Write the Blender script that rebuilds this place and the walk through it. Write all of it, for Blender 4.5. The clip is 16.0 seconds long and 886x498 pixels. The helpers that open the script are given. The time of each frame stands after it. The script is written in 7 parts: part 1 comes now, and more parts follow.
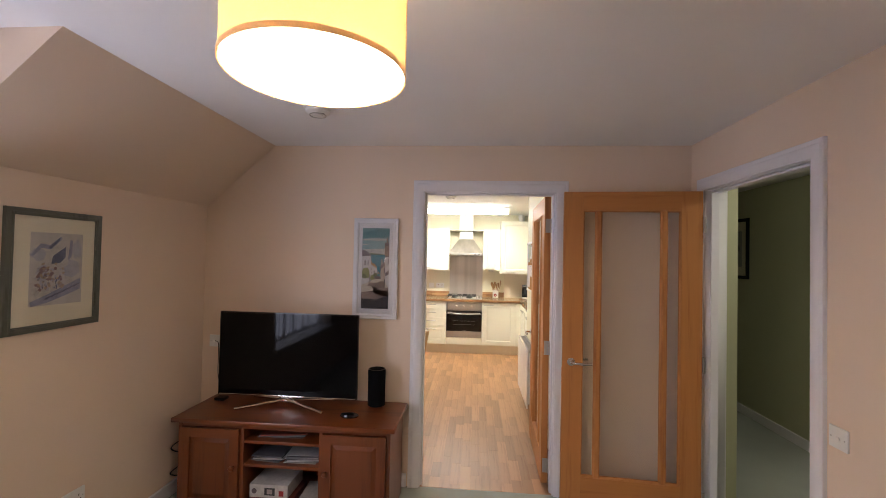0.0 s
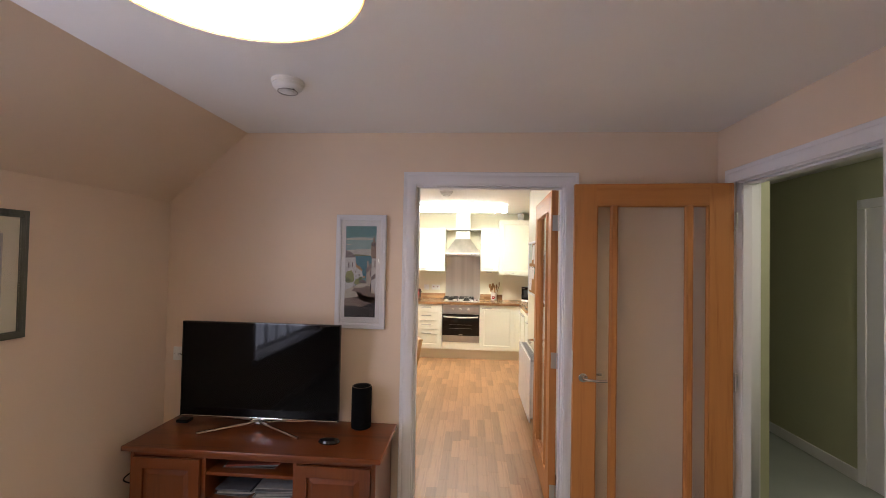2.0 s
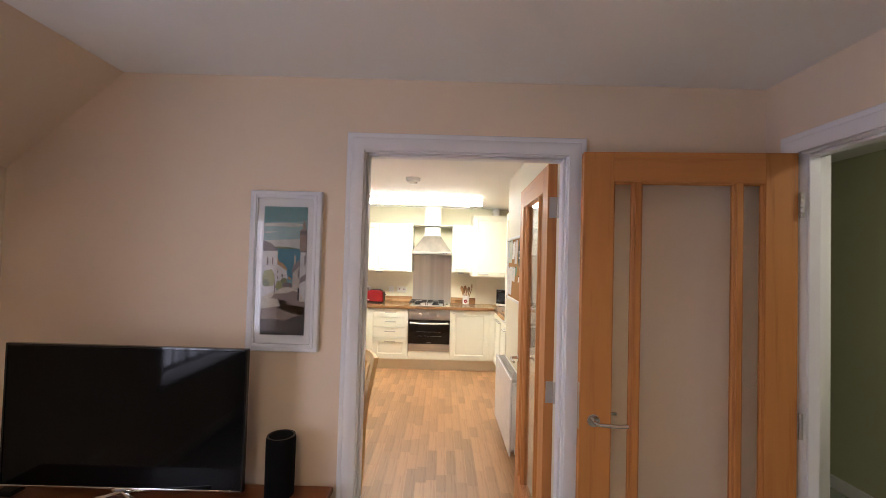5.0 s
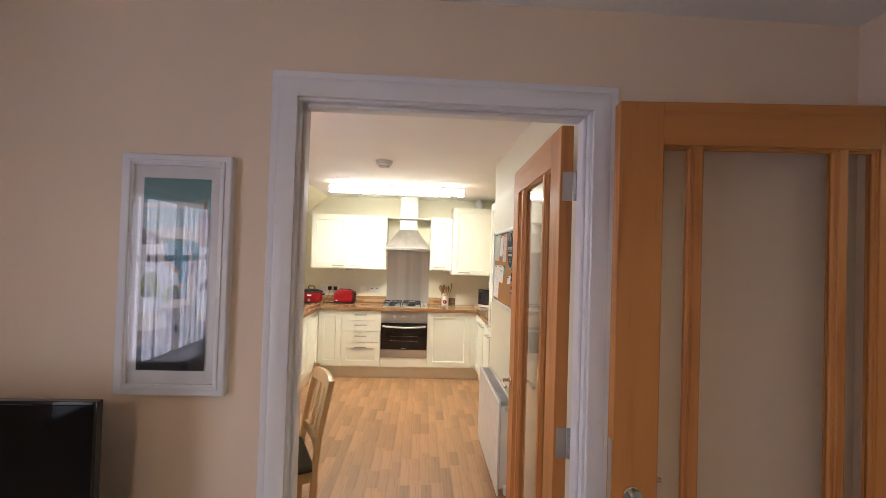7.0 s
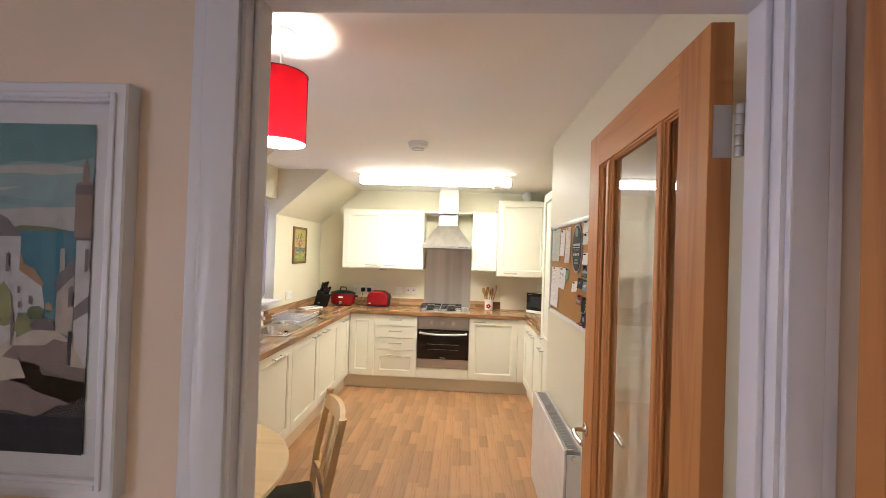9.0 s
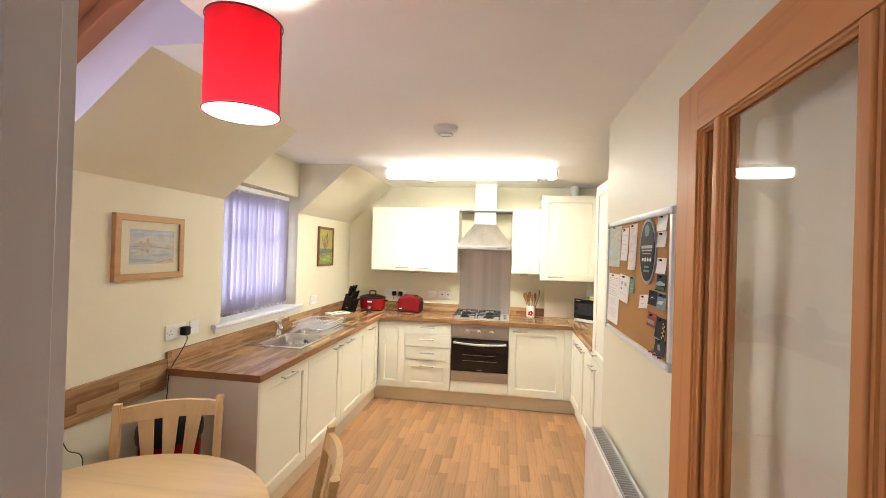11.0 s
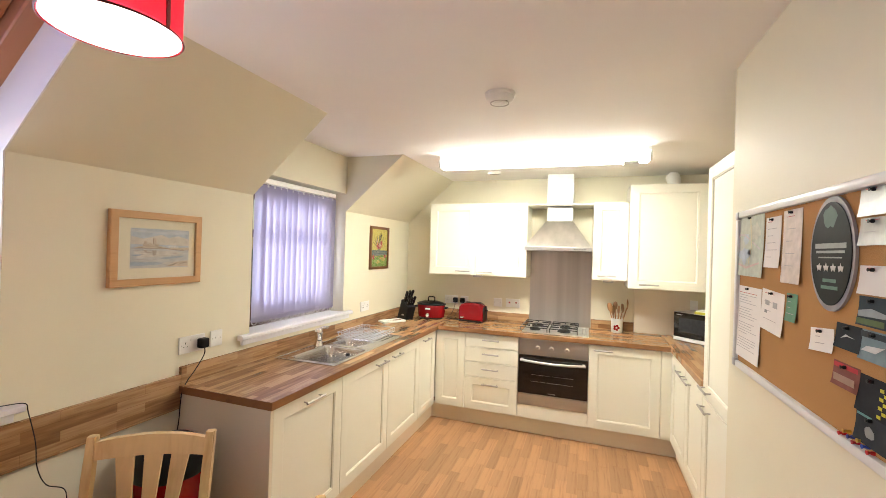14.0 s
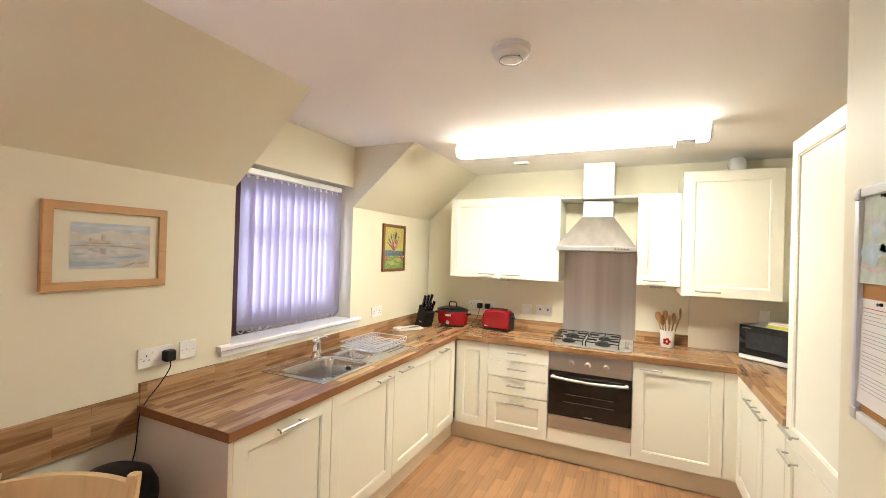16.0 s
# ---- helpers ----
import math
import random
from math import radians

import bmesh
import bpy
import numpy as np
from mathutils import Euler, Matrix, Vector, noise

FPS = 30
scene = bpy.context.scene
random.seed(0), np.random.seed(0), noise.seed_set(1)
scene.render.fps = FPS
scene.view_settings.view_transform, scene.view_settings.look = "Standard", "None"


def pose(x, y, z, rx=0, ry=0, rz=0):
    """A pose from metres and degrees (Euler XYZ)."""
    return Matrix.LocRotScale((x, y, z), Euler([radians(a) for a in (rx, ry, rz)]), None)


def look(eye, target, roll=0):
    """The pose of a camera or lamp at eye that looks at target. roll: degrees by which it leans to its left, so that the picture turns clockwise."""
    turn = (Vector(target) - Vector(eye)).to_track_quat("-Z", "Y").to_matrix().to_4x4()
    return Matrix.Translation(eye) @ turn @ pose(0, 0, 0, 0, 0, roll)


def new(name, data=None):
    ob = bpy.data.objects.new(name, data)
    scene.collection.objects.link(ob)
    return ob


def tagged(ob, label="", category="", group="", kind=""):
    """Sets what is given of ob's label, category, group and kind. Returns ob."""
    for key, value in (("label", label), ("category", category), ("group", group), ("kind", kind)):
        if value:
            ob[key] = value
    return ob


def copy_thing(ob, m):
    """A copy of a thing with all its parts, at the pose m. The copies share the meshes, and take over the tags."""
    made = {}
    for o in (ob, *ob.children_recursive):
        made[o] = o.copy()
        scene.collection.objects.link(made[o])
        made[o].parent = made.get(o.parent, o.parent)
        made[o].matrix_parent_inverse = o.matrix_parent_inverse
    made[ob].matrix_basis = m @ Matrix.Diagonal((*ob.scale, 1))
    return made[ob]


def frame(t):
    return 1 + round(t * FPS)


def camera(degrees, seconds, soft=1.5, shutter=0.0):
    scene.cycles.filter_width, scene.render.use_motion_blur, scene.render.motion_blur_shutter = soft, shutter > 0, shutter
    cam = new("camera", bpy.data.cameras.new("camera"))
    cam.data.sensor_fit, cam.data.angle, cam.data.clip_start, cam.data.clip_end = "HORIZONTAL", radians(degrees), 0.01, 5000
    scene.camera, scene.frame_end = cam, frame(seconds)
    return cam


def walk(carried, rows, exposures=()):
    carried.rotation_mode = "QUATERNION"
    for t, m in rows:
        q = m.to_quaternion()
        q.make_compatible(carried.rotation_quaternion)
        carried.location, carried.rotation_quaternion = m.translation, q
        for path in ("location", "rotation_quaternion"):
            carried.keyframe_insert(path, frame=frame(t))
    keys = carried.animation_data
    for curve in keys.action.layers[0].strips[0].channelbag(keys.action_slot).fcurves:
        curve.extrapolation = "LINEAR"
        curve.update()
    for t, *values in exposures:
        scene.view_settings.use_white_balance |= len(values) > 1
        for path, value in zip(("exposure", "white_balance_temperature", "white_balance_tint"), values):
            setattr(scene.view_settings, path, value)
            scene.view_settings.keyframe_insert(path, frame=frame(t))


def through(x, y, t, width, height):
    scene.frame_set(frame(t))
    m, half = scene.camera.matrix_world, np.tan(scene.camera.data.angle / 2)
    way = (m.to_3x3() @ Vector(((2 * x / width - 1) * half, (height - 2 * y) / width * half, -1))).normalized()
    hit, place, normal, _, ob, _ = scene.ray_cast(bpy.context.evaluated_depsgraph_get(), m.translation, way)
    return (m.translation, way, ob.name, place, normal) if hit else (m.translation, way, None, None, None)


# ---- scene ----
# ---------- camera ----------
cam = camera(93.8, 16.0, soft=0.7)
PATH = [
    (0, (0.127, 0.017, 1.606), (-0.031, 2.01, 1.648), 1.2),
    (0.5, (0.124, 0.084, 1.611), (-0.03, 2.077, 1.652), 1.2),
    (1, (0.119, 0.164, 1.615), (-0.031, 2.158, 1.656), 1.2),
    (1.5, (0.123, 0.25, 1.617), (-0.024, 2.244, 1.658), 1.2),
    (2, (0.117, 0.354, 1.615), (-0.025, 2.348, 1.658), 1.1),
    (2.5, (0.123, 0.465, 1.615), (-0.018, 2.46, 1.657), 1.2),
    (3, (0.124, 0.575, 1.609), (-0.013, 2.57, 1.654), 1.2),
    (3.5, (0.131, 0.678, 1.606), (-0.004, 2.673, 1.653), 1.2),
    (4, (0.125, 0.784, 1.602), (0.011, 2.781, 1.654), 1.4),
    (4.5, (0.131, 0.916, 1.596), (0.053, 2.914, 1.644), 1.4),
    (5, (0.124, 1.066, 1.589), (0.122, 3.065, 1.64), 1.6),
    (7.5, (0.163, 1.787, 1.601), (0.263, 3.784, 1.631), 1.8),
    (8, (0.171, 1.935, 1.602), (0.2, 3.935, 1.629), 1.8),
    (8.5, (0.171, 2.077, 1.596), (0.136, 4.076, 1.621), 1.8),
    (9, (0.158, 2.226, 1.602), (0.057, 4.224, 1.623), 1.9),
    (11.5, (0.196, 2.768, 1.633), (-0.157, 4.736, 1.641), 1.7),
    (12, (0.199, 2.861, 1.636), (-0.217, 4.818, 1.643), 1.7),
    (12.5, (0.21, 2.945, 1.633), (-0.269, 4.886, 1.641), 1.7),
    (13, (0.224, 3.039, 1.629), (-0.322, 4.963, 1.637), 1.7),
    (13.5, (0.229, 3.14, 1.63), (-0.379, 5.046, 1.638), 1.7),
    (14, (0.227, 3.245, 1.633), (-0.438, 5.132, 1.64), 1.7),
    (14.5, (0.234, 3.341, 1.633), (-0.476, 5.21, 1.642), 1.7),
    (15, (0.242, 3.447, 1.626), (-0.511, 5.3, 1.636), 1.7),
    (15.5, (0.248, 3.565, 1.624), (-0.549, 5.399, 1.633), 1.7),
    (16, (0.248, 3.698, 1.622), (-0.596, 5.511, 1.633), 1.7),
]
walk(cam, [(t, look(eye, target, roll)) for t, eye, target, roll in PATH],
     exposures=[(0, -0.07), (5, -0.03), (8, -0.34), (9, -0.30), (10, -0.22), (12, -0.13), (16, -0.17)])


# ---------- small mesh helpers ----------
def bx(bm, x0, x1, y0, y1, z0, z1):
    """An axis-aligned box added to bm."""
    v = [bm.verts.new(p) for p in ((x0, y0, z0), (x1, y0, z0), (x1, y1, z0), (x0, y1, z0),
                                   (x0, y0, z1), (x1, y0, z1), (x1, y1, z1), (x0, y1, z1))]
    for f in ((3, 2, 1, 0), (4, 5, 6, 7), (0, 1, 5, 4), (1, 2, 6, 5), (2, 3, 7, 6), (3, 0, 4, 7)):
        bm.faces.new([v[i] for i in f])
    return bm


def box(x0, x1, y0, y1, z0, z1, bevel=0.0, seg=2):
    bm = bx(bmesh.new(), x0, x1, y0, y1, z0, z1)
    if bevel:
        bmesh.ops.bevel(bm, geom=bm.edges[:], offset=bevel, segments=seg, affect="EDGES", profile=0.5)
    return bm


def boxes(*dims, bevel=0.0):
    bm = bmesh.new()
    for d in dims:
        bx(bm, *d)
    if bevel:
        bmesh.ops.bevel(bm, geom=bm.edges[:], offset=bevel, segments=1, affect="EDGES")
    return bm


def cyl(r, z0, z1, n=32, r2=None, caps=True, bevel=0.0):
    bm = bmesh.new()
    bmesh.ops.create_cone(bm, cap_ends=caps, segments=n, radius1=r, radius2=r if r2 is None else r2, depth=z1 - z0,
                          matrix=Matrix.Translation((0, 0, (z0 + z1) / 2)))
    if bevel:
        es = [e for e in bm.edges if len(e.link_faces) == 2 and any(len(f.verts) > 4 for f in e.link_faces)]
        bmesh.ops.bevel(bm, geom=es, offset=bevel, segments=3, affect="EDGES", profile=0.5)
    return bm


def lathe(profile, n=32, caps=True):
    """A body of revolution about z from (radius, height) pairs."""
    bm = bmesh.new()
    rings = []
    for r, z in profile:
        rings.append([bm.verts.new((r * math.cos(2 * math.pi * i / n), r * math.sin(2 * math.pi * i / n), z)) for i in range(n)])
    for a, b in zip(rings, rings[1:]):
        for i in range(n):
            bm.faces.new((a[i], a[(i + 1) % n], b[(i + 1) % n], b[i]))
    if caps and profile[0][0] > 0:
        bm.faces.new(rings[0][::-1])
    if caps and profile[-1][0] > 0:
        bm.faces.new(rings[-1])
    bmesh.ops.remove_doubles(bm, verts=bm.verts, dist=1e-5)
    return bm


def tube(points, r, n=10):
    """A round bar swept along points."""
    bm = bmesh.new()
    pts = [Vector(p) for p in points]
    rings = []
    for i, p in enumerate(pts):
        d = (pts[min(i + 1, len(pts) - 1)] - pts[max(i - 1, 0)]).normalized()
        a = d.orthogonal().normalized() if not rings else (ref - d * ref.dot(d)).normalized()
        ref = a
        b = d.cross(a)
        rings.append([bm.verts.new(p + r * (a * math.cos(2 * math.pi * k / n) + b * math.sin(2 * math.pi * k / n))) for k in range(n)])
    for q, s in zip(rings, rings[1:]):
        for k in range(n):
            bm.faces.new((q[k], q[(k + 1) % n], s[(k + 1) % n], s[k]))
    bm.faces.new(rings[0][::-1])
    bm.faces.new(rings[-1])
    return bm


def prism(poly, axis, a, b):
    """A polygon of (u, v) pairs pushed along an axis from a to b. axis 'x': (y, z); 'y': (x, z); 'z': (x, y)."""
    put = {"x": lambda u, v, w: (w, u, v), "y": lambda u, v, w: (u, w, v), "z": lambda u, v, w: (u, v, w)}[axis]
    bm = bmesh.new()
    lo = [bm.verts.new(put(u, v, a)) for u, v in poly]
    hi = [bm.verts.new(put(u, v, b)) for u, v in poly]
    bm.faces.new(lo)
    bm.faces.new(hi[::-1])
    n = len(poly)
    for i in range(n):
        bm.faces.new((lo[i], hi[i], hi[(i + 1) % n], lo[(i + 1) % n]))
    bmesh.ops.recalc_face_normals(bm, faces=bm.faces)
    return bm


def moved(bm, m):
    bm.transform(m)
    return bm


def joined(*bms):
    out = bmesh.new()
    for b in bms:
        me = bpy.data.meshes.new("tmp")
        b.to_mesh(me)
        out.from_mesh(me)
        b.free()
        bpy.data.meshes.remove(me)
    return out


def mesh_of(name, bm, material, smooth=None):
    me = bpy.data.meshes.new(name)
    bm.normal_update()
    if smooth is not None:
        for f in bm.faces:
            near = [(g.calc_area(), e.calc_face_angle(0)) for e in f.edges for g in e.link_faces if g is not f]
            broad = near and min(a for _, a in near) > 0.2 and f.calc_area() > 4 * max(a for a, _ in near)
            f.smooth = not broad
        for e in bm.edges:
            if len(e.link_faces) == 2 and e.calc_face_angle(0) > radians(smooth):
                e.smooth = False
    bm.to_mesh(me)
    bm.free()
    me.materials.append(material)
    return me


def part(name, bm, material, parent=None, label="", smooth=35, at=None):
    ob = new(name, mesh_of(name, bm, material, smooth))
    if parent is not None:
        ob.parent = parent
    if at is not None:
        ob.matrix_basis = at
    return tagged(ob, label)


def thing(name, m, label, category, group=""):
    ob = new(name)
    ob.empty_display_size = 0.05
    ob.matrix_basis = m
    return tagged(ob, label, category, group)


def setting(name, bm, material, label="", category="", smooth=None):
    ob = new(name, mesh_of(name, bm, material, smooth))
    return tagged(ob, label, category, kind="structure")


def setting_root(name, m, label, category):
    ob = new(name)
    ob.empty_display_size = 0.05
    ob.matrix_basis = m
    return tagged(ob, label, category, kind="structure")


# ---------- materials ----------
def material(name):
    mt = bpy.data.materials.new(name)
    mt.use_nodes = True
    nt = mt.node_tree
    return mt, nt, nt.nodes["Principled BSDF"]


def add(nt, kind, **values):
    n = nt.nodes.new(kind)
    for k, v in values.items():
        n.inputs[k].default_value = v
    return n


def coords(nt, scale=(1, 1, 1), which="Object"):
    tc = nt.nodes.new("ShaderNodeTexCoord")
    mp = nt.nodes.new("ShaderNodeMapping")
    mp.inputs["Scale"].default_value = scale
    nt.links.new(tc.outputs[which], mp.inputs["Vector"])
    return mp.outputs["Vector"]


def ramp(nt, fac, stops):
    r = nt.nodes.new("ShaderNodeValToRGB")
    el = r.color_ramp.elements
    while len(el) < len(stops):
        el.new(0.5)
    for e, (p, c) in zip(el, stops):
        e.position, e.color = p, (*c, 1)
    nt.links.new(fac, r.inputs["Fac"])
    return r.outputs["Color"]


def bump(nt, bsdf, height, strength, distance=0.002):
    b = add(nt, "ShaderNodeBump", Strength=strength, Distance=distance)
    nt.links.new(height, b.inputs["Height"])
    nt.links.new(b.outputs["Normal"], bsdf.inputs["Normal"])


def tone(c, k):
    return tuple(min(1.0, max(0.0, v * k)) for v in c)


def painted(name, c, rough=0.6, grain=180.0, relief=0.15, spread=0.05, spec=0.3, broad=1.7):
    """Paint with a fine roller grain and faint broad unevenness."""
    mt, nt, b = material(name)
    v = coords(nt)
    big = add(nt, "ShaderNodeTexNoise", Scale=broad, Detail=4.0)
    fine = add(nt, "ShaderNodeTexNoise", Scale=grain, Detail=4.0)
    nt.links.new(v, big.inputs["Vector"])
    nt.links.new(v, fine.inputs["Vector"])
    nt.links.new(ramp(nt, big.outputs["Fac"], [(0.3, tone(c, 1 - spread)), (0.7, tone(c, 1 + spread * 0.5))]), b.inputs["Base Color"])
    b.inputs["Roughness"].default_value = rough
    b.inputs["Specular IOR Level"].default_value = spec
    bump(nt, b, fine.outputs["Fac"], relief)
    return mt


def timber(name, dark, light, along=2, rough=0.4, vary=0.0, ring=9.0, coat=0.0):
    """Wood with grain stretched along one axis (0, 1 or 2 of the object)."""
    mt, nt, b = material(name)
    s = [ring * 2.2] * 3
    s[along] = ring * 0.14
    v = coords(nt, s)
    warp = add(nt, "ShaderNodeTexNoise", Scale=0.55, Detail=3.0, Distortion=1.2)
    fine = add(nt, "ShaderNodeTexNoise", Scale=4.0, Detail=5.0)
    nt.links.new(v, warp.inputs["Vector"])
    nt.links.new(v, fine.inputs["Vector"])
    mx = nt.nodes.new("ShaderNodeMath")
    mx.operation = "MULTIPLY_ADD"
    mx.inputs[1].default_value = 0.35
    nt.links.new(fine.outputs["Fac"], mx.inputs[0])
    nt.links.new(warp.outputs["Fac"], mx.inputs[2])
    col = ramp(nt, mx.outputs[0], [(0.45, dark), (0.62, tone(light, 0.93)), (0.85, light)])
    if vary:
        oi = nt.nodes.new("ShaderNodeObjectInfo")
        mr = nt.nodes.new("ShaderNodeMapRange")
        mr.inputs["To Min"].default_value, mr.inputs["To Max"].default_value = 1 - vary, 1 + vary
        nt.links.new(oi.outputs["Random"], mr.inputs["Value"])
        hs = nt.nodes.new("ShaderNodeHueSaturation")
        nt.links.new(mr.outputs["Result"], hs.inputs["Value"])
        nt.links.new(col, hs.inputs["Color"])
        col = hs.outputs["Color"]
    nt.links.new(col, b.inputs["Base Color"])
    b.inputs["Roughness"].default_value = rough
    b.inputs["Coat Weight"].default_value = coat
    b.inputs["Coat Roughness"].default_value = 0.15
    bump(nt, b, fine.outputs["Fac"], 0.12, 0.001)
    return mt


def plastic(name, c, rough=0.35, spec=0.5, relief=0.03):
    mt, nt, b = material(name)
    v = coords(nt)
    fine = add(nt, "ShaderNodeTexNoise", Scale=260.0, Detail=2.0)
    big = add(nt, "ShaderNodeTexNoise", Scale=12.0, Detail=3.0)
    nt.links.new(v, fine.inputs["Vector"])
    nt.links.new(v, big.inputs["Vector"])
    nt.links.new(ramp(nt, big.outputs["Fac"], [(0.3, tone(c, 0.95)), (0.7, tone(c, 1.03))]), b.inputs["Base Color"])
    b.inputs["Roughness"].default_value = rough
    b.inputs["Specular IOR Level"].default_value = spec
    bump(nt, b, fine.outputs["Fac"], relief, 0.0005)
    return mt


def metal(name, c, rough=0.25, brushed=None):
    mt, nt, b = material(name)
    s = [60.0, 60.0, 60.0]
    if brushed is not None:
        s = [260.0] * 3
        s[brushed] = 4.0
    v = coords(nt, s)
    n = add(nt, "ShaderNodeTexNoise", Scale=1.0, Detail=3.0)
    nt.links.new(v, n.inputs["Vector"])
    b.inputs["Metallic"].default_value = 1.0
    b.inputs["Base Color"].default_value = (*c, 1)
    if brushed is not None:
        w = [9.0] * 3
        w[brushed] = 0.15
        streak = add(nt, "ShaderNodeTexNoise", Scale=1.0, Detail=6.0)
        nt.links.new(coords(nt, w), streak.inputs["Vector"])
        nt.links.new(ramp(nt, streak.outputs["Fac"], [(0.3, tone(c, 0.84)), (0.7, tone(c, 1.12))]), b.inputs["Base Color"])
    mr = nt.nodes.new("ShaderNodeMapRange")
    mr.inputs["To Min"].default_value, mr.inputs["To Max"].default_value = rough * 0.75, rough * 1.3
    nt.links.new(n.outputs["Fac"], mr.inputs["Value"])
    nt.links.new(mr.outputs["Result"], b.inputs["Roughness"])
    if brushed is not None:
        bump(nt, b, n.outputs["Fac"], 0.08, 0.0004)
    return mt


def glazing(name, tint=(1, 1, 1), rough=0.0):
    """Thin clear glass: mostly straight through, with a Fresnel gloss."""
    mt, nt, b = material(name)
    out = nt.nodes["Material Output"]
    tr = add(nt, "ShaderNodeBsdfTransparent", Color=(*tint, 1))
    gl = add(nt, "ShaderNodeBsdfGlossy", Roughness=rough)
    lw = add(nt, "ShaderNodeLayerWeight", Blend=0.5)
    p5 = nt.nodes.new("ShaderNodeMath")
    p5.operation = "POWER"
    p5.inputs[1].default_value = 5.0
    nt.links.new(lw.outputs["Facing"], p5.inputs[0])
    fr = nt.nodes.new("ShaderNodeMath")
    fr.operation = "MULTIPLY_ADD"
    fr.inputs[1].default_value, fr.inputs[2].default_value = 0.93, 0.035
    nt.links.new(p5.outputs[0], fr.inputs[0])
    mx = nt.nodes.new("ShaderNodeMixShader")
    nt.links.new(fr.outputs[0], mx.inputs["Fac"])
    nt.links.new(tr.outputs["BSDF"], mx.inputs[1])
    nt.links.new(gl.outputs["BSDF"], mx.inputs[2])
    nt.links.new(mx.outputs["Shader"], out.inputs["Surface"])
    nt.nodes.remove(b)
    return mt


def cloth(name, c, through=0.4, weave=900.0):
    """A fabric that lets some light through."""
    mt, nt, b = material(name)
    out = nt.nodes["Material Output"]
    v = coords(nt)
    n = add(nt, "ShaderNodeTexNoise", Scale=weave, Detail=2.0)
    nt.links.new(v, n.inputs["Vector"])
    col = ramp(nt, n.outputs["Fac"], [(0.3, tone(c, 0.9)), (0.7, tone(c, 1.05))])
    nt.links.new(col, b.inputs["Base Color"])
    b.inputs["Roughness"].default_value = 0.85
    b.inputs["Specular IOR Level"].default_value = 0.15
    tl = nt.nodes.new("ShaderNodeBsdfTranslucent")
    nt.links.new(col, tl.inputs["Color"])
    mx = nt.nodes.new("ShaderNodeMixShader")
    mx.inputs["Fac"].default_value = through
    nt.links.new(b.outputs["BSDF"], mx.inputs[1])
    nt.links.new(tl.outputs["BSDF"], mx.inputs[2])
    nt.links.new(mx.outputs["Shader"], out.inputs["Surface"])
    return mt


def lit(name, c, strength, base=(0.8, 0.8, 0.8)):
    """The glowing face of a lamp that is on."""
    mt, nt, b = material(name)
    b.inputs["Base Color"].default_value = (*base, 1)
    b.inputs["Emission Color"].default_value = (*c, 1)
    b.inputs["Emission Strength"].default_value = strength
    b.inputs["Roughness"].default_value = 0.5
    return mt


# ---------- world and large lights ----------
world = bpy.data.worlds.new("world")
scene.world = world
world.use_nodes = True
wn = world.node_tree
sky = wn.nodes.new("ShaderNodeTexSky")
sky.sky_type, sky.sun_disc = "NISHITA", False
sky.sun_elevation, sky.sun_rotation = radians(14), radians(250)
wn.links.new(sky.outputs["Color"], wn.nodes["Background"].inputs["Color"])
wn.nodes["Background"].inputs["Strength"].default_value = 0.15

sun_data = bpy.data.lights.new("sun", "SUN")
sun_data.energy, sun_data.angle, sun_data.color = 0.5, radians(12), (1.0, 0.93, 0.85)
sun = new("sun", sun_data)
sun.matrix_basis = look((-6, -14, 5), (0, 0, 0))



def daylight(name, m, w, h, watts, colour=(0.62, 0.74, 1.0)):
    """Daylight that stands in a window's opening; it shines along its own -z."""
    d = bpy.data.lights.new(name, "AREA")
    d.shape, d.size, d.size_y, d.energy, d.color = "RECTANGLE", w, h, watts, colour
    new(name, d).matrix_basis = m


daylight("daylight_dormer", look((-2.04, 0.555, 1.335), (5, 0.555, 1.335)), 1.5, 1.3, 50, (0.76, 0.785, 1.0))
daylight("daylight_sink_window", look((-1.88, 5.775, 1.58), (5, 5.775, 1.58)), 0.76, 0.9, 18, (0.72, 0.78, 1.0))
daylight("daylight_recess", look((-2.02, 3.655, 1.5), (5, 3.655, 1.5)), 0.80, 0.90, 18, (0.70, 0.76, 1.0))
daylight("daylight_roof", look((-1.60, 3.655, 2.60), (-1.02, 3.655, 1.88)), 0.76, 1.1, 24, (0.76, 0.79, 1.0))

# ---------- material set ----------
CREAM = painted("cream_wall_paint", (0.745, 0.695, 0.54), 0.55, 160, 0.12, 0.03)
PINKISH = painted("magnolia_wall_paint", (0.785, 0.626, 0.487), 0.55, 160, 0.12, 0.03)
CEIL = painted("white_ceiling_paint", (0.86, 0.825, 0.80), 0.7, 140, 0.12, 0.03)
# The ceiling paint lightened for the kitchen, standing in for missing bounced light.
CEIL_LIFTED = painted("white_ceiling_paint_lifted", (0.91, 0.885, 0.85), 0.7, 140, 0.12, 0.03)
GREEN = painted("pale_green_wall_paint", (0.47, 0.475, 0.32), 0.6, 160, 0.12, 0.03)
GLOSS = painted("white_gloss_paint", (0.77, 0.75, 0.775), 0.36, 60, 0.01, 0.02, 0.45)
CARPET = painted("pale_grey_carpet", (0.40, 0.42, 0.38), 0.95, 420, 0.9, 0.08, 0.1)
OAK_V = timber("oak_veneer_upright", (0.37, 0.128, 0.030), (0.51, 0.204, 0.054), 2, 0.58, 0, 10, 0.02)
OAK_H = timber("oak_veneer_across", (0.37, 0.128, 0.030), (0.51, 0.204, 0.054), 0, 0.58, 0, 10, 0.02)
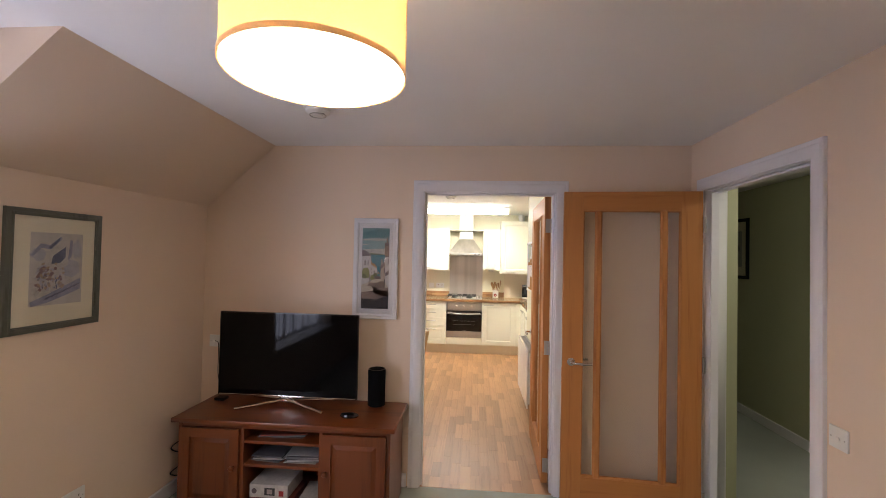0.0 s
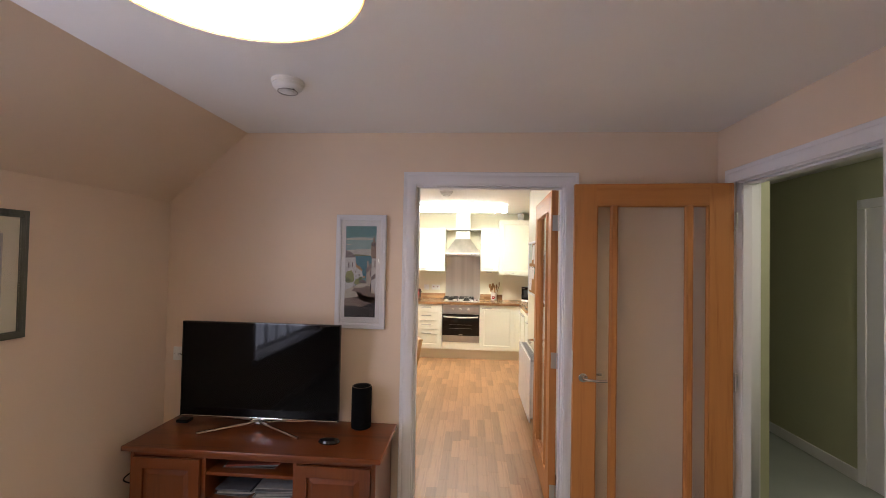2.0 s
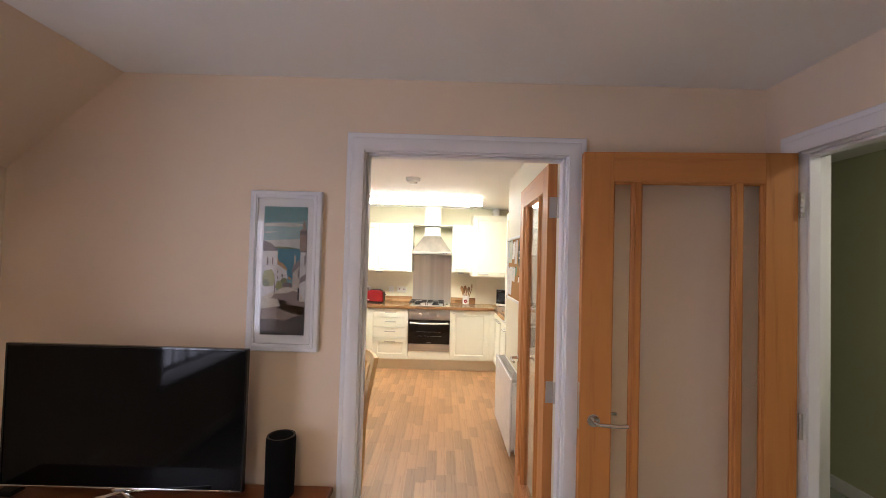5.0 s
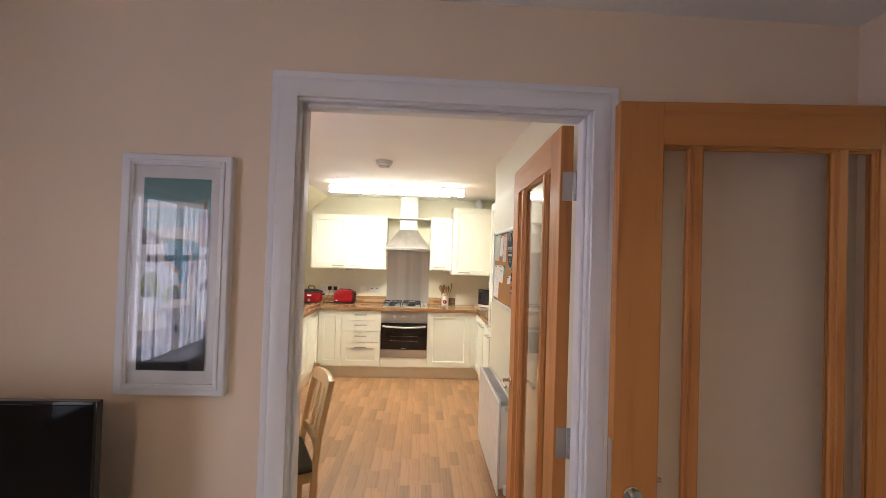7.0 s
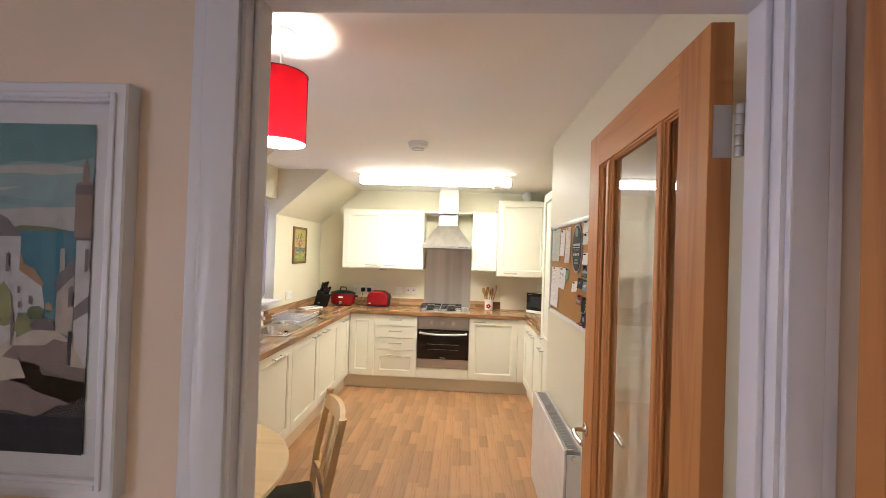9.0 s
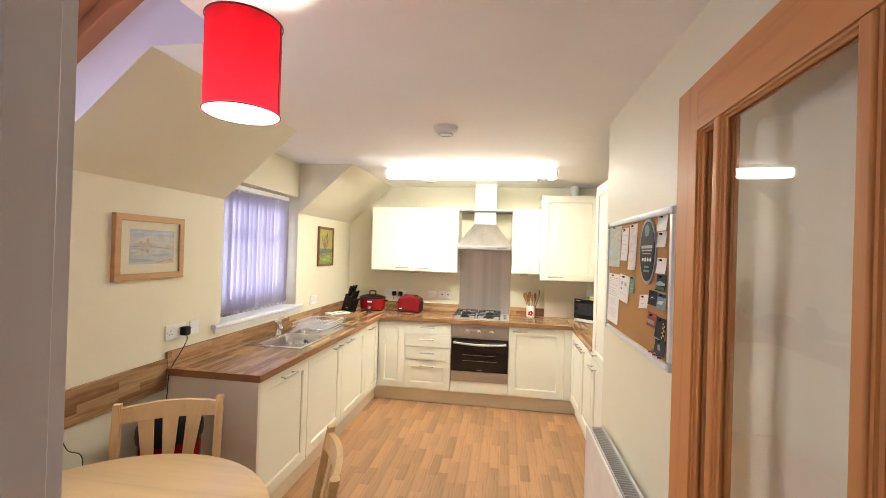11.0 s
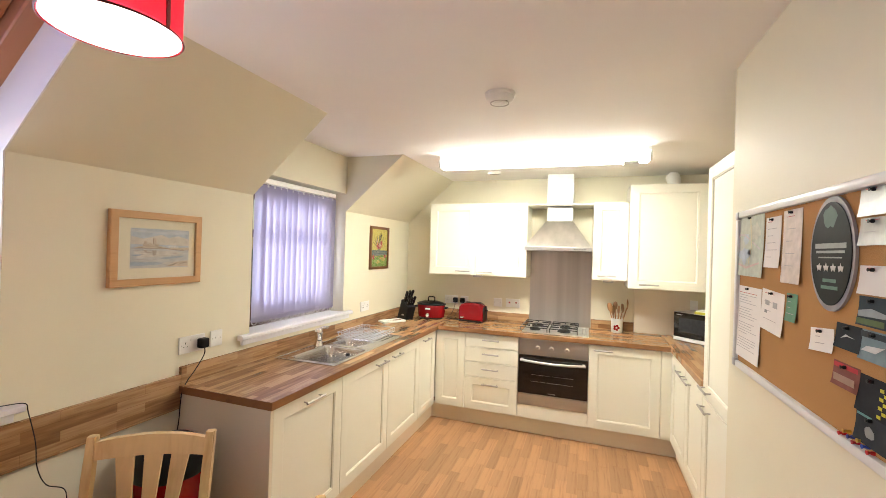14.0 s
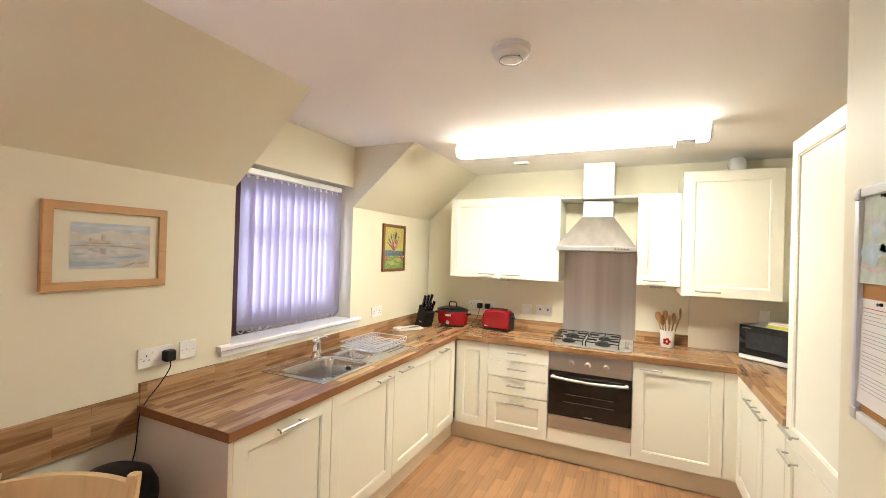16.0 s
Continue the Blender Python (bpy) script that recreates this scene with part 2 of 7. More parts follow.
PINE_H = timber("orange_pine_across", (0.098, 0.021, 0.005), (0.175, 0.042, 0.0085), 0, 0.34, 0, 8, 0.3)
PINE_V = timber("orange_pine_upright", (0.098, 0.021, 0.005), (0.175, 0.042, 0.0085), 2, 0.34, 0, 8, 0.3)
BEECH = timber("pale_beech", (0.52, 0.325, 0.135), (0.67, 0.45, 0.21), 2, 0.3, 0, 8, 0.3)
BEECH_X = timber("pale_beech_top", (0.58, 0.39, 0.18), (0.70, 0.49, 0.24), 0, 0.3, 0, 6, 0.3)
PLANK = timber("oak_strip_flooring", (0.285, 0.138, 0.062), (0.42, 0.224, 0.108), 1, 0.40, 0.20, 13, 0.0)
CABINET = painted("cream_cabinet_finish", (0.79, 0.765, 0.645), 0.35, 90, 0.05, 0.015, 0.45)
PLINTH = painted("beige_plinth", (0.76, 0.66, 0.50), 0.4, 90, 0.05, 0.02)
PALE = painted("pale_end_panel", (0.72, 0.64, 0.51), 0.4, 90, 0.05, 0.02)
STEEL = metal("brushed_steel", (0.50, 0.485, 0.465), 0.40, 0)
STEEL_V = metal("brushed_steel_upright", (0.62, 0.59, 0.56), 0.34, 2)
SINKSTEEL = metal("polished_sink_steel", (0.66, 0.65, 0.64), 0.2, 1)
CHROME = metal("chrome", (0.75, 0.74, 0.72), 0.12)
SATIN = metal("satin_nickel", (0.50, 0.48, 0.45), 0.4)
BLACK = plastic("black_plastic", (0.008, 0.008, 0.009), 0.45, 0.2)
BLACKGLOSS = plastic("black_gloss", (0.006, 0.006, 0.007), 0.06, 0.5, 0.0)
IRON = plastic("black_cast_iron", (0.015, 0.014, 0.014), 0.5)
WHITE = plastic("white_plastic", (0.80, 0.79, 0.76), 0.3)
RED = plastic("red_enamel", (0.24, 0.005, 0.008), 0.2)
RADIATOR = plastic("white_radiator_enamel", (0.80, 0.79, 0.77), 0.25)
GLASS = glazing("clear_glass", (0.985, 0.987, 0.98))
PICGLASS = glazing("picture_glass", (0.98, 0.98, 0.98))


def worktop_material(name, along, upright=False):
    """Laminate printed with short butcher-block staves."""
    mt, nt, b = material(name)
    tc = nt.nodes.new("ShaderNodeTexCoord")
    sep = nt.nodes.new("ShaderNodeSeparateXYZ")
    mp = nt.nodes.new("ShaderNodeCombineXYZ")
    nt.links.new(tc.outputs["Object"], sep.inputs["Vector"])
    nt.links.new(sep.outputs["XY"[along]], mp.inputs["X"])
    nt.links.new(sep.outputs["Z" if upright else "YX"[along]], mp.inputs["Y"])
    br = nt.nodes.new("ShaderNodeTexBrick")
    br.offset, br.offset_frequency = 0.37, 2
    for k, v in (("Scale", 1.0), ("Mortar Size", 0.0006), ("Brick Width", 0.33), ("Row Height", 0.04), ("Bias", 0.0)):
        br.inputs[k].default_value = v
    br.inputs["Color1"].default_value = (0.0, 0.0, 0.0, 1)
    br.inputs["Color2"].default_value = (1.0, 1.0, 1.0, 1)
    br.inputs["Mortar"].default_value = (0.2, 0.2, 0.2, 1)
    nt.links.new(mp.outputs["Vector"], br.inputs["Vector"])
    st = nt.nodes.new("ShaderNodeMapping")
    st.inputs["Scale"].default_value = (5, 60, 60)
    nt.links.new(mp.outputs["Vector"], st.inputs["Vector"])
    gr = add(nt, "ShaderNodeTexNoise", Scale=1.0, Detail=5.0)
    nt.links.new(st.outputs["Vector"], gr.inputs["Vector"])
    mx = nt.nodes.new("ShaderNodeMath")
    mx.operation = "MULTIPLY_ADD"
    mx.inputs[1].default_value = 0.55
    nt.links.new(br.outputs["Color"], mx.inputs[0])
    nt.links.new(gr.outputs["Fac"], mx.inputs[2])
    col = ramp(nt, mx.outputs[0], [(0.3, (0.125, 0.056, 0.025)), (0.64, (0.255, 0.130, 0.058)), (1.03, (0.44, 0.262, 0.132))])
    nt.links.new(col, b.inputs["Base Color"])
    b.inputs["Roughness"].default_value = 0.22
    bump(nt, b, gr.outputs["Fac"], 0.05, 0.0006)
    return mt


TOP_X = worktop_material("stave_laminate_across", 0)
TOP_Y = worktop_material("stave_laminate_deep", 1)
FACE_X = worktop_material("stave_laminate_upright_across", 0, True)
FACE_Y = worktop_material("stave_laminate_upright_deep", 1, True)

# ---------- structure ----------
CH = 2.40          # ceiling height
LW, LWK = -1.86, -1.73   # inner faces of the eaves walls, living room and kitchen
TVW, KW = 2.93, 3.02     # the wall between the two rooms
RW = 1.57                # right wall of the living room
BACK = -2.6              # wall behind the walker
KB = 7.60                # back wall of the kitchen
KR, KR2 = 0.77, 1.49     # right wall of the kitchen, before and after its corner
KC = 5.21

setting("floor_living", box(-2.4, 3.3, BACK - 0.1, 2.936, -0.12, 0.0), CARPET, "pale grey fitted carpet", "carpet")
setting("floor_hall", box(1.69, 3.3, 2.936, 7.2, -0.12, 0.0), CARPET, "pale grey fitted hall carpet", "carpet")

# wall with the kitchen doorway
bm = boxes((-2.4, -0.258, TVW, KW, 0, 2.7), (0.694, 1.69, TVW, KW, 0, 2.7), (-0.258, 0.694, TVW, KW, 2.092, 2.7))
setting("wall_north", bm, PINKISH, "cream painted wall with a doorway to the kitchen", "wall")
# right wall with the hall doorway
bm = boxes((RW, 1.69, BACK, 1.895, 0, 2.7), (RW, 1.69, 2.77, TVW, 0, 2.7), (RW, 1.69, 1.895, 2.77, 2.09, 2.7))
setting("wall_east", bm, PINKISH, "cream painted wall with a doorway to the hall", "wall")
setting("wall_south", boxes((-2.4, 1.69, BACK - 0.12, BACK, 0, 2.7)), PINKISH, "cream painted wall", "wall")

# eaves wall of the living room with its dormer window
DY0, DY1, WZ0, WZ1 = -0.25, 1.36, 0.62, 2.05
bm = boxes((LW - 0.3, LW, DY1, TVW, 0, 1.95), (LW - 0.3, LW, BACK, DY0, 0, 1.95), (LW - 0.3, LW, DY0, DY1, 0, WZ0),
           (LW - 0.3, LW, DY0, DY1, WZ1, 2.7))
setting("wall_west", bm, PINKISH, "cream painted eaves wall with a dormer window", "wall")


def slope(name, x0, z0, x1, y0, y1):
    """The sloping ceiling between the top of an eaves wall and the flat ceiling, with its dormer cheeks."""
    poly = [(x0, z0), (x1, CH), (x1, 2.7), (x0 - 0.3, 2.7), (x0 - 0.3, z0)]
    return setting(name, prism(poly, "y", y0, y1), PINKISH, "cream sloping ceiling under the roof", "ceiling")


slope("ceiling_slope_1", LW, 1.95, -1.35, DY1, TVW)
slope("ceiling_slope_2", LW, 1.95, -1.35, BACK, DY0)
setting("ceiling_living", boxes((-1.36 - 0.6, RW + 0.12, BACK, TVW, CH, CH + 0.12)), CEIL, "white painted flat ceiling", "ceiling")
setting("ceiling_hall", boxes((1.69, 3.3, 0.2, 7.2, CH, CH + 0.12)), CEIL, "white painted hall ceiling", "ceiling")

# hall
setting("wall_hall_east", boxes((3.03, 3.15, 0.2, 7.2, 0, CH)), GREEN, "green painted hall wall", "wall")
setting("wall_hall_corner", boxes((1.69, 1.9, 2.98, 7.0, 0, CH)), GREEN, "pale green hall wall corner", "wall")
setting("wall_hall_north", boxes((1.9, 3.03, 7.0, 7.12, 0, CH)), GREEN, "green hall end wall", "wall")
setting("wall_hall_south", boxes((1.69, 3.03, 0.2, 0.32, 0, CH)), GREEN, "green hall end wall", "wall")
setting("skirting_hall", box(3.012, 3.03, 3.702, 6.99, 0, 0.09, 0.004), GLOSS, "white gloss skirting board", "skirting")
setting("skirting_living", boxes((-1.855, -0.33, 2.912, TVW, 0, 0.09), (LW, LW + 0.018, DY0, 2.89, 0, 0.09), bevel=0.003), GLOSS, "white gloss skirting board", "skirting")

# kitchen shell
setting("wall_kitchen_east", boxes((KR, 1.60, KW, KC, 0, 2.7)), CREAM, "cream painted kitchen wall", "wall")
setting("wall_kitchen_alcove", boxes((KR2, 1.60, KC, KB, 0, 2.7)), CREAM, "cream painted kitchen wall", "wall")
setting("wall_kitchen_north", boxes((-2.2, 1.60, KB, KB + 0.12, 0, 2.7)), CREAM, "cream painted kitchen wall", "wall")
# eaves wall: roof-window recess, then the sink window
RY0, RY1, SY0, SY1 = 3.20, 4.11, 5.26, 6.29
bm = boxes((LWK - 0.3, LWK, KW, RY0, 0, 1.94), (LWK - 0.3, LWK, RY0, RY1, 0, 1.0), (LWK - 0.3, LWK, RY1, SY0, 0, 1.94),
           (LWK - 0.3, LWK, SY0, SY1, 0, 1.05), (LWK - 0.3, LWK, SY1, KB, 0, 1.94), (LWK - 0.3, LWK, SY0, SY1, 2.09, 2.7))
setting("wall_kitchen_west", bm, CREAM, "cream painted eaves wall with window recesses", "wall")


def kslope(name, y0, y1):
    poly = [(LWK, 1.94), (-1.21, CH), (-1.21, 2.7), (LWK - 0.3, 2.7), (LWK - 0.3, 1.94)]
    return setting(name, prism(poly, "y", y0, y1), CREAM, "cream sloping kitchen ceiling", "ceiling")


kslope("ceiling_slope_3", RY1, SY0)
kslope("ceiling_slope_4", SY1, KB)
kslope("ceiling_slope_5", KW, RY0)
OPEN_X = -0.86
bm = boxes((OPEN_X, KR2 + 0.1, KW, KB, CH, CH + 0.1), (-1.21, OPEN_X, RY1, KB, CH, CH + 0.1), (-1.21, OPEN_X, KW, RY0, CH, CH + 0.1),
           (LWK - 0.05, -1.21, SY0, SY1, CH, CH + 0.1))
setting("ceiling_kitchen", bm, CEIL_LIFTED, "white painted kitchen ceiling", "ceiling")
# shaft linings of the roof window and the dormer cheeks
shaft_back = boxes((LWK - 0.3, OPEN_X + 0.2, RY1 + 0.001, RY1 + 0.02, 2.51, 3.2), (LWK - 0.3, OPEN_X + 0.2, RY0 - 0.02, RY0 - 0.001, 2.51, 3.2), (OPEN_X + 0.01, OPEN_X + 0.1, RY0 - 0.02, RY1 + 0.02, 2.505, 3.2))
setting("recess_shell", shaft_back, CEIL, "white boarded sides of the roof window shaft", "wall")
shaft = [(LWK, 1.94), (-1.21, CH), (OPEN_X, CH), (OPEN_X - 0.12, 2.98), (-2.03, 2.12), (-2.03, 1.0), (LWK, 1.0)]
setting("recess_cheek_1", prism(shaft, "y", RY1 - 0.006, RY1 - 0.001), CEIL, "white painted window recess cheek", "wall")
setting("recess_cheek_2", prism(shaft, "y", RY0 + 0.001, RY0 + 0.006), CEIL, "white painted window recess cheek", "wall")
setting("recess_head", prism([(OPEN_X, CH), (OPEN_X + 0.1, CH + 0.02), (OPEN_X, 3.05), (OPEN_X - 0.12, 2.98)], "y", RY0 - 0.09, RY1 + 0.09), CEIL, "white painted recess head", "wall")

# ---------- doorways ----------
def doorway(name, m, x0, x1, depth, top, label):
    """Lining, stops and moulded architraves. Local x across the opening, y through the wall, face at y = 0."""
    root = setting_root(name, m, label, "door frame")
    j = 0.03
    part("lining", boxes((x0 - j, x0, 0.0, depth, 0, top + j), (x1, x1 + j, 0.0, depth, 0, top + j), (x0, x1, 0.0, depth, top, top + j)), GLOSS, root)
    s = 0.012
    part("door_stop", boxes((x0, x0 + s, 0.025, 0.072, 0, top), (x1 - s, x1, 0.025, 0.072, 0, top), (x0 + s, x1 - s, 0.025, 0.072, top - s, top), bevel=0.002), GLOSS, root)
    o = 0.008
    moulding = ((0.0, 0.001), (0.0, 0.011), (0.003, 0.013), (0.012, 0.0135), (0.020, 0.0165), (0.032, 0.019), (0.050, 0.0195), (0.054, 0.017), (0.060, 0.019), (0.072, 0.019), (0.075, 0.016), (0.075, 0.001))
    for face, out in ((0.0, -1), (depth, 1)):
        bmh = bmesh.new()
        rails = []
        for u, d in moulding:
            xa, xb, zt, y = x0 - o - u, x1 + o + u, top + o + u, face + out * d
            rails.append([bmh.verts.new(p) for p in ((xa, y, 0), (xa, y, zt), (xb, y, zt), (xb, y, 0))])
        for p, q in zip(rails, rails[1:] + rails[:1]):
            for i in range(3):
                bmh.faces.new((p[i], p[i + 1], q[i + 1], q[i]))
        bmesh.ops.recalc_face_normals(bmh, faces=bmh.faces)
        part("architrave", bmh, GLOSS, root)
    return root


doorway("door_frame_1", pose(0, TVW, 0), -0.236, 0.672, KW - TVW, 2.066, "white gloss door frame with moulded architrave")
doorway("door_frame_2", pose(RW, 0, 0, 0, 0, -90), -2.745, -1.925, 0.12, 2.06, "white gloss door frame with moulded architrave")


def lever(parent, x, z, face, towards):
    """A lever handle on a round rose. face: y of the leaf face it stands on (its sign gives the side)."""
    s = -1 if face < 0 else 1
    h = part("door_handle", moved(cyl(0.026, 0, 0.009, 24, bevel=0.002), pose(x, face, z, -90 * s)), CHROME, parent, "polished chrome lever handle")
    pts = [(x, face + s * 0.005, z), (x, face + s * 0.04, z), (x + towards * 0.01, face + s * 0.05, z), (x + towards * 0.03, face + s * 0.053, z),
           (x + towards * 0.075, face + s * 0.052, z - 0.003), (x + towards * 0.122, face + s * 0.048, z - 0.001)]
    part("lever", tube(pts, 0.0085, 12), CHROME, h)
    return h


def glazed_door(name, m, hinge_left, label):
    """An oak door leaf with three tall panes. Local x 0..0.838, y 0 at mid thickness, z up."""
    root = setting_root(name, m, label, "door")
    W, H, T, b = 0.838, 2.04, 0.022, 0.006
    part("stile", box(0, 0.122, -T, T, b, H, 0.002), OAK_V, root)
    part("stile", box(W - 0.122, W, -T, T, b, H, 0.002), OAK_V, root)
    part("top_rail", box(0.122, W - 0.122, -T, T, H - 0.122, H, 0.001), OAK_H, root)
    part("bottom_rail", box(0.122, W - 0.122, -T, T, b, 0.20, 0.001), OAK_H, root)
    for x in (0.207, 0.605):
        part("glazing_bar", box(x, x + 0.026, -T, T, 0.20, H - 0.122, 0.004, 3), OAK_V, root)
    for xa, xb in ((0.122, 0.207), (0.233, 0.605), (0.631, W - 0.122)):
        part("glass_pane", box(xa - 0.003, xb + 0.003, -0.003, 0.003, 0.197, H - 0.119), GLASS, root).visible_shadow = False
        bead = bmesh.new()
        for side in (-1, 1):
            rings = []
            for q, y in ((0.0, 0.0165), (0.004, 0.015), (0.005, 0.010), (0.009, 0.007), (0.009, 0.0035), (0.0, 0.0035)):
                rings.append([bead.verts.new((px, side * y, pz)) for px, pz in ((xa + q, 0.2 + q), (xb - q, 0.2 + q), (xb - q, H - 0.122 - q), (xa + q, H - 0.122 - q))])
            for p, q in zip(rings, rings[1:] + rings[:1]):
                for i in range(4):
                    bead.faces.new((p[i], p[(i + 1) % 4], q[(i + 1) % 4], q[i]))
        bmesh.ops.recalc_face_normals(bead, faces=bead.faces)
        part("glazing_bead", bead, OAK_V, root)
    hx = W - 0.055 if hinge_left else 0.055
    for f in (-T, T):
        lever(root, hx, 0.935, f, -1 if hinge_left else 1)
    ex = 0 if hinge_left else W
    e = -0.004 if hinge_left else 0.004
    for z in (0.13, 0.958, 1.830):
        hg = part("hinge", joined(*[moved(cyl(0.008, -0.0097, 0.0097, 18, bevel=0.001), pose(ex + 2 * e, -T - 0.007, z - 0.04 + 0.02 * k)) for k in range(5)]), SATIN, root, "satin steel butt hinge")
        part("leaf_plate", box(min(ex + e * 0.1, ex + e * 0.5), max(ex + e * 0.1, ex + e * 0.5), -T + 0.002, 0.014, z - 0.05, z + 0.05), SATIN, hg)
        for zz in (-0.032, 0.0, 0.032):
            part("screw", moved(cyl(0.0035, 0, 0.0006, 10), pose(ex + e * 0.55, 0.006 if zz else 0.011, z + zz, 0, 90 if e > 0 else -90)), SATIN, hg)
    lx = W if hinge_left else 0
    part("lock_plate", box(lx - 0.001, lx + 0.0015, -0.012, 0.012, 0.89, 1.08), SATIN, root)
    return root


# hall door, folded back against the wall; kitchen door, open at a right angle
glazed_door("door_1", pose(0.703, 2.806, 0.015, 0, 0, -4.6), False, "oak door with three clear glass panes, open against the wall")
glazed_door("door_2", pose(0.6375, 3.037, 0.021, 0, 0, 88.2), True, "oak door with clear glass panes, standing open into the kitchen")

# ---------- windows ----------
FRAMEBROWN = timber("dark_stained_window_timber", (0.045, 0.016, 0.012), (0.085, 0.03, 0.02), 2, 0.4, 0, 8)
VELUX = timber("varnished_roof_window_pine", (0.30, 0.115, 0.045), (0.46, 0.195, 0.085), 0, 0.35, 0, 8, 0.3)
LILAC = cloth("lilac_blind_fabric", (0.46, 0.43, 0.54), 0.54, 700)
PALEFAB = cloth("pale_blind_fabric", (0.74, 0.74, 0.78), 0.58, 700)
PLEAT = cloth("purple_pleated_fabric", (0.17, 0.12, 0.40), 0.2, 700)


def casement(name, m, w, z0, z1, mat, label, bars=1, f=0.055):
    """A timber window. Local x across, y 0 at its middle."""
    root = setting_root(name, m, label, "window")
    part("window_frame", boxes((0, f, -0.03, 0.03, z0, z1), (w - f, w, -0.03, 0.03, z0, z1), (f, w - f, -0.03, 0.03, z0, z0 + f), (f, w - f, -0.03, 0.03, z1 - f, z1), bevel=0.003), mat, root)
    n = bars + 1
    for k in range(bars):
        x = f + (w - 2 * f) * (k + 1) / n
        part("mullion", box(x - 0.03, x + 0.03, -0.028, 0.028, z0 + f, z1 - f, 0.003), mat, root)
    zt = z0 + (z1 - z0) * 0.62
    part("transom", box(f, w - f, -0.0285, 0.0285, zt - 0.025, zt + 0.025, 0.003), mat, root)
    part("pane", box(f - 0.004, w - f + 0.004, -0.003, 0.003, z0 + f - 0.004, z1 - f + 0.004), GLASS, root).visible_shadow = False
    return root


casement("window_1", pose(LW - 0.2, DY0, 0, 0, 0, 90), DY1 - DY0, WZ0, WZ1, GLOSS, "white timber dormer window with daylight behind", 2)
casement("window_2", pose(LWK - 0.17, SY0, 0, 0, 0, 90), SY1 - SY0, 1.09, 2.09, FRAMEBROWN, "dark timber window above the sink", 0, 0.15)
casement("window_3", pose(LWK - 0.25, RY0, 0, 0, 0, 90), RY1 - RY0, 1.03, 2.0, FRAMEBROWN, "dark timber window under the roof light", 0)


def sill(name, y0, y1, x0, x1, z, label):
    bm = prism([(x0, z - 0.03), (x1 - 0.012, z - 0.03), (x1, z - 0.022), (x1, z - 0.006), (x1 - 0.008, z), (x0, z)], "y", y0, y1)
    bm2 = box(LWK if x1 > -1.75 else LW, (LWK if x1 > -1.75 else LW) + 0.018, y0 + 0.02, y1 - 0.02, z - 0.062, z - 0.031, 0.004)
    return setting(name, joined(bm, bm2), GLOSS, "white gloss window sill board", "window sill")


sill("window_sill_1", DY0 - 0.05, DY1 + 0.05, LW - 0.17, LW + 0.05, WZ0 + 0.03, "")
sill("window_sill_2", 5.17, 6.385, LWK - 0.14, LWK + 0.04, 1.09, "")
sill("window_sill_3", RY0 - 0.06, RY1 + 0.06, LWK - 0.22, LWK + 0.045, 1.03, "")

# roof window above the near recess
ang = math.atan2(0.81, 1)
rw = setting_root("roof_window", Matrix.Translation((-1.96, RY0, 2.068)) @ Matrix.Rotation(-ang, 4, "Y"), "varnished pine roof window with a purple pleated blind", "roof window")
L, Wd = 1.30, RY1 - RY0
part("window_frame", boxes((0, L, 0, 0.07, -0.05, 0.10), (0, L, Wd - 0.07, Wd, -0.05, 0.10), (0, 0.08, 0.07, Wd - 0.07, -0.05, 0.10), (L - 0.08, L, 0.07, Wd - 0.07, -0.05, 0.10), bevel=0.006), VELUX, rw)
part("sash", boxes((0.08, L - 0.08, 0.072, 0.125, 0.0, 0.08), (0.08, L - 0.08, Wd - 0.125, Wd - 0.072, 0.0, 0.08), (0.08, 0.14, 0.125, Wd - 0.125, 0.0, 0.08), (L - 0.14, L - 0.08, 0.125, Wd - 0.125, 0.0, 0.08), bevel=0.004), VELUX, rw)
part("pane", box(0.13, L - 0.13, 0.12, Wd - 0.12, 0.06, 0.066), GLASS, rw).visible_shadow = False
pb = bmesh.new()
prev = None
n = 56
for i in range(n + 1):
    x = 0.15 + (L - 0.30) * i / n
    z = 0.024 + (0.009 if i % 2 else -0.009)
    cur = (pb.verts.new((x, 0.13, z)), pb.verts.new((x, Wd - 0.145, z)))
    if prev:
        pb.faces.new((prev[0], cur[0], cur[1], prev[1]))
    prev = cur
part("pleated_blind", pb, PLEAT, rw, "purple pleated roof blind", smooth=None)


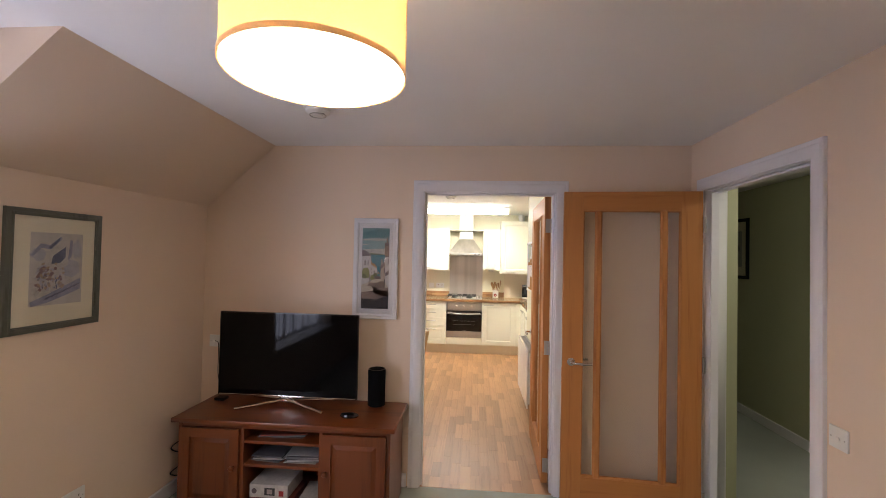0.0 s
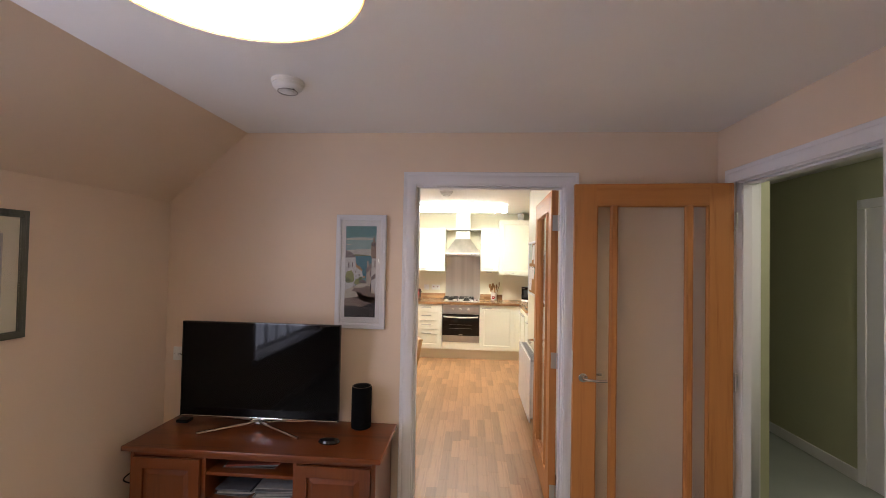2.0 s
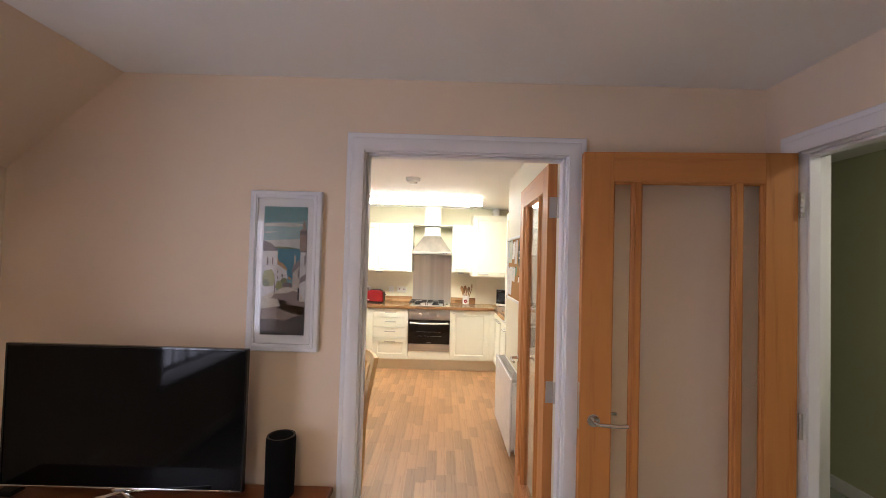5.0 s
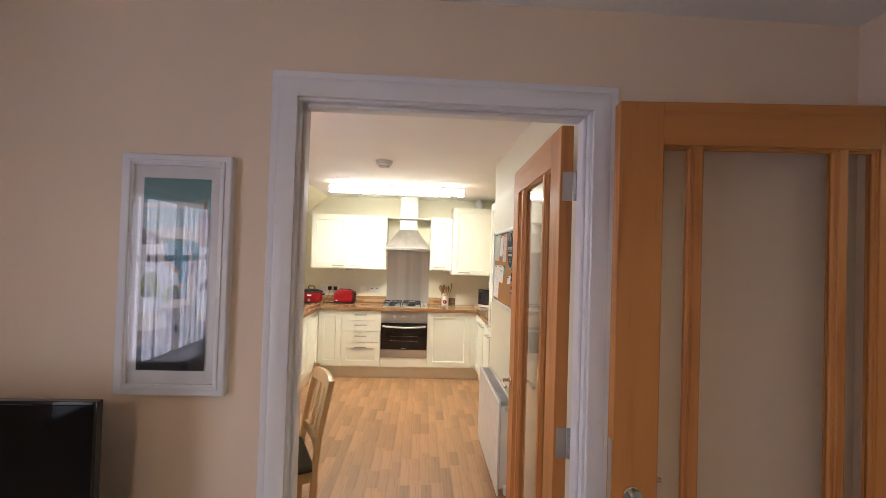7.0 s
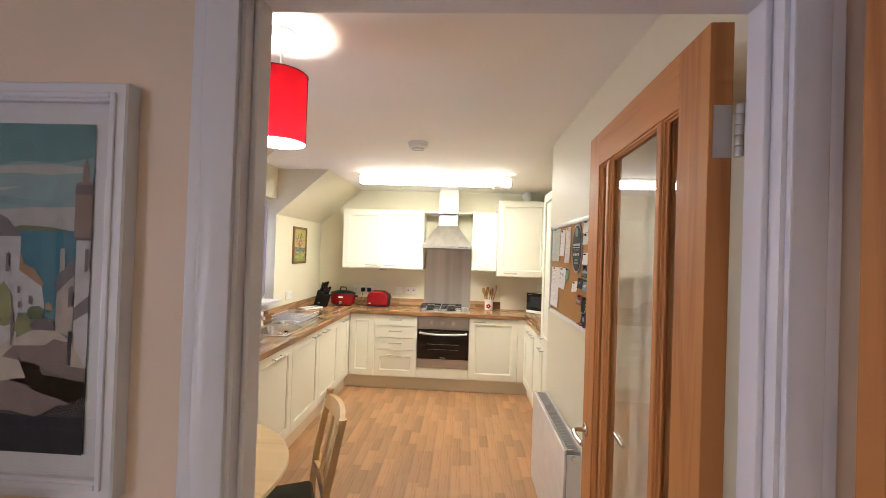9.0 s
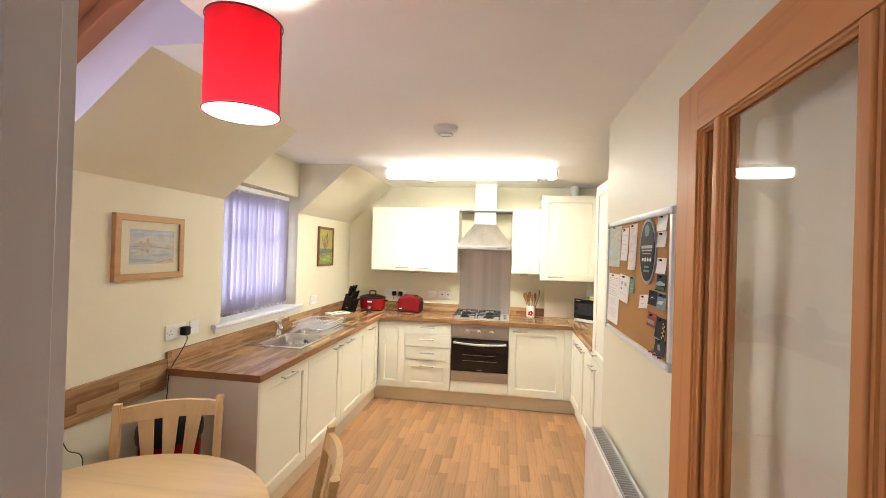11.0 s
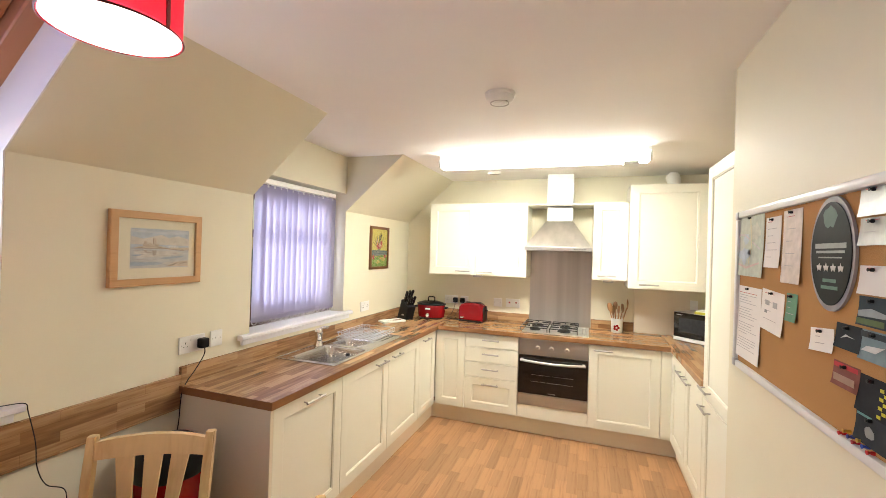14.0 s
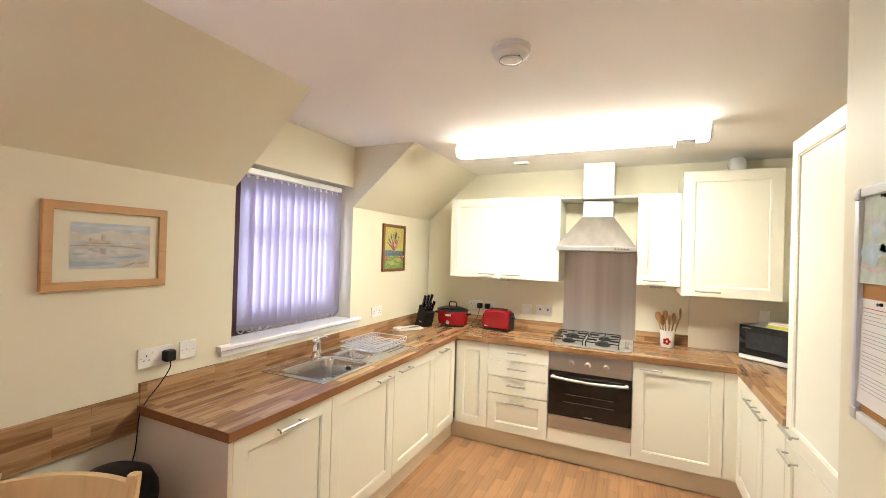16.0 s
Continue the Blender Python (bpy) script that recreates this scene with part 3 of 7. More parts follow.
def vertical_blind(name, m, w, top, bottom, tilt, label, slats, fabric):
    """Hanging fabric slats on a head rail, linked by a bead chain. Local x across, y towards the room."""
    root = thing(name, m, label, "window blind")
    part("head_rail", box(0, w, -0.022, 0.022, top - 0.035, top, 0.004), WHITE, root)
    step = w / slats
    sb = bmesh.new()
    hw = 0.0445
    rows = [(-hw, 0.0), (-hw * 0.5, 0.003), (0, 0.004), (hw * 0.5, 0.003), (hw, 0.0)]
    lo = [sb.verts.new((x, y, bottom)) for x, y in rows]
    hi = [sb.verts.new((x, y, top - 0.042)) for x, y in rows]
    for i in range(4):
        sb.faces.new((lo[i], lo[i + 1], hi[i + 1], hi[i]))
    slat_mesh = mesh_of("slat", sb, fabric, 60)
    wt = mesh_of("slat_weight", box(-0.043, 0.043, -0.0005, 0.0055, bottom, bottom + 0.03, 0.001), fabric)
    clip = mesh_of("hanger", box(-0.008, 0.008, -0.003, 0.006, top - 0.056, top - 0.033, 0.001), WHITE)
    for i in range(slats):
        s = new("slat", slat_mesh)
        s.parent = root
        s.matrix_basis = pose((i + 0.5) * step, 0, 0, 0, 0, tilt + random.uniform(-14, 14))
        for me, nm in ((clip, "hanger"), (wt, "slat_weight")):
            c = new(nm, me)
            c.parent = s
    for side in (-1, 1):
        pts = []
        for i in range(slats):
            xx = (i + 0.5) * step
            c, sn = math.cos(radians(tilt)), math.sin(radians(tilt))
            ex, ey = xx + side * 0.042 * c, side * 0.042 * sn
            pts.append((ex, ey, bottom + 0.012))
            if i < slats - 1:
                for q in (0.25, 0.5, 0.75):
                    pts.append((ex + step * q, ey, bottom + 0.010 - 0.055 * 4 * q * (1 - q) * 0.55))
        part("bead_chain", tube(pts, 0.003, 5), WHITE, root, "white linking bead chain")
    part("control_cord", tube([(w - 0.005, 0.03, top - 0.03), (w - 0.004, 0.034, bottom + 0.25), (w - 0.004, 0.036, bottom + 0.22), (w + 0.012, 0.034, bottom + 0.26), (w + 0.01, 0.03, top - 0.03)], 0.002, 6), WHITE, root)
    return root


vertical_blind("vertical_blind", pose(LWK - 0.075, SY0 + 0.112, 0, 0, 0, 90), SY1 - SY0 - 0.185, 2.075, 1.128, -24, "lilac fabric vertical blind hanging in the sink window", 14, LILAC)
vertical_blind("vertical_blind", pose(LW - 0.09, DY0 + 0.03, 0, 0, 0, 90), DY1 - DY0 - 0.06, 2.03, 0.70, -30, "pale fabric vertical blind hanging in the dormer window", 18, PALEFAB)

# ---------- kitchen units ----------
def shaker(w, h, plain=False):
    """A framed cabinet front, local x 0..w, z 0..h, its back at y 0, facing -y."""
    g = 0.0015
    if plain:
        return box(g, w - g, -0.019, 0, g, h - g, 0.002)
    r = min(0.072, w * 0.26)
    bm = bmesh.new()
    loops = []
    for i, y in ((g, 0.0), (g, -0.0175), (g + 0.0015, -0.019), (r - 0.001, -0.019), (r + 0.001, -0.0165), (r + 0.007, -0.0145), (r + 0.009, -0.0085)):
        loops.append([bm.verts.new(p) for p in ((i, y, i), (w - i, y, i), (w - i, y, h - i), (i, y, h - i))])
    for p, q in zip(loops, loops[1:]):
        for k in range(4):
            bm.faces.new((p[k], p[(k + 1) % 4], q[(k + 1) % 4], q[k]))
    bm.faces.new(loops[0][::-1])
    bm.faces.new(loops[-1])
    return bm


def bar_handle(parent, x, y, z, length=0.155):
    bars = [tube([(x - length / 2, y - 0.032, z), (x + length / 2, y - 0.032, z)], 0.0068, 12)]
    for s in (-1, 1):
        bars.append(tube([(x + s * length * 0.4, y, z), (x + s * length * 0.4, y - 0.030, z)], 0.0045, 8))
    part("handle", joined(*bars), SATIN, parent, "satin steel bar handle")


def unit(name, m, w, d, z0, z1, fronts, label, group="fitted kitchen units", category="kitchen cabinet", body=CABINET):
    """fronts: rows of (x0, x1, z0, z1, kind, handle x or None, handle z)."""
    root = thing(name, m, label, category, group)
    part("body", box(0.001, w - 0.001, 0.001, d, z0, z1), body, root)
    for x0, x1, a, b, kind, hx, hz in fronts:
        f = part(kind, moved(shaker(x1 - x0, b - a, b - a < 0.2), pose(x0, 0, a)), CABINET, root)
        if hx is not None:
            bar_handle(f, hx, -0.019, hz)
    return root


ZB, ZT = 0.155, 0.868
FX, FY, FXR = -1.164, 7.04, 0.899     # carcass fronts of the three runs


def base(m, w, hx=None, label="", hz=0.825, inner=ZT):
    return unit("base_cabinet", m, w, 0.55, ZB - 0.005, inner, [(0, w, ZB, ZT - 0.003, "door", hx, hz)], label)


cream_door = "cream framed base cabinet with a satin bar handle"
base(pose(FX, 4.822, 0, 0, 0, 90), 0.578, 0.285, cream_door)
base(pose(FX, 5.40, 0, 0, 0, 90), 0.609, 0.475, cream_door, 0.825, 0.72)
base(pose(FX, 6.009, 0, 0, 0, 90), 0.596, 0.115, cream_door, 0.825, 0.72)
base(pose(FX, 6.605, 0, 0, 0, 90), 0.395, 0.13, "narrow cream framed base cabinet beside the corner")
base(pose(-1.145, FY, 0), 0.292, None, "narrow cream framed corner cabinet without a handle")
unit("drawer_cabinet", pose(-0.853, FY, 0), 0.50, 0.55, ZB - 0.005, ZT,
     [(0, 0.5, 0.742, ZT - 0.003, "drawer_front", 0.25, 0.815), (0, 0.5, 0.603, 0.740, "drawer_front", 0.25, 0.685),
      (0, 0.5, 0.463, 0.601, "drawer_front", 0.25, 0.545), (0, 0.5, ZB, 0.461, "drawer_front", 0.25, 0.405)], "cream cabinet with four drawers and bar handles")
base(pose(0.248, FY, 0), 0.556, 0.115, "cream framed base cabinet beside the oven")
fil = thing("filler_panel", pose(0, 0, 0), "plain cream corner filler panel", "filler panel", "fitted kitchen units")
part("panel", box(0.806, 0.884, FY - 0.019, FY, ZB, ZT, 0.001), CABINET, fil)
base(pose(FXR, 6.52, 0, 0, 0, -90), 0.455, 0.105, cream_door, 0.80)
base(pose(FXR, 7.02, 0, 0, 0, -90), 0.498, 0.405, cream_door, 0.80)

# tall housing at the end of the short run
tall = unit("tall_cabinet", pose(FXR, 6.06, 0, 0, 0, -90), 0.60, 0.57, ZB - 0.005, 2.165,
            [(0, 0.6, ZB, 0.823, "door", 0.10, 0.775), (0, 0.6, 0.826, 2.163, "door", 0.10, 0.885)], "tall cream fridge housing with two framed doors")
fl = thing("filler_panel", pose(0, 0, 0), "plain cream filler beside the tall housing", "filler panel", "fitted kitchen units")
part("panel", box(FXR - 0.019, FXR, KC + 0.002, 5.458, ZB, 2.165, 0.001), CABINET, fl)

# plinths
for k, d in enumerate(((-1.215, -1.198, 4.822, 7.10, 0, 0.149), (-1.197, 0.935, 7.085, 7.10, 0, 0.149), (0.936, 0.952, KC + 0.01, 7.084, 0, 0.149))):
    p = thing("plinth", pose(0, 0, 0), "beige plinth board under the base cabinets", "plinth", "fitted kitchen units")
    part("board", box(*d, 0.001), PLINTH, p)
ep = thing("end_panel", pose(0, 0, 0), "pale end panel closing the cabinet run", "end panel", "fitted kitchen units")
part("panel", box(-1.726, -1.142, 4.800, 4.820, 0, 0.868, 0.0015), PALE, ep)

# worktops with a hole for the sink
WT0, WT1 = 0.870, 0.910
SX0, SX1, SNY0, SNY1 = -1.655, -1.205, 5.40, 6.38
wl = thing("worktop", pose(0, 0, 0), "butcher-block laminate worktop with the sink let into it", "worktop", "worktops")
bm = boxes((LWK + 0.002, SX0 + 0.015, 4.79, KB - 0.002, WT0, WT1), (SX1 - 0.015, -1.128, 4.79, 6.99, WT0, WT1), (SX0 + 0.015, SX1 - 0.015, 4.79, SNY0 + 0.015, WT0, WT1),
           (SX0 + 0.015, SX1 - 0.015, SNY1 - 0.015, KB - 0.002, WT0, WT1), (SX1 - 0.015, -1.129, 6.99, KB - 0.002, WT0, WT1))
part("top", bm, TOP_Y, wl, smooth=None)
EDGE = timber("laminate_edge_strip", (0.15, 0.058, 0.022), (0.25, 0.105, 0.038), 1, 0.3, 0, 8)
part("edge_strip", boxes((LWK + 0.003, -1.1265, 4.7885, 4.7899, WT0 + 0.001, WT1 - 0.001), (-1.1279, -1.1265, 4.79, 6.985, WT0 + 0.001, WT1 - 0.001)), EDGE, wl)
wb = thing("worktop", pose(0, 0, 0), "butcher-block laminate worktop under the hob", "worktop", "worktops")
part("top", box(-1.128, 0.868, 7.0, KB - 0.002, WT0, WT1, 0.002), TOP_X, wb)
wr = thing("worktop", pose(0, 0, 0), "butcher-block laminate worktop beside the tall housing", "worktop", "worktops")
part("top", box(0.869, KR2 - 0.002, 6.065, KB - 0.002, WT0, WT1, 0.002), TOP_Y, wr)
up = thing("upstand", pose(0, 0, 0), "butcher-block laminate upstand along the walls", "upstand", "worktops")
part("side_strip", box(LWK + 0.001, LWK + 0.019, 4.80, KB - 0.022, WT1 + 0.001, 1.0, 0.002), FACE_Y, up)
part("back_strip", box(LWK + 0.001, -0.342, KB - 0.020, KB - 0.001, WT1 + 0.001, 1.0, 0.002), FACE_X, up)
part("back_strip", box(0.262, KR2 - 0.003, KB - 0.020, KB - 0.001, WT1 + 0.001, 1.0, 0.002), FACE_X, up)
dr = setting("dado_board", box(LWK + 0.001, LWK + 0.019, KW + 0.02, 4.798, 0.79, 0.962, 0.002), FACE_Y, "butcher-block laminate rail along the wall", "dado rail")

# wall units
def wall_unit(x0, x1, y, z0, z1, hx, label):
    return unit("wall_cabinet", pose(x0, y, 0), x1 - x0, KB - y - 0.002, z0, z1, [(0, x1 - x0, z0, z1, "door", hx, z0 + 0.04)], label, "fitted wall cabinets")


wall_unit(-1.337, -0.842, 7.29, 1.393, 2.115, 0.37, "cream framed wall cabinet with a bar handle")
wall_unit(-0.841, -0.337, 7.29, 1.393, 2.115, 0.105, "cream framed wall cabinet beside the hood")
wall_unit(0.256, 0.553, 7.29, 1.405, 2.115, 0.125, "narrow cream framed wall cabinet beside the hood")
wall_unit(0.554, 1.148, 7.20, 1.35, 2.255, 0.16, "tall cream boiler cabinet on the wall")
bo = thing("wall_shelf", pose(0, 0, 0), "thin cream bridging shelf above the hood", "shelf", "fitted wall cabinets")
part("board", boxes((-0.336, -0.17, 7.275, KB - 0.002, 2.088, 2.106), (0.068, 0.255, 7.275, KB - 0.002, 2.088, 2.106), (-0.169, 0.067, 7.275, 7.345, 2.088, 2.106)), CABINET, bo)
fs = thing("filler_panel", pose(0, 0, 0), "cream filler between boiler cabinet and wall", "filler panel", "fitted wall cabinets")
part("panel", box(1.149, 1.30, 7.215, 7.235, 1.35, 2.255, 0.001), CABINET, fs)
for x in (-0.84, 0.40):
    ul = thing("cabinet_light", pose(x, 7.38, 1.39 if x < 0 else 1.402), "small grey under-cabinet light fitting", "light fitting", "under cabinet fittings")
    part("housing", box(-0.045, 0.045, -0.03, 0.03, -0.02, 0.0, 0.003), SATIN, ul)
fu = thing("boiler_flue", pose(0.925, 7.42, 2.2556), "white boiler flue elbow above the cabinet", "flue pipe")
part("pipe", tube([(0, 0, 0), (0, 0, 0.05), (0.003, 0.02, 0.085), (0.008, 0.06, 0.105), (0.01, 0.17, 0.11)], 0.052, 20), WHITE, fu)
part("collar", cyl(0.058, 0.0, 0.02, 24, bevel=0.003), WHITE, fu)

# ---------- cooker hood, hob, oven ----------
hood = thing("cooker_hood", pose(-0.046, 7.12, 1.66), "white and steel pyramid cooker hood with chimney", "cooker hood")
part("base_band", box(-0.296, 0.296, 0.0, 0.478, 0.0, 0.034, 0.002), STEEL, hood)
hb = bmesh.new()
lo = [hb.verts.new(p) for p in ((-0.294, 0.002, 0.035), (0.294, 0.002, 0.035), (0.294, 0.476, 0.035), (-0.294, 0.476, 0.035))]
mid = [hb.verts.new(p) for p in ((-0.122, 0.225, 0.285), (0.122, 0.225, 0.285), (0.122, 0.476, 0.285), (-0.122, 0.476, 0.285))]
for i in range(4):
    hb.faces.new((lo[i], lo[(i + 1) % 4], mid[(i + 1) % 4], mid[i]))
hb.faces.new(lo[::-1])
hb.faces.new(mid)
part("canopy", hb, STEEL_V, hood, smooth=None)
part("chimney", box(-0.116, 0.116, 0.232, 0.474, 0.286, 0.42, 0.002), WHITE, hood)
part("chimney_cover", box(-0.12, 0.12, 0.228, 0.476, 0.428, 0.737, 0.002), WHITE, hood)
for i in range(5):
    part("button", moved(cyl(0.006, 0, 0.004, 12), pose(0.15 + i * 0.022, 0.0, 0.017, 90)), BLACK, hood)
part("grease_filter", box(-0.27, 0.27, 0.03, 0.45, -0.004, 0.0), STEEL, hood)
sp = thing("splashback", pose(0, 0, 0), "brushed stainless steel splashback behind the hob", "splashback")
part("sheet", box(-0.338, 0.257, KB - 0.006, KB - 0.001, WT1 + 0.002, 1.664, 0.001), STEEL_V, sp)

HOBSTEEL = metal("hob_steel", (0.78, 0.77, 0.75), 0.42, 0)
hob = thing("gas_hob", pose(-0.045, 7.30, WT1), "stainless steel four-burner gas hob with black grids", "gas hob")
part("plate", box(-0.29, 0.29, -0.235, 0.235, 0.001, 0.012, 0.004), HOBSTEEL, hob)
for bxx, byy, rr in ((-0.185, -0.11, 0.036), (-0.185, 0.11, 0.044), (0.075, -0.11, 0.044), (0.075, 0.11, 0.036)):
    part("burner", moved(lathe([(rr + 0.014, 0.012), (rr + 0.012, 0.02), (rr, 0.024), (rr, 0.032), (rr - 0.006, 0.036), (0, 0.037)], 24), pose(bxx, byy, 0)), IRON, hob)
for gx in (-0.185, 0.075):
    g = bmesh.new()
    hw, hd, z, t = 0.118, 0.215, 0.046, 0.0036
    for a in ((-hw, hw, -hd - t, -hd + t, z - t, z + t), (-hw, hw, hd - t, hd + t, z - t, z + t), (-hw - t, -hw + t, -hd - t, hd + t, z - t, z + t),
              (hw - t, hw + t, -hd - t, hd + t, z - t, z + t), (-hw, hw, -t, t, z - t, z + t)):
        bx(g, *a)
    for cy in (-0.11, 0.11):
        for s in (-1, 1):
            bx(g, s * 0.045 if s > 0 else -hw, hw if s > 0 else -0.045, cy - 0.004, cy + 0.004, z - 0.004, z + 0.008)
            bx(g, -0.004, 0.004, cy + (0.04 if s > 0 else -0.105), cy + (0.105 if s > 0 else -0.04), z - 0.004, z + 0.008)
    for sx in (-1, 1):
        for sy in (-1, 1):
            bx(g, sx * hw - t, sx * hw + t, sy * hd - t, sy * hd + t, 0.012, z)
    part("pan_support", moved(g, pose(gx, 0, 0)), IRON, hob)
for i in range(4):
    part("knob", moved(lathe([(0.017, 0.012), (0.016, 0.03), (0.012, 0.033), (0, 0.033)], 20), pose(0.248, -0.15 + i * 0.055, 0)), SATIN, hob)

OVENGLASS = plastic("dark_oven_glass", (0.012, 0.008, 0.006), 0.05, 0.5, 0.0)
oven = thing("oven", pose(-0.0505, FY, 0), "built-in stainless steel oven with a dark glass door", "oven")
part("control_panel", box(-0.2965, 0.2965, -0.022, 0.3, 0.722, 0.866, 0.002), STEEL, oven)
dz = part("door", box(-0.2965, 0.2965, -0.028, 0.0, 0.378, 0.718, 0.003), OVENGLASS, oven, "dark glass oven door")
part("inner_window", box(-0.2, 0.2, -0.0292, -0.0285, 0.43, 0.63), BLACKGLOSS, dz)
for zz in (0.49, 0.55):
    part("rack_line", box(-0.18, 0.18, -0.0298, -0.0294, zz, zz + 0.002), SATIN, dz)
part("door_handle", joined(tube([(-0.275, -0.06, 0.680), (-0.14, -0.068, 0.672), (0, -0.070, 0.668), (0.14, -0.068, 0.672), (0.275, -0.06, 0.680)], 0.011, 12),
                           box(-0.27, -0.25, -0.06, -0.028, 0.672, 0.69), box(0.25, 0.27, -0.06, -0.028, 0.672, 0.69)), STEEL, dz, "curved steel bar handle")
part("lower_panel", box(-0.2965, 0.2965, -0.026, 0.0, 0.274, 0.375, 0.002), STEEL, oven)
part("badge", box(-0.03, 0.03, -0.0292, -0.0284, 0.392, 0.400), SATIN, oven)
for kx in (-0.13, -0.01, 0.12):
    part("knob", moved(lathe([(0.021, 0.0), (0.021, 0.012), (0.017, 0.015), (0.016, 0.032), (0, 0.033)], 24), pose(kx, -0.022, 0.792, 90)), SATIN, oven)
pn = thing("panel_under_oven", pose(0, 0, 0), "plain cream panel below the oven", "filler panel", "fitted kitchen units")
part("panel", box(-0.348, 0.247, FY - 0.019, FY, ZB, 0.271, 0.001), CABINET, pn)

# ---------- kitchen light fittings ----------
TUBE = lit("fluorescent_underside", (0.99, 0.98, 0.87), 150.0)
TUBE_SIDE = lit("fluorescent_side", (0.99, 0.98, 0.87), 19.0)
ft = thing("fluorescent_light", pose(-0.16, 6.46, CH), "long fluorescent batten light glowing on the ceiling", "ceiling light")
part("base", box(-0.78, 0.78, -0.045, 0.045, -0.03, 0.0, 0.003), WHITE, ft)
part("diffuser", prism([(-0.052, -0.031), (-0.055, -0.04), (-0.055, -0.08), (-0.045, -0.094), (0.045, -0.094), (0.055, -0.08), (0.055, -0.04), (0.052, -0.031)], "x", -0.765, 0.765), TUBE_SIDE, ft, "glowing white ribbed diffuser")
# No separate strip: the diffuser's underside, brightened to throw the light downwards.
part("lens", box(-0.764, 0.764, -0.044, 0.044, -0.099, -0.0942, 0.002), TUBE, ft, "underside of the diffuser, made brighter than its sides")
for s in (-1, 1):
    part("end_cap", box(min(s * 0.766, s * 0.785), max(s * 0.766, s * 0.785), -0.056, 0.056, -0.1, -0.0305, 0.006), WHITE, ft)
part("pull_switch", box(0.60, 0.70, -0.055, 0.045, -0.125, -0.0985, 0.004), WHITE, ft)


def pendant(name, x, y, z0, h, r, shade, inner, label, watts, colour, glow, bulb_at, hem):
    p = thing(name, pose(x, y, 0), label, "pendant lamp")
    sh = part("shade", lathe([(r, z0), (r, z0 + h)], 64, False), shade, p)
    for v in (z0, z0 + h - hem):
        part("rim", lathe([(r + 0.001, v - 0.002), (r + 0.003, v - 0.001), (r + 0.003, v + hem - 0.002), (r + 0.001, v + hem - 0.001)], 64, False), inner, sh)
    part("lining", lathe([(r - 0.003, z0 + 0.004), (r - 0.003, z0 + h - 0.003)], 64, False), LINING, sh, "white lining of the shade")
    part("diffuser", cyl(r - 0.002, z0, z0 + 0.003, 64), glow, p, "glowing white diffuser disc")
    part("seam", moved(box(r - 0.001, r + 0.0022, -0.004, 0.004, z0 + 0.003, z0 + h - 0.003), pose(0, 0, 0, 0, 0, 12.6)), inner, sh)
    part("ceiling_rose", moved(lathe([(0.05, CH), (0.05, CH - 0.008), (0.04, CH - 0.022), (0.012, CH - 0.03), (0, CH - 0.03)], 32), pose(0, 0, 0)), WHITE, p)
    part("flex", tube([(0, 0, CH - 0.02), (0, 0, z0 + h * 0.62)], 0.0035, 8), WHITE, p)
    part("lamp_holder", cyl(0.02, z0 + h * 0.5, z0 + h * 0.75, 20), WHITE, p)
    part("bulb", moved(lathe([(0.013, 0.0), (0.03, -0.03), (0.032, -0.05), (0.02, -0.075), (0, -0.08)], 20), pose(0, 0, z0 + h * 0.5)), glow, p)
    ld = bpy.data.lights.new("bulb_light", "POINT")
    ld.energy, ld.color, ld.shadow_soft_size = watts, colour, 0.04
    lo = new("bulb_light", ld)
    lo.matrix_basis = pose(x, y, z0 + h * bulb_at)
    return p


LINING = cloth("white_shade_lining", (0.80, 0.77, 0.71), 0.30, 500)
REDSHADE = cloth("red_lampshade_fabric", (0.62, 0.014, 0.030), 0.30, 500)
REDRIM = plastic("dark_red_trim", (0.15, 0.01, 0.012), 0.5)
YELLOWSHADE = cloth("cream_lampshade_fabric", (0.74, 0.53, 0.27), 0.5, 500)
GOLDRIM = cloth("tan_hem_tape", (0.70, 0.52, 0.33), 0.12, 500)
GLOW = lit("lamp_diffuser_glow", (1.0, 0.94, 0.84), 38.0)
GLOW2 = lit("lamp_diffuser_glow_warm", (1.0, 0.81, 0.62), 34.0)
pendant("pendant_lamp", -0.54, 3.718, 1.989, 0.255, 0.097, REDSHADE, REDRIM, "red fabric drum pendant lamp, lit, hanging over the table", 50.0, (1.0, 0.90, 0.76), GLOW, 0.40, 0.004)
pendant("pendant_lamp", -0.213, 0.855, 1.983, 0.225, 0.184, YELLOWSHADE, GOLDRIM, "wide cream fabric drum pendant lamp, lit, below the ceiling", 3.2, (1.0, 0.84, 0.60), GLOW2, 0.72, 0.012)


def smoke_alarm(x, y, r, label):
    a = thing("smoke_alarm", pose(x, y, CH), label, "smoke alarm", "ceiling alarms")
    part("base", lathe([(r, 0.0), (r, -0.012), (r - 0.004, -0.016), (0, -0.016)], 40), WHITE, a)
    part("cover", lathe([(r - 0.006, -0.0165), (r - 0.008, -0.03), (r - 0.022, -0.042), (r * 0.4, -0.046), (r * 0.35, -0.05), (0, -0.05)], 40), WHITE, a)
    part("vent_ring", lathe([(r * 0.62, -0.046), (r * 0.62, -0.049), (r * 0.56, -0.049), (r * 0.56, -0.046)], 40, False), SATIN, a)
    part("indicator", moved(cyl(0.004, -0.047, -0.043, 10), pose(r * 0.5, -r * 0.3, 0)), BLACK, a)


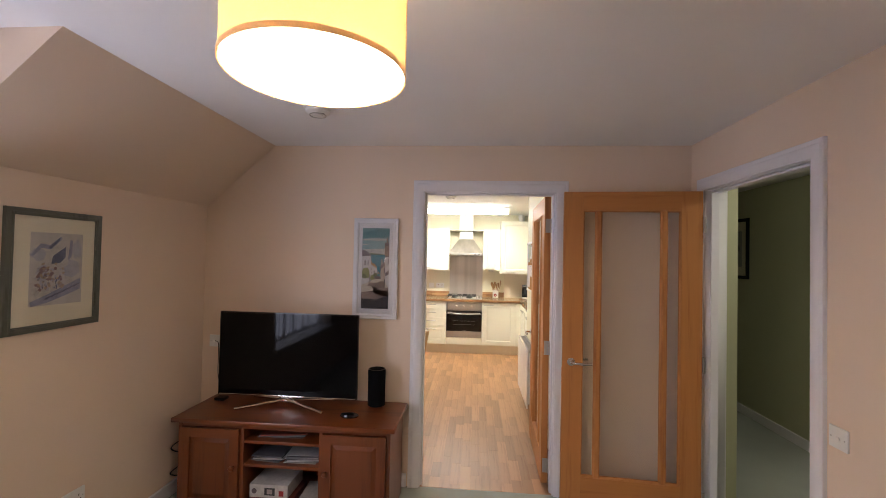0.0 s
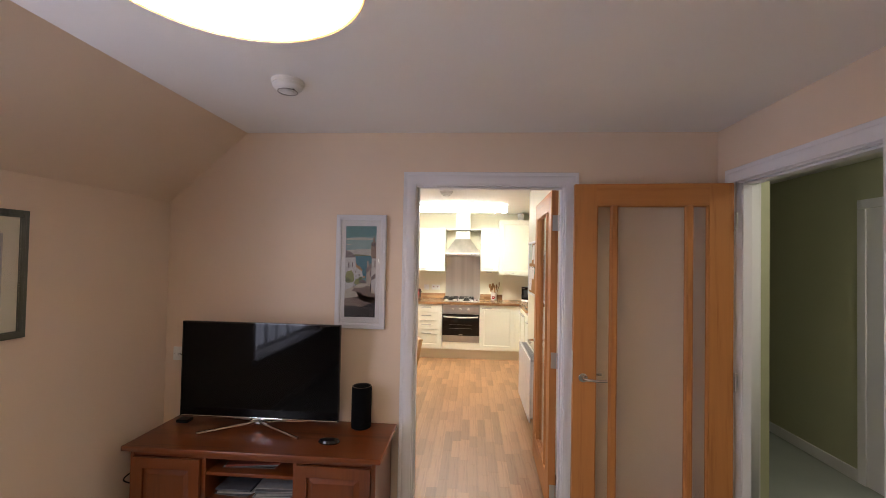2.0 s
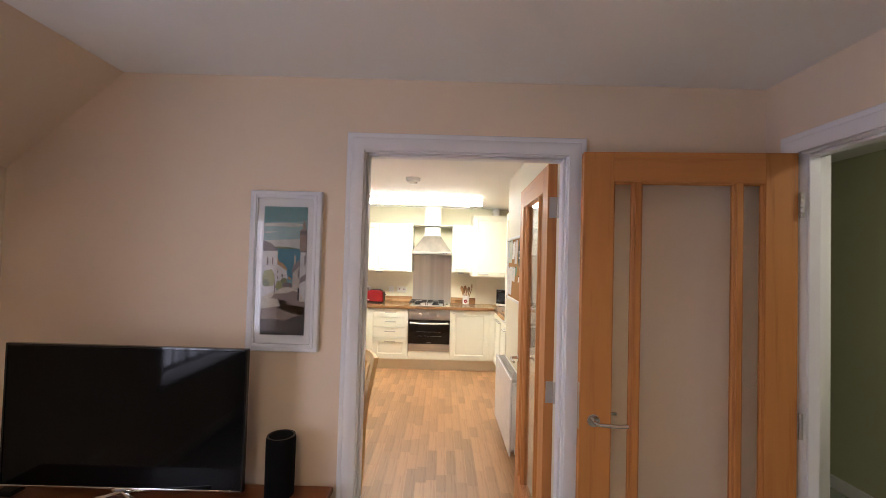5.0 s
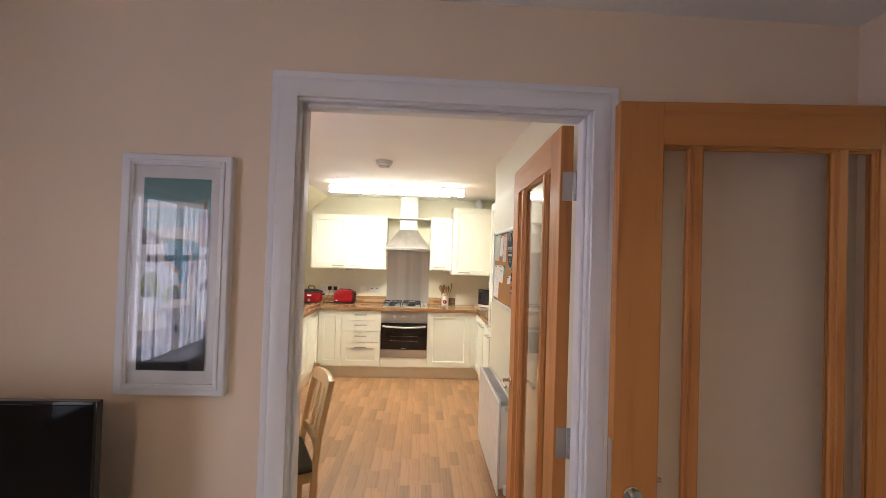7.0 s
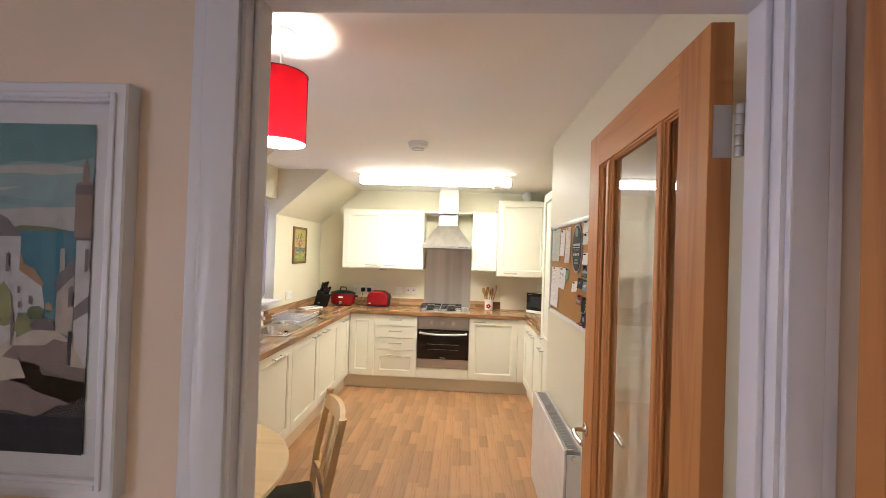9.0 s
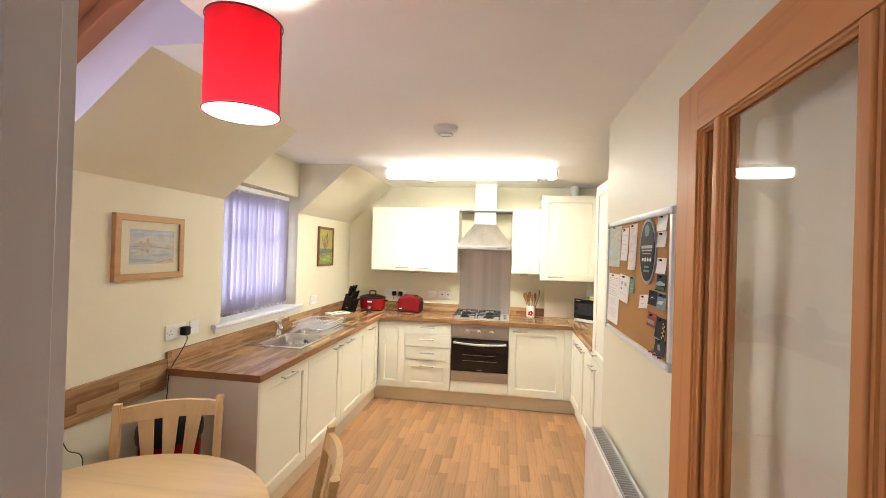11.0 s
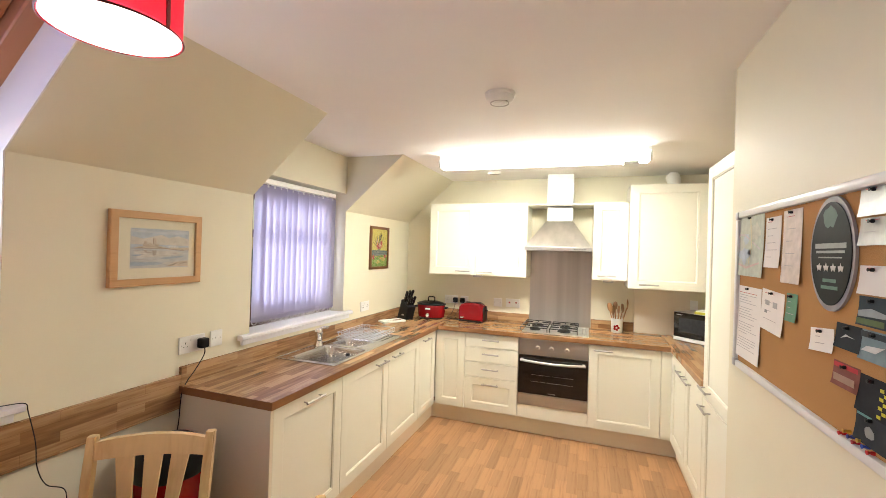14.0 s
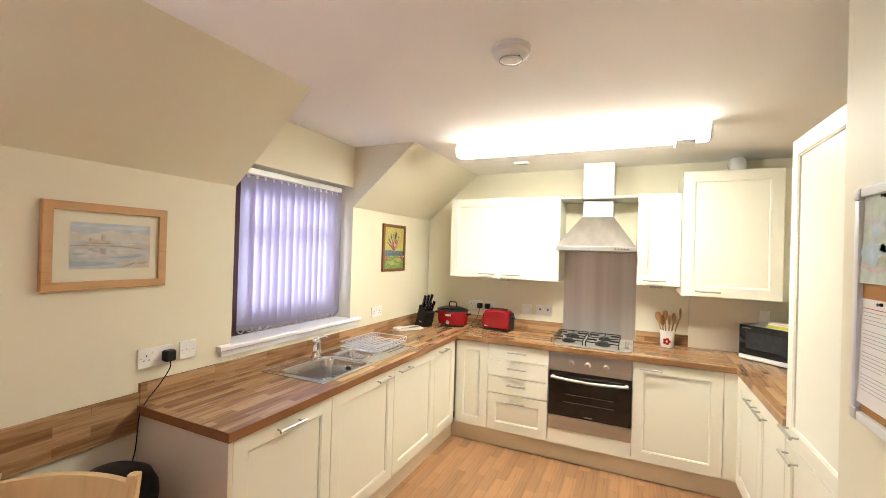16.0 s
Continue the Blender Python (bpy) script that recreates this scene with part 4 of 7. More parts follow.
smoke_alarm(-0.73, 2.16, 0.072, "round white smoke alarm on the living room ceiling")
smoke_alarm(-0.20, 5.22, 0.074, "round white smoke alarm on the kitchen ceiling")
va = thing("ceiling_vent", pose(-0.65, 7.16, CH), "small white ceiling vent near the wall", "vent")
part("frame", box(-0.06, 0.06, -0.03, 0.03, -0.02, 0.0, 0.003), WHITE, va)
part("grille", box(-0.045, 0.045, -0.018, 0.018, -0.023, -0.0205, 0.001), SATIN, va)

# ---------- living room furniture ----------
sbd = thing("sideboard", pose(0, 0, 0), "orange pine television sideboard with two doors and open shelves", "sideboard")
X0, X1, Y0, Y1, ZS = -1.665, -0.352, 2.445, 2.87, 0.60
part("top", box(X0 - 0.035, X1 + 0.03, Y0 - 0.028, Y1 + 0.01, ZS - 0.028, ZS, 0.006), PINE_H, sbd)
for a, b in ((X0, X0 + 0.022), (X1 - 0.022, X1)):
    part("side_panel", box(a, b, Y0, Y1, 0.0, ZS - 0.029, 0.002), PINE_V, sbd)
XA, XB = -1.262, -0.772
for x in (XA, XB):
    part("divider", box(x - 0.011, x + 0.011, Y0 + 0.004, Y1 - 0.02, 0.06, ZS - 0.055, 0.002), PINE_V, sbd)
part("front_rail", box(X0 + 0.0225, X1 - 0.0225, Y0 + 0.002, Y0 + 0.022, ZS - 0.054, ZS - 0.029, 0.002), PINE_H, sbd)
part("plinth_rail", box(X0 + 0.0225, X1 - 0.0225, Y0 + 0.002, Y0 + 0.022, 0.0, 0.06, 0.002), PINE_H, sbd)
part("back_panel", box(X0 + 0.0225, X1 - 0.0225, Y1 - 0.018, Y1 - 0.008, 0.02, ZS - 0.029), PINE_V, sbd)
part("bottom_board", box(X0 + 0.0225, X1 - 0.0225, Y0 + 0.023, Y1 - 0.019, 0.06, 0.078), PINE_H, sbd)
SHELVES = (0.335, 0.475)
for z in SHELVES:
    part("shelf", box(XA + 0.0115, XB - 0.0115, Y0 + 0.008, Y1 - 0.02, z - 0.018, z, 0.003), PINE_H, sbd)


def panel_door(parent, xa, xb, z0, z1, y, knob_x):
    r = 0.055
    bm = bmesh.new()
    bx(bm, xa, xa + r, y - 0.02, y, z0, z1)
    bx(bm, xb - r, xb, y - 0.02, y, z0, z1)
    bx(bm, xa + r, xb - r, y - 0.02, y, z0, z0 + r)
    bx(bm, xa + r, xb - r, y - 0.02, y, z1 - r, z1)
    d = part("door", bm, PINE_V, parent)
    fieldp = bmesh.new()
    a = [fieldp.verts.new(p) for p in ((xa + r, y - 0.006, z0 + r), (xb - r, y - 0.006, z0 + r), (xb - r, y - 0.006, z1 - r), (xa + r, y - 0.006, z1 - r))]
    c = [fieldp.verts.new(p) for p in ((xa + r + 0.03, y - 0.015, z0 + r + 0.03), (xb - r - 0.03, y - 0.015, z0 + r + 0.03), (xb - r - 0.03, y - 0.015, z1 - r - 0.03), (xa + r + 0.03, y - 0.015, z1 - r - 0.03))]
    for i in range(4):
        fieldp.faces.new((a[i], a[(i + 1) % 4], c[(i + 1) % 4], c[i]))
    fieldp.faces.new(c)
    part("panel", fieldp, PINE_V, d, smooth=None)
    part("knob", moved(lathe([(0.008, 0.0), (0.008, 0.01), (0.016, 0.018), (0.017, 0.026), (0.012, 0.032), (0, 0.034)], 20), pose(knob_x, y - 0.02, (z0 + z1) / 2 + 0.02, 90)), PINE_V, d, "turned wooden knob")


panel_door(sbd, X0 + 0.024, XA - 0.013, 0.064, ZS - 0.057, Y0 + 0.003, XA - 0.04)
panel_door(sbd, XB + 0.013, X1 - 0.024, 0.064, ZS - 0.057, Y0 + 0.003, XB + 0.04)

SCREEN = plastic("television_screen", (0.002, 0.002, 0.0025), 0.06, 0.16, 0.0)
tv = thing("television", pose(-1.111, 2.715, ZS), "flat black television on a chrome cross-shaped stand", "television")
part("screen", box(-0.468, 0.468, -0.006, 0.0, 0.066, 0.604, 0.001), SCREEN, tv)
part("bezel", boxes((-0.477, -0.469, -0.009, 0.012, 0.058, 0.614), (0.469, 0.477, -0.009, 0.012, 0.058, 0.614), (-0.4685, 0.4685, -0.009, 0.012, 0.605, 0.614), bevel=0.001), BLACKGLOSS, tv)
part("lower_trim", box(-0.4685, 0.4685, -0.010, 0.012, 0.056, 0.0655, 0.002), CHROME, tv)
part("back_shell", box(-0.46, 0.46, 0.001, 0.045, 0.07, 0.60, 0.015), BLACK, tv)
part("logo_plate", box(-0.02, 0.02, -0.0125, -0.0105, 0.052, 0.062), SATIN, tv)
part("neck", box(-0.04, 0.04, -0.004, 0.03, 0.025, 0.07, 0.004), CHROME, tv)
for sx, sy in ((-1, -1), (1, -1), (-1, 1), (1, 1)):
    part("foot", tube([(0, 0, 0.045), (sx * 0.06, sy * 0.03, 0.034), (sx * 0.29, sy * 0.125, 0.008)], 0.0085, 10), CHROME, tv)
SPEAKER = plastic("black_speaker_cloth", (0.003, 0.003, 0.0035), 0.85, 0.1, 0.4)
spk = thing("speaker", pose(-0.525, 2.80, ZS), "black cylindrical fabric-covered speaker", "speaker")
part("body", lathe([(0.050, 0.001), (0.058, 0.006), (0.059, 0.235), (0.055, 0.243), (0, 0.2435)], 40), SPEAKER, spk)
part("top_ring", lathe([(0.056, 0.2436), (0.056, 0.246), (0.048, 0.246), (0.047, 0.2437)], 40, False), BLACKGLOSS, spk)
mo = thing("remote_puck", pose(-0.64, 2.575, ZS), "small black rounded remote lying on the sideboard", "remote")
part("body", moved(lathe([(0.035, 0.001), (0.04, 0.008), (0.034, 0.02), (0.015, 0.026), (0, 0.027)], 32), Matrix.Diagonal((1.5, 0.8, 1, 1))), BLACKGLOSS, mo)

# ---------- pictures ----------
PAINTS = {}


def ink(c, rough=0.6):
    """One flat paint or print colour, kept once."""
    if c not in PAINTS:
        PAINTS[c] = painted("print_%d" % len(PAINTS), c, rough, 90, 0.05, 0.16, 0.3 if max(c) > 0.1 else 0.08, 38.0)
    return PAINTS[c]


def flat(polys, z):
    """Flat shapes in the x-z plane at depth y = z."""
    bm = bmesh.new()
    for p in polys:
        bm.faces.new([bm.verts.new((u, z, v)) for u, v in p])
    bmesh.ops.triangulate(bm, faces=bm.faces)
    bmesh.ops.recalc_face_normals(bm, faces=bm.faces)
    for f in bm.faces:
        if f.normal.y > 0:
            f.normal_flip()
    return bm


def mitred(w, h, profile):
    """A rectangular frame with mitred corners; profile: (inset, depth) from its outer back edge to its inner one."""
    bm = bmesh.new()
    rings = []
    for q, y in profile:
        rings.append([bm.verts.new(p) for p in ((q, y, q), (w - q, y, q), (w - q, y, h - q), (q, y, h - q))])
    for a, b in zip(rings, rings[1:] + rings[:1]):
        for i in range(4):
            bm.faces.new((a[i], a[(i + 1) % 4], b[(i + 1) % 4], b[i]))
    bmesh.ops.recalc_face_normals(bm, faces=bm.faces)
    return bm


def picture(name, m, w, h, fw, depth, frame_mat, mount, art, shapes, label, moulded=True):
    """A framed picture, back on the wall at y 0, facing -y. art: its window in the mount; shapes: (colour, polygons) in 0..1 of it."""
    root = thing(name, m, label, "picture")
    d = depth
    part("frame", mitred(w, h, [(0, -0.001), (0, -d + 0.003), (0.003, -d), (fw - 0.002, -d), (fw, -d + 0.002), (fw, -0.001)]), frame_mat, root, smooth=None)
    if moulded:
        q, e = fw * 0.55, fw * 0.85
        part("moulding", boxes((q, e, -d - 0.004, -d + 0.001, q, h - q), (w - e, w - q, -d - 0.004, -d + 0.001, q, h - q), (e, w - e, -d - 0.004, -d + 0.001, q, e), (e, w - e, -d - 0.004, -d + 0.001, h - e, h - q), bevel=0.0015), frame_mat, root)
    part("mount", box(fw, w - fw, -d + 0.012, -0.002, fw, h - fw), mount, root)
    x0, x1, z0, z1 = art
    base = part("artwork", flat([[(x0, z0), (x1, z0), (x1, z1), (x0, z1)]], -d + 0.0105), ink(shapes[0][0]), root, smooth=None)
    y = -d + 0.0103
    for c, polys in shapes[1:]:
        y -= 0.0002
        pp = [[(x0 + (x1 - x0) * u, z0 + (z1 - z0) * v) for u, v in p] for p in polys]
        part("painted_area", flat(pp, y), ink(c), base, smooth=None)
    part("glass", box(fw + 0.0005, w - fw - 0.0005, -d + 0.003, -d + 0.005, fw + 0.0005, h - fw - 0.0005), PICGLASS, root).visible_shadow = False
    return root


def blob(cx, cy, rx, ry, n=14, wob=0.2, seed=0):
    rnd = random.Random(seed)
    return [(cx + rx * (1 + rnd.uniform(-wob, wob)) * math.cos(2 * math.pi * i / n), cy + ry * (1 + rnd.uniform(-wob, wob)) * math.sin(2 * math.pi * i / n)) for i in range(n)]


MOUNT = painted("cream_mount_card", (0.76, 0.71, 0.55), 0.8, 300, 0.05, 0.02)
MOUNTW = painted("white_mount_card", (0.72, 0.71, 0.72), 0.8, 300, 0.05, 0.02)
PFRAME = painted("white_frame_paint", (0.72, 0.71, 0.735), 0.4, 120, 0.05, 0.03)
GREYFRAME = timber("grey_green_frame_timber", (0.05, 0.055, 0.045), (0.11, 0.115, 0.09), 2, 0.4, 0, 12)
LIGHTOAK = timber("light_oak_frame", (0.42, 0.22, 0.085), (0.56, 0.32, 0.14), 0, 0.45, 0, 14)
BROWNFRAME = timber("dark_brown_frame", (0.10, 0.035, 0.012), (0.18, 0.07, 0.022), 2, 0.4, 0, 14)

teal, teal2, cloudc, sea = (0.13, 0.27, 0.28), (0.25, 0.37, 0.38), (0.46, 0.45, 0.42), (0.06, 0.20, 0.26)
house, roofc, orange = (0.53, 0.52, 0.52), (0.20, 0.17, 0.18), (0.40, 0.24, 0.13)
sand, brown1, dusk, green1, green2 = (0.50, 0.44, 0.36), (0.22, 0.165, 0.14), (0.055, 0.05, 0.055), (0.27, 0.29, 0.13), (0.16, 0.18, 0.10)
stone1, stone2, beige = (0.27, 0.20, 0.165), (0.15, 0.12, 0.13), (0.42, 0.36, 0.31)
rp = random.Random(21)
ragged = [(0.72 + 0.28 * i / 9 + rp.uniform(-0.02, 0.02), 0.13 + 0.05 * i / 9 + rp.uniform(-0.012, 0.012)) for i in range(9)]
street = [
    (teal, []),
    (teal2, [[(0, 0.86), (0.3, 0.885), (0.7, 0.88), (1, 0.90), (1, 0.66), (0, 0.66)]]),
    (cloudc, [[(0.0, 0.845), (0.3, 0.848), (0.62, 0.843), (0.9, 0.852), (0.9, 0.868), (0.6, 0.876), (0.34, 0.872), (0, 0.865)],
              [(0, 0.80), (0.3, 0.806), (0.16, 0.792), (0, 0.79)], [(0, 0.73), (0.4, 0.742), (0.86, 0.748), (1, 0.74), (1, 0.672), (0, 0.68)]]),
    (green2, [[(0.2, 0.672), (0.34, 0.688), (0.6, 0.684), (0.86, 0.671), (0.86, 0.668), (0.2, 0.668)]]),
    (sea, [[(0.3, 0.67), (0.88, 0.672), (0.88, 0.5), (0.62, 0.42), (0.3, 0.5)]]),
    (house, [[(0, 0.653), (0.34, 0.653), (0.34, 0.36), (0.30, 0.294), (0, 0.28)], [(0.34, 0.56), (0.55, 0.51), (0.585, 0.45), (0.585, 0.42), (0.34, 0.42)],
             [(0.864, 0.65), (1, 0.65), (1, 0.26), (0.86, 0.27)]]),
    (roofc, [[(0, 0.735), (0.2, 0.71), (0.35, 0.653), (0, 0.65)], [(0.68, 0.495), (0.70, 0.54), (0.86, 0.595), (0.865, 0.54), (0.70, 0.485)], [(0.86, 0.44), (1, 0.48), (1, 0.43), (0.86, 0.40)]]),
    (orange, [[(0.34, 0.61), (0.38, 0.57), (0.48, 0.555), (0.58, 0.51), (0.55, 0.503), (0.34, 0.55)], [(0.60, 0.45), (0.63, 0.455), (0.67, 0.44), (0.66, 0.43), (0.6, 0.432)]]),
    (beige, [[(0.70, 0.485), (0.86, 0.54), (0.86, 0.35), (0.70, 0.37)], [(0.72, 0.62), (0.76, 0.62), (0.77, 0.56), (0.72, 0.545)]]),
    (stone1, [[(0.84, 0.655), (1, 0.655), (1, 0.81), (0.985, 0.823), (0.86, 0.823), (0.84, 0.81)], [(0.90, 0.823), (0.96, 0.823), (0.955, 0.875), (0.905, 0.875)], [(0.918, 0.875), (0.942, 0.875), (0.932, 0.915)]]),
    (stone2, [[(0.84, 0.785), (1, 0.785), (1, 0.815), (0.84, 0.815)], [(0.855, 0.655), (1, 0.655), (1, 0.646), (0.855, 0.646)]]),
    (green1, [blob(0.16, 0.44, 0.14, 0.07, 16, 0.2, 3), blob(0.40, 0.385, 0.09, 0.035, 14, 0.25, 4)]),
    (green2, [blob(0.51, 0.42, 0.07, 0.022, 12, 0.25, 5), blob(0.10, 0.40, 0.08, 0.03, 12, 0.3, 6)]),
    (stone2, [[(0.46, 0.385), (0.56, 0.41), (0.68, 0.40), (0.71, 0.37), (0.5, 0.365)]]),
    (sand, [[(0.26, 0.33), (0.5, 0.37), (0.72, 0.37), (0.86, 0.34), (1, 0.26), (1, 0.0), (0, 0.0), (0, 0.29)]]),
    (brown1, [[(0.22, 0.285), (0.32, 0.32), (0.62, 0.325), (0.70, 0.345), (0.85, 0.335), (0.84, 0.265), (1, 0.26), (1, 0.14), (0.5, 0.19), (0.60, 0.23), (0.58, 0.265), (0.4, 0.275)],
              [(0, 0.20), (0.28, 0.215), (0.52, 0.20), (0.62, 0.235), (1, 0.22), (1, 0.10), (0, 0.08)]]),
    (dusk, [[(0, 0.12), (0.3, 0.125), (0.55, 0.108), (0.70, 0.125), *ragged, (1, 0.19), (1, 0), (0, 0)], [(0.83, 0.37), (0.865, 0.37), (0.865, 0.265), (0.83, 0.27)]]),
    (roofc, [[(0.96, 0.62), (0.99, 0.62), (0.99, 0.555), (0.96, 0.55)], [(0.34, 0.50), (0.37, 0.50), (0.37, 0.48), (0.34, 0.48)], [(0.35, 0.455), (0.375, 0.455), (0.375, 0.435), (0.35, 0.435)], [(0.45, 0.475), (0.49, 0.47), (0.49, 0.445), (0.45, 0.45)],
             [(0.10, 0.60), (0.14, 0.60), (0.14, 0.54), (0.10, 0.54)], [(0.22, 0.60), (0.25, 0.60), (0.25, 0.545), (0.22, 0.545)], [(0.29, 0.42), (0.31, 0.42), (0.31, 0.32), (0.29, 0.32)], [(0.82, 0.50), (0.86, 0.51), (0.86, 0.45), (0.82, 0.44)]]),
]
picture("picture", pose(-0.738, TVW, 1.164), 0.316, 0.711, 0.033, 0.030, PFRAME, MOUNTW, (0.060, 0.254, 0.072, 0.641), street, "street-by-the-sea painting in a white moulded frame")

blue1, blue2, pale1, plum, ochre, haze = (0.27, 0.28, 0.37), (0.12, 0.13, 0.20), (0.53, 0.50, 0.46), (0.25, 0.17, 0.17), (0.40, 0.31, 0.23), (0.41, 0.41, 0.46)
rr = random.Random(8)
village = [(pale1, []),
           (haze, [blob(0.88, 0.78, 0.11, 0.13, 16, 0.3, 31), blob(0.80, 0.48, 0.16, 0.14, 16, 0.3, 32), blob(0.14, 0.70, 0.13, 0.08, 14, 0.3, 33), blob(0.22, 0.44, 0.10, 0.14, 14, 0.3, 34)]),
           (blue1, [[(0.02, 0.70), (0.18, 0.85), (0.35, 0.83), (0.55, 0.955), (0.58, 0.92), (0.37, 0.77), (0.2, 0.79), (0.03, 0.66)], [(0.70, 0.62), (0.74, 0.92), (0.79, 0.90), (0.77, 0.66)],
                    [(0.02, 0.06), (0.3, 0.14), (0.6, 0.24), (0.97, 0.36), (0.97, 0.20), (0.6, 0.10), (0.3, 0.03), (0.04, 0.0)]]),
           (blue2, [[(0.38, 0.57), (0.41, 0.68), (0.65, 0.81), (0.65, 0.66), (0.55, 0.58)], [(0.33, 0.80), (0.52, 0.93), (0.53, 0.90), (0.36, 0.775)]] + [[(0.26 + 0.11 * k, 0.08 + 0.032 * k), (0.36 + 0.11 * k, 0.125 + 0.032 * k), (0.40 + 0.11 * k, 0.12 + 0.032 * k), (0.30 + 0.11 * k, 0.07 + 0.032 * k)] for k in range(6)]),
           (plum, [blob(rr.uniform(0.12, 0.60), rr.uniform(0.20, 0.52), 0.035, 0.022, 9, 0.35, k) for k in range(30)]),
           (ochre, [blob(rr.uniform(0.15, 0.62), rr.uniform(0.24, 0.58), 0.028, 0.018, 9, 0.35, k + 40) for k in range(30)]),
           (haze, [blob(rr.uniform(0.1, 0.6), rr.uniform(0.18, 0.50), 0.024, 0.014, 8, 0.35, k + 80) for k in range(26)]),
           (blue2, [blob(rr.uniform(0.12, 0.56), rr.uniform(0.18, 0.42), 0.012, 0.012, 7, 0.3, k + 120) for k in range(22)])]
picture("picture", pose(LW, 1.605, 1.232, 0, 0, 90), 0.448, 0.555, 0.032, 0.022, GREYFRAME, MOUNT, (0.105, 0.352, 0.115, 0.452), village, "blue watercolour of a village street in a grey-green frame")

rc2 = random.Random(5)
castle = [((0.47, 0.53, 0.60), []),
          ((0.63, 0.58, 0.52), [[(0, 0.60), (1, 0.58), (1, 0.76), (0.8, 0.84), (0.62, 0.78), (0.5, 0.86), (0.2, 0.74), (0, 0.80)]]),
          ((0.55, 0.58, 0.62), [[(0, 0.98), (0.4, 0.93), (0.9, 0.99), (1, 0.9), (0.6, 0.87), (0, 0.91)]]),
          ((0.52, 0.53, 0.54), [[(0, 0), (1, 0), (1, 0.50), (0, 0.50)]]),
          ((0.60, 0.57, 0.53), [[(0.05, 0.42), (0.7, 0.45), (0.95, 0.38), (0.6, 0.30), (0.1, 0.26)], [(0.5, 0.12), (0.9, 0.2), (0.98, 0.14), (0.6, 0.07)]]),
          ((0.57, 0.48, 0.38), [[(0.02, 0.50), (0.14, 0.55), (0.50, 0.56), (0.64, 0.50)], [(0.60, 0.47), (0.66, 0.53), (0.86, 0.53), (1, 0.54), (1, 0.46)], [(0.58, 0.03), (0.72, 0.13), (1, 0.19), (1, 0.02)]]),
          ((0.54, 0.45, 0.36), [[(0.19, 0.55), (0.19, 0.61), (0.46, 0.62), (0.46, 0.55)], [(0.21, 0.60), (0.21, 0.68), (0.26, 0.68), (0.26, 0.60)], [(0.35, 0.60), (0.355, 0.76), (0.41, 0.76), (0.415, 0.60)], [(0.29, 0.60), (0.29, 0.65), (0.33, 0.65), (0.33, 0.60)]]),
          ((0.36, 0.29, 0.24), [[(0.355, 0.61), (0.355, 0.75), (0.37, 0.75), (0.37, 0.61)], [(0.21, 0.61), (0.21, 0.67), (0.222, 0.67), (0.222, 0.61)], [(0.19, 0.55), (0.19, 0.565), (0.46, 0.567), (0.46, 0.552)], [(0.0, 0.495), (0.0, 0.508), (0.60, 0.508), (0.60, 0.492)],
                                [(0.60, 0.492), (0.60, 0.508), (0.92, 0.452), (0.92, 0.44)], [(0.10, 0.515), (0.14, 0.53), (0.20, 0.52)], [(0.40, 0.52), (0.48, 0.535), (0.54, 0.515)]]),
          ((0.42, 0.37, 0.33), [[(0.34, 0.45), (0.42, 0.45), (0.41, 0.33), (0.36, 0.31)], [(0.20, 0.46), (0.26, 0.46), (0.25, 0.39), (0.21, 0.40)], [(0.05, 0.46), (0.16, 0.455), (0.12, 0.44), (0.06, 0.445)]]
           + [[(x, y), (x + w, y + 0.006), (x + w * 0.8, y - 0.008)] for x, y, w in ((rc2.uniform(0.02, 0.7), rc2.uniform(0.05, 0.42), rc2.uniform(0.06, 0.22)) for _ in range(16))]),
          ((0.36, 0.43, 0.52), [[(0, 0.05), (0.45, 0.08), (0.56, 0.13), (0.3, 0.15), (0, 0.17)], [(0.44, 0.25), (0.92, 0.32), (0.86, 0.27), (0.6, 0.22)], [(0.02, 0.34), (0.18, 0.35), (0.14, 0.31), (0.02, 0.31)]]),
          ((0.30, 0.26, 0.22), [[(0.62, 0.04), (0.76, 0.12), (0.80, 0.12), (0.70, 0.05)], [(0.82, 0.10), (0.98, 0.15), (0.98, 0.135), (0.84, 0.09)]]),
          ((0.68, 0.66, 0.62), [[(0.62 + 0.05 * k, 0.53), (0.65 + 0.05 * k, 0.53), (0.65 + 0.05 * k, 0.565), (0.62 + 0.05 * k, 0.565)] for k in range(4)])]
picture("picture", pose(LWK, 4.446, 1.428, 0, 0, 90), 0.444, 0.343, 0.034, 0.024, LIGHTOAK, MOUNT, (0.088, 0.376, 0.082, 0.266), castle, "castle watercolour in a light oak frame", False)

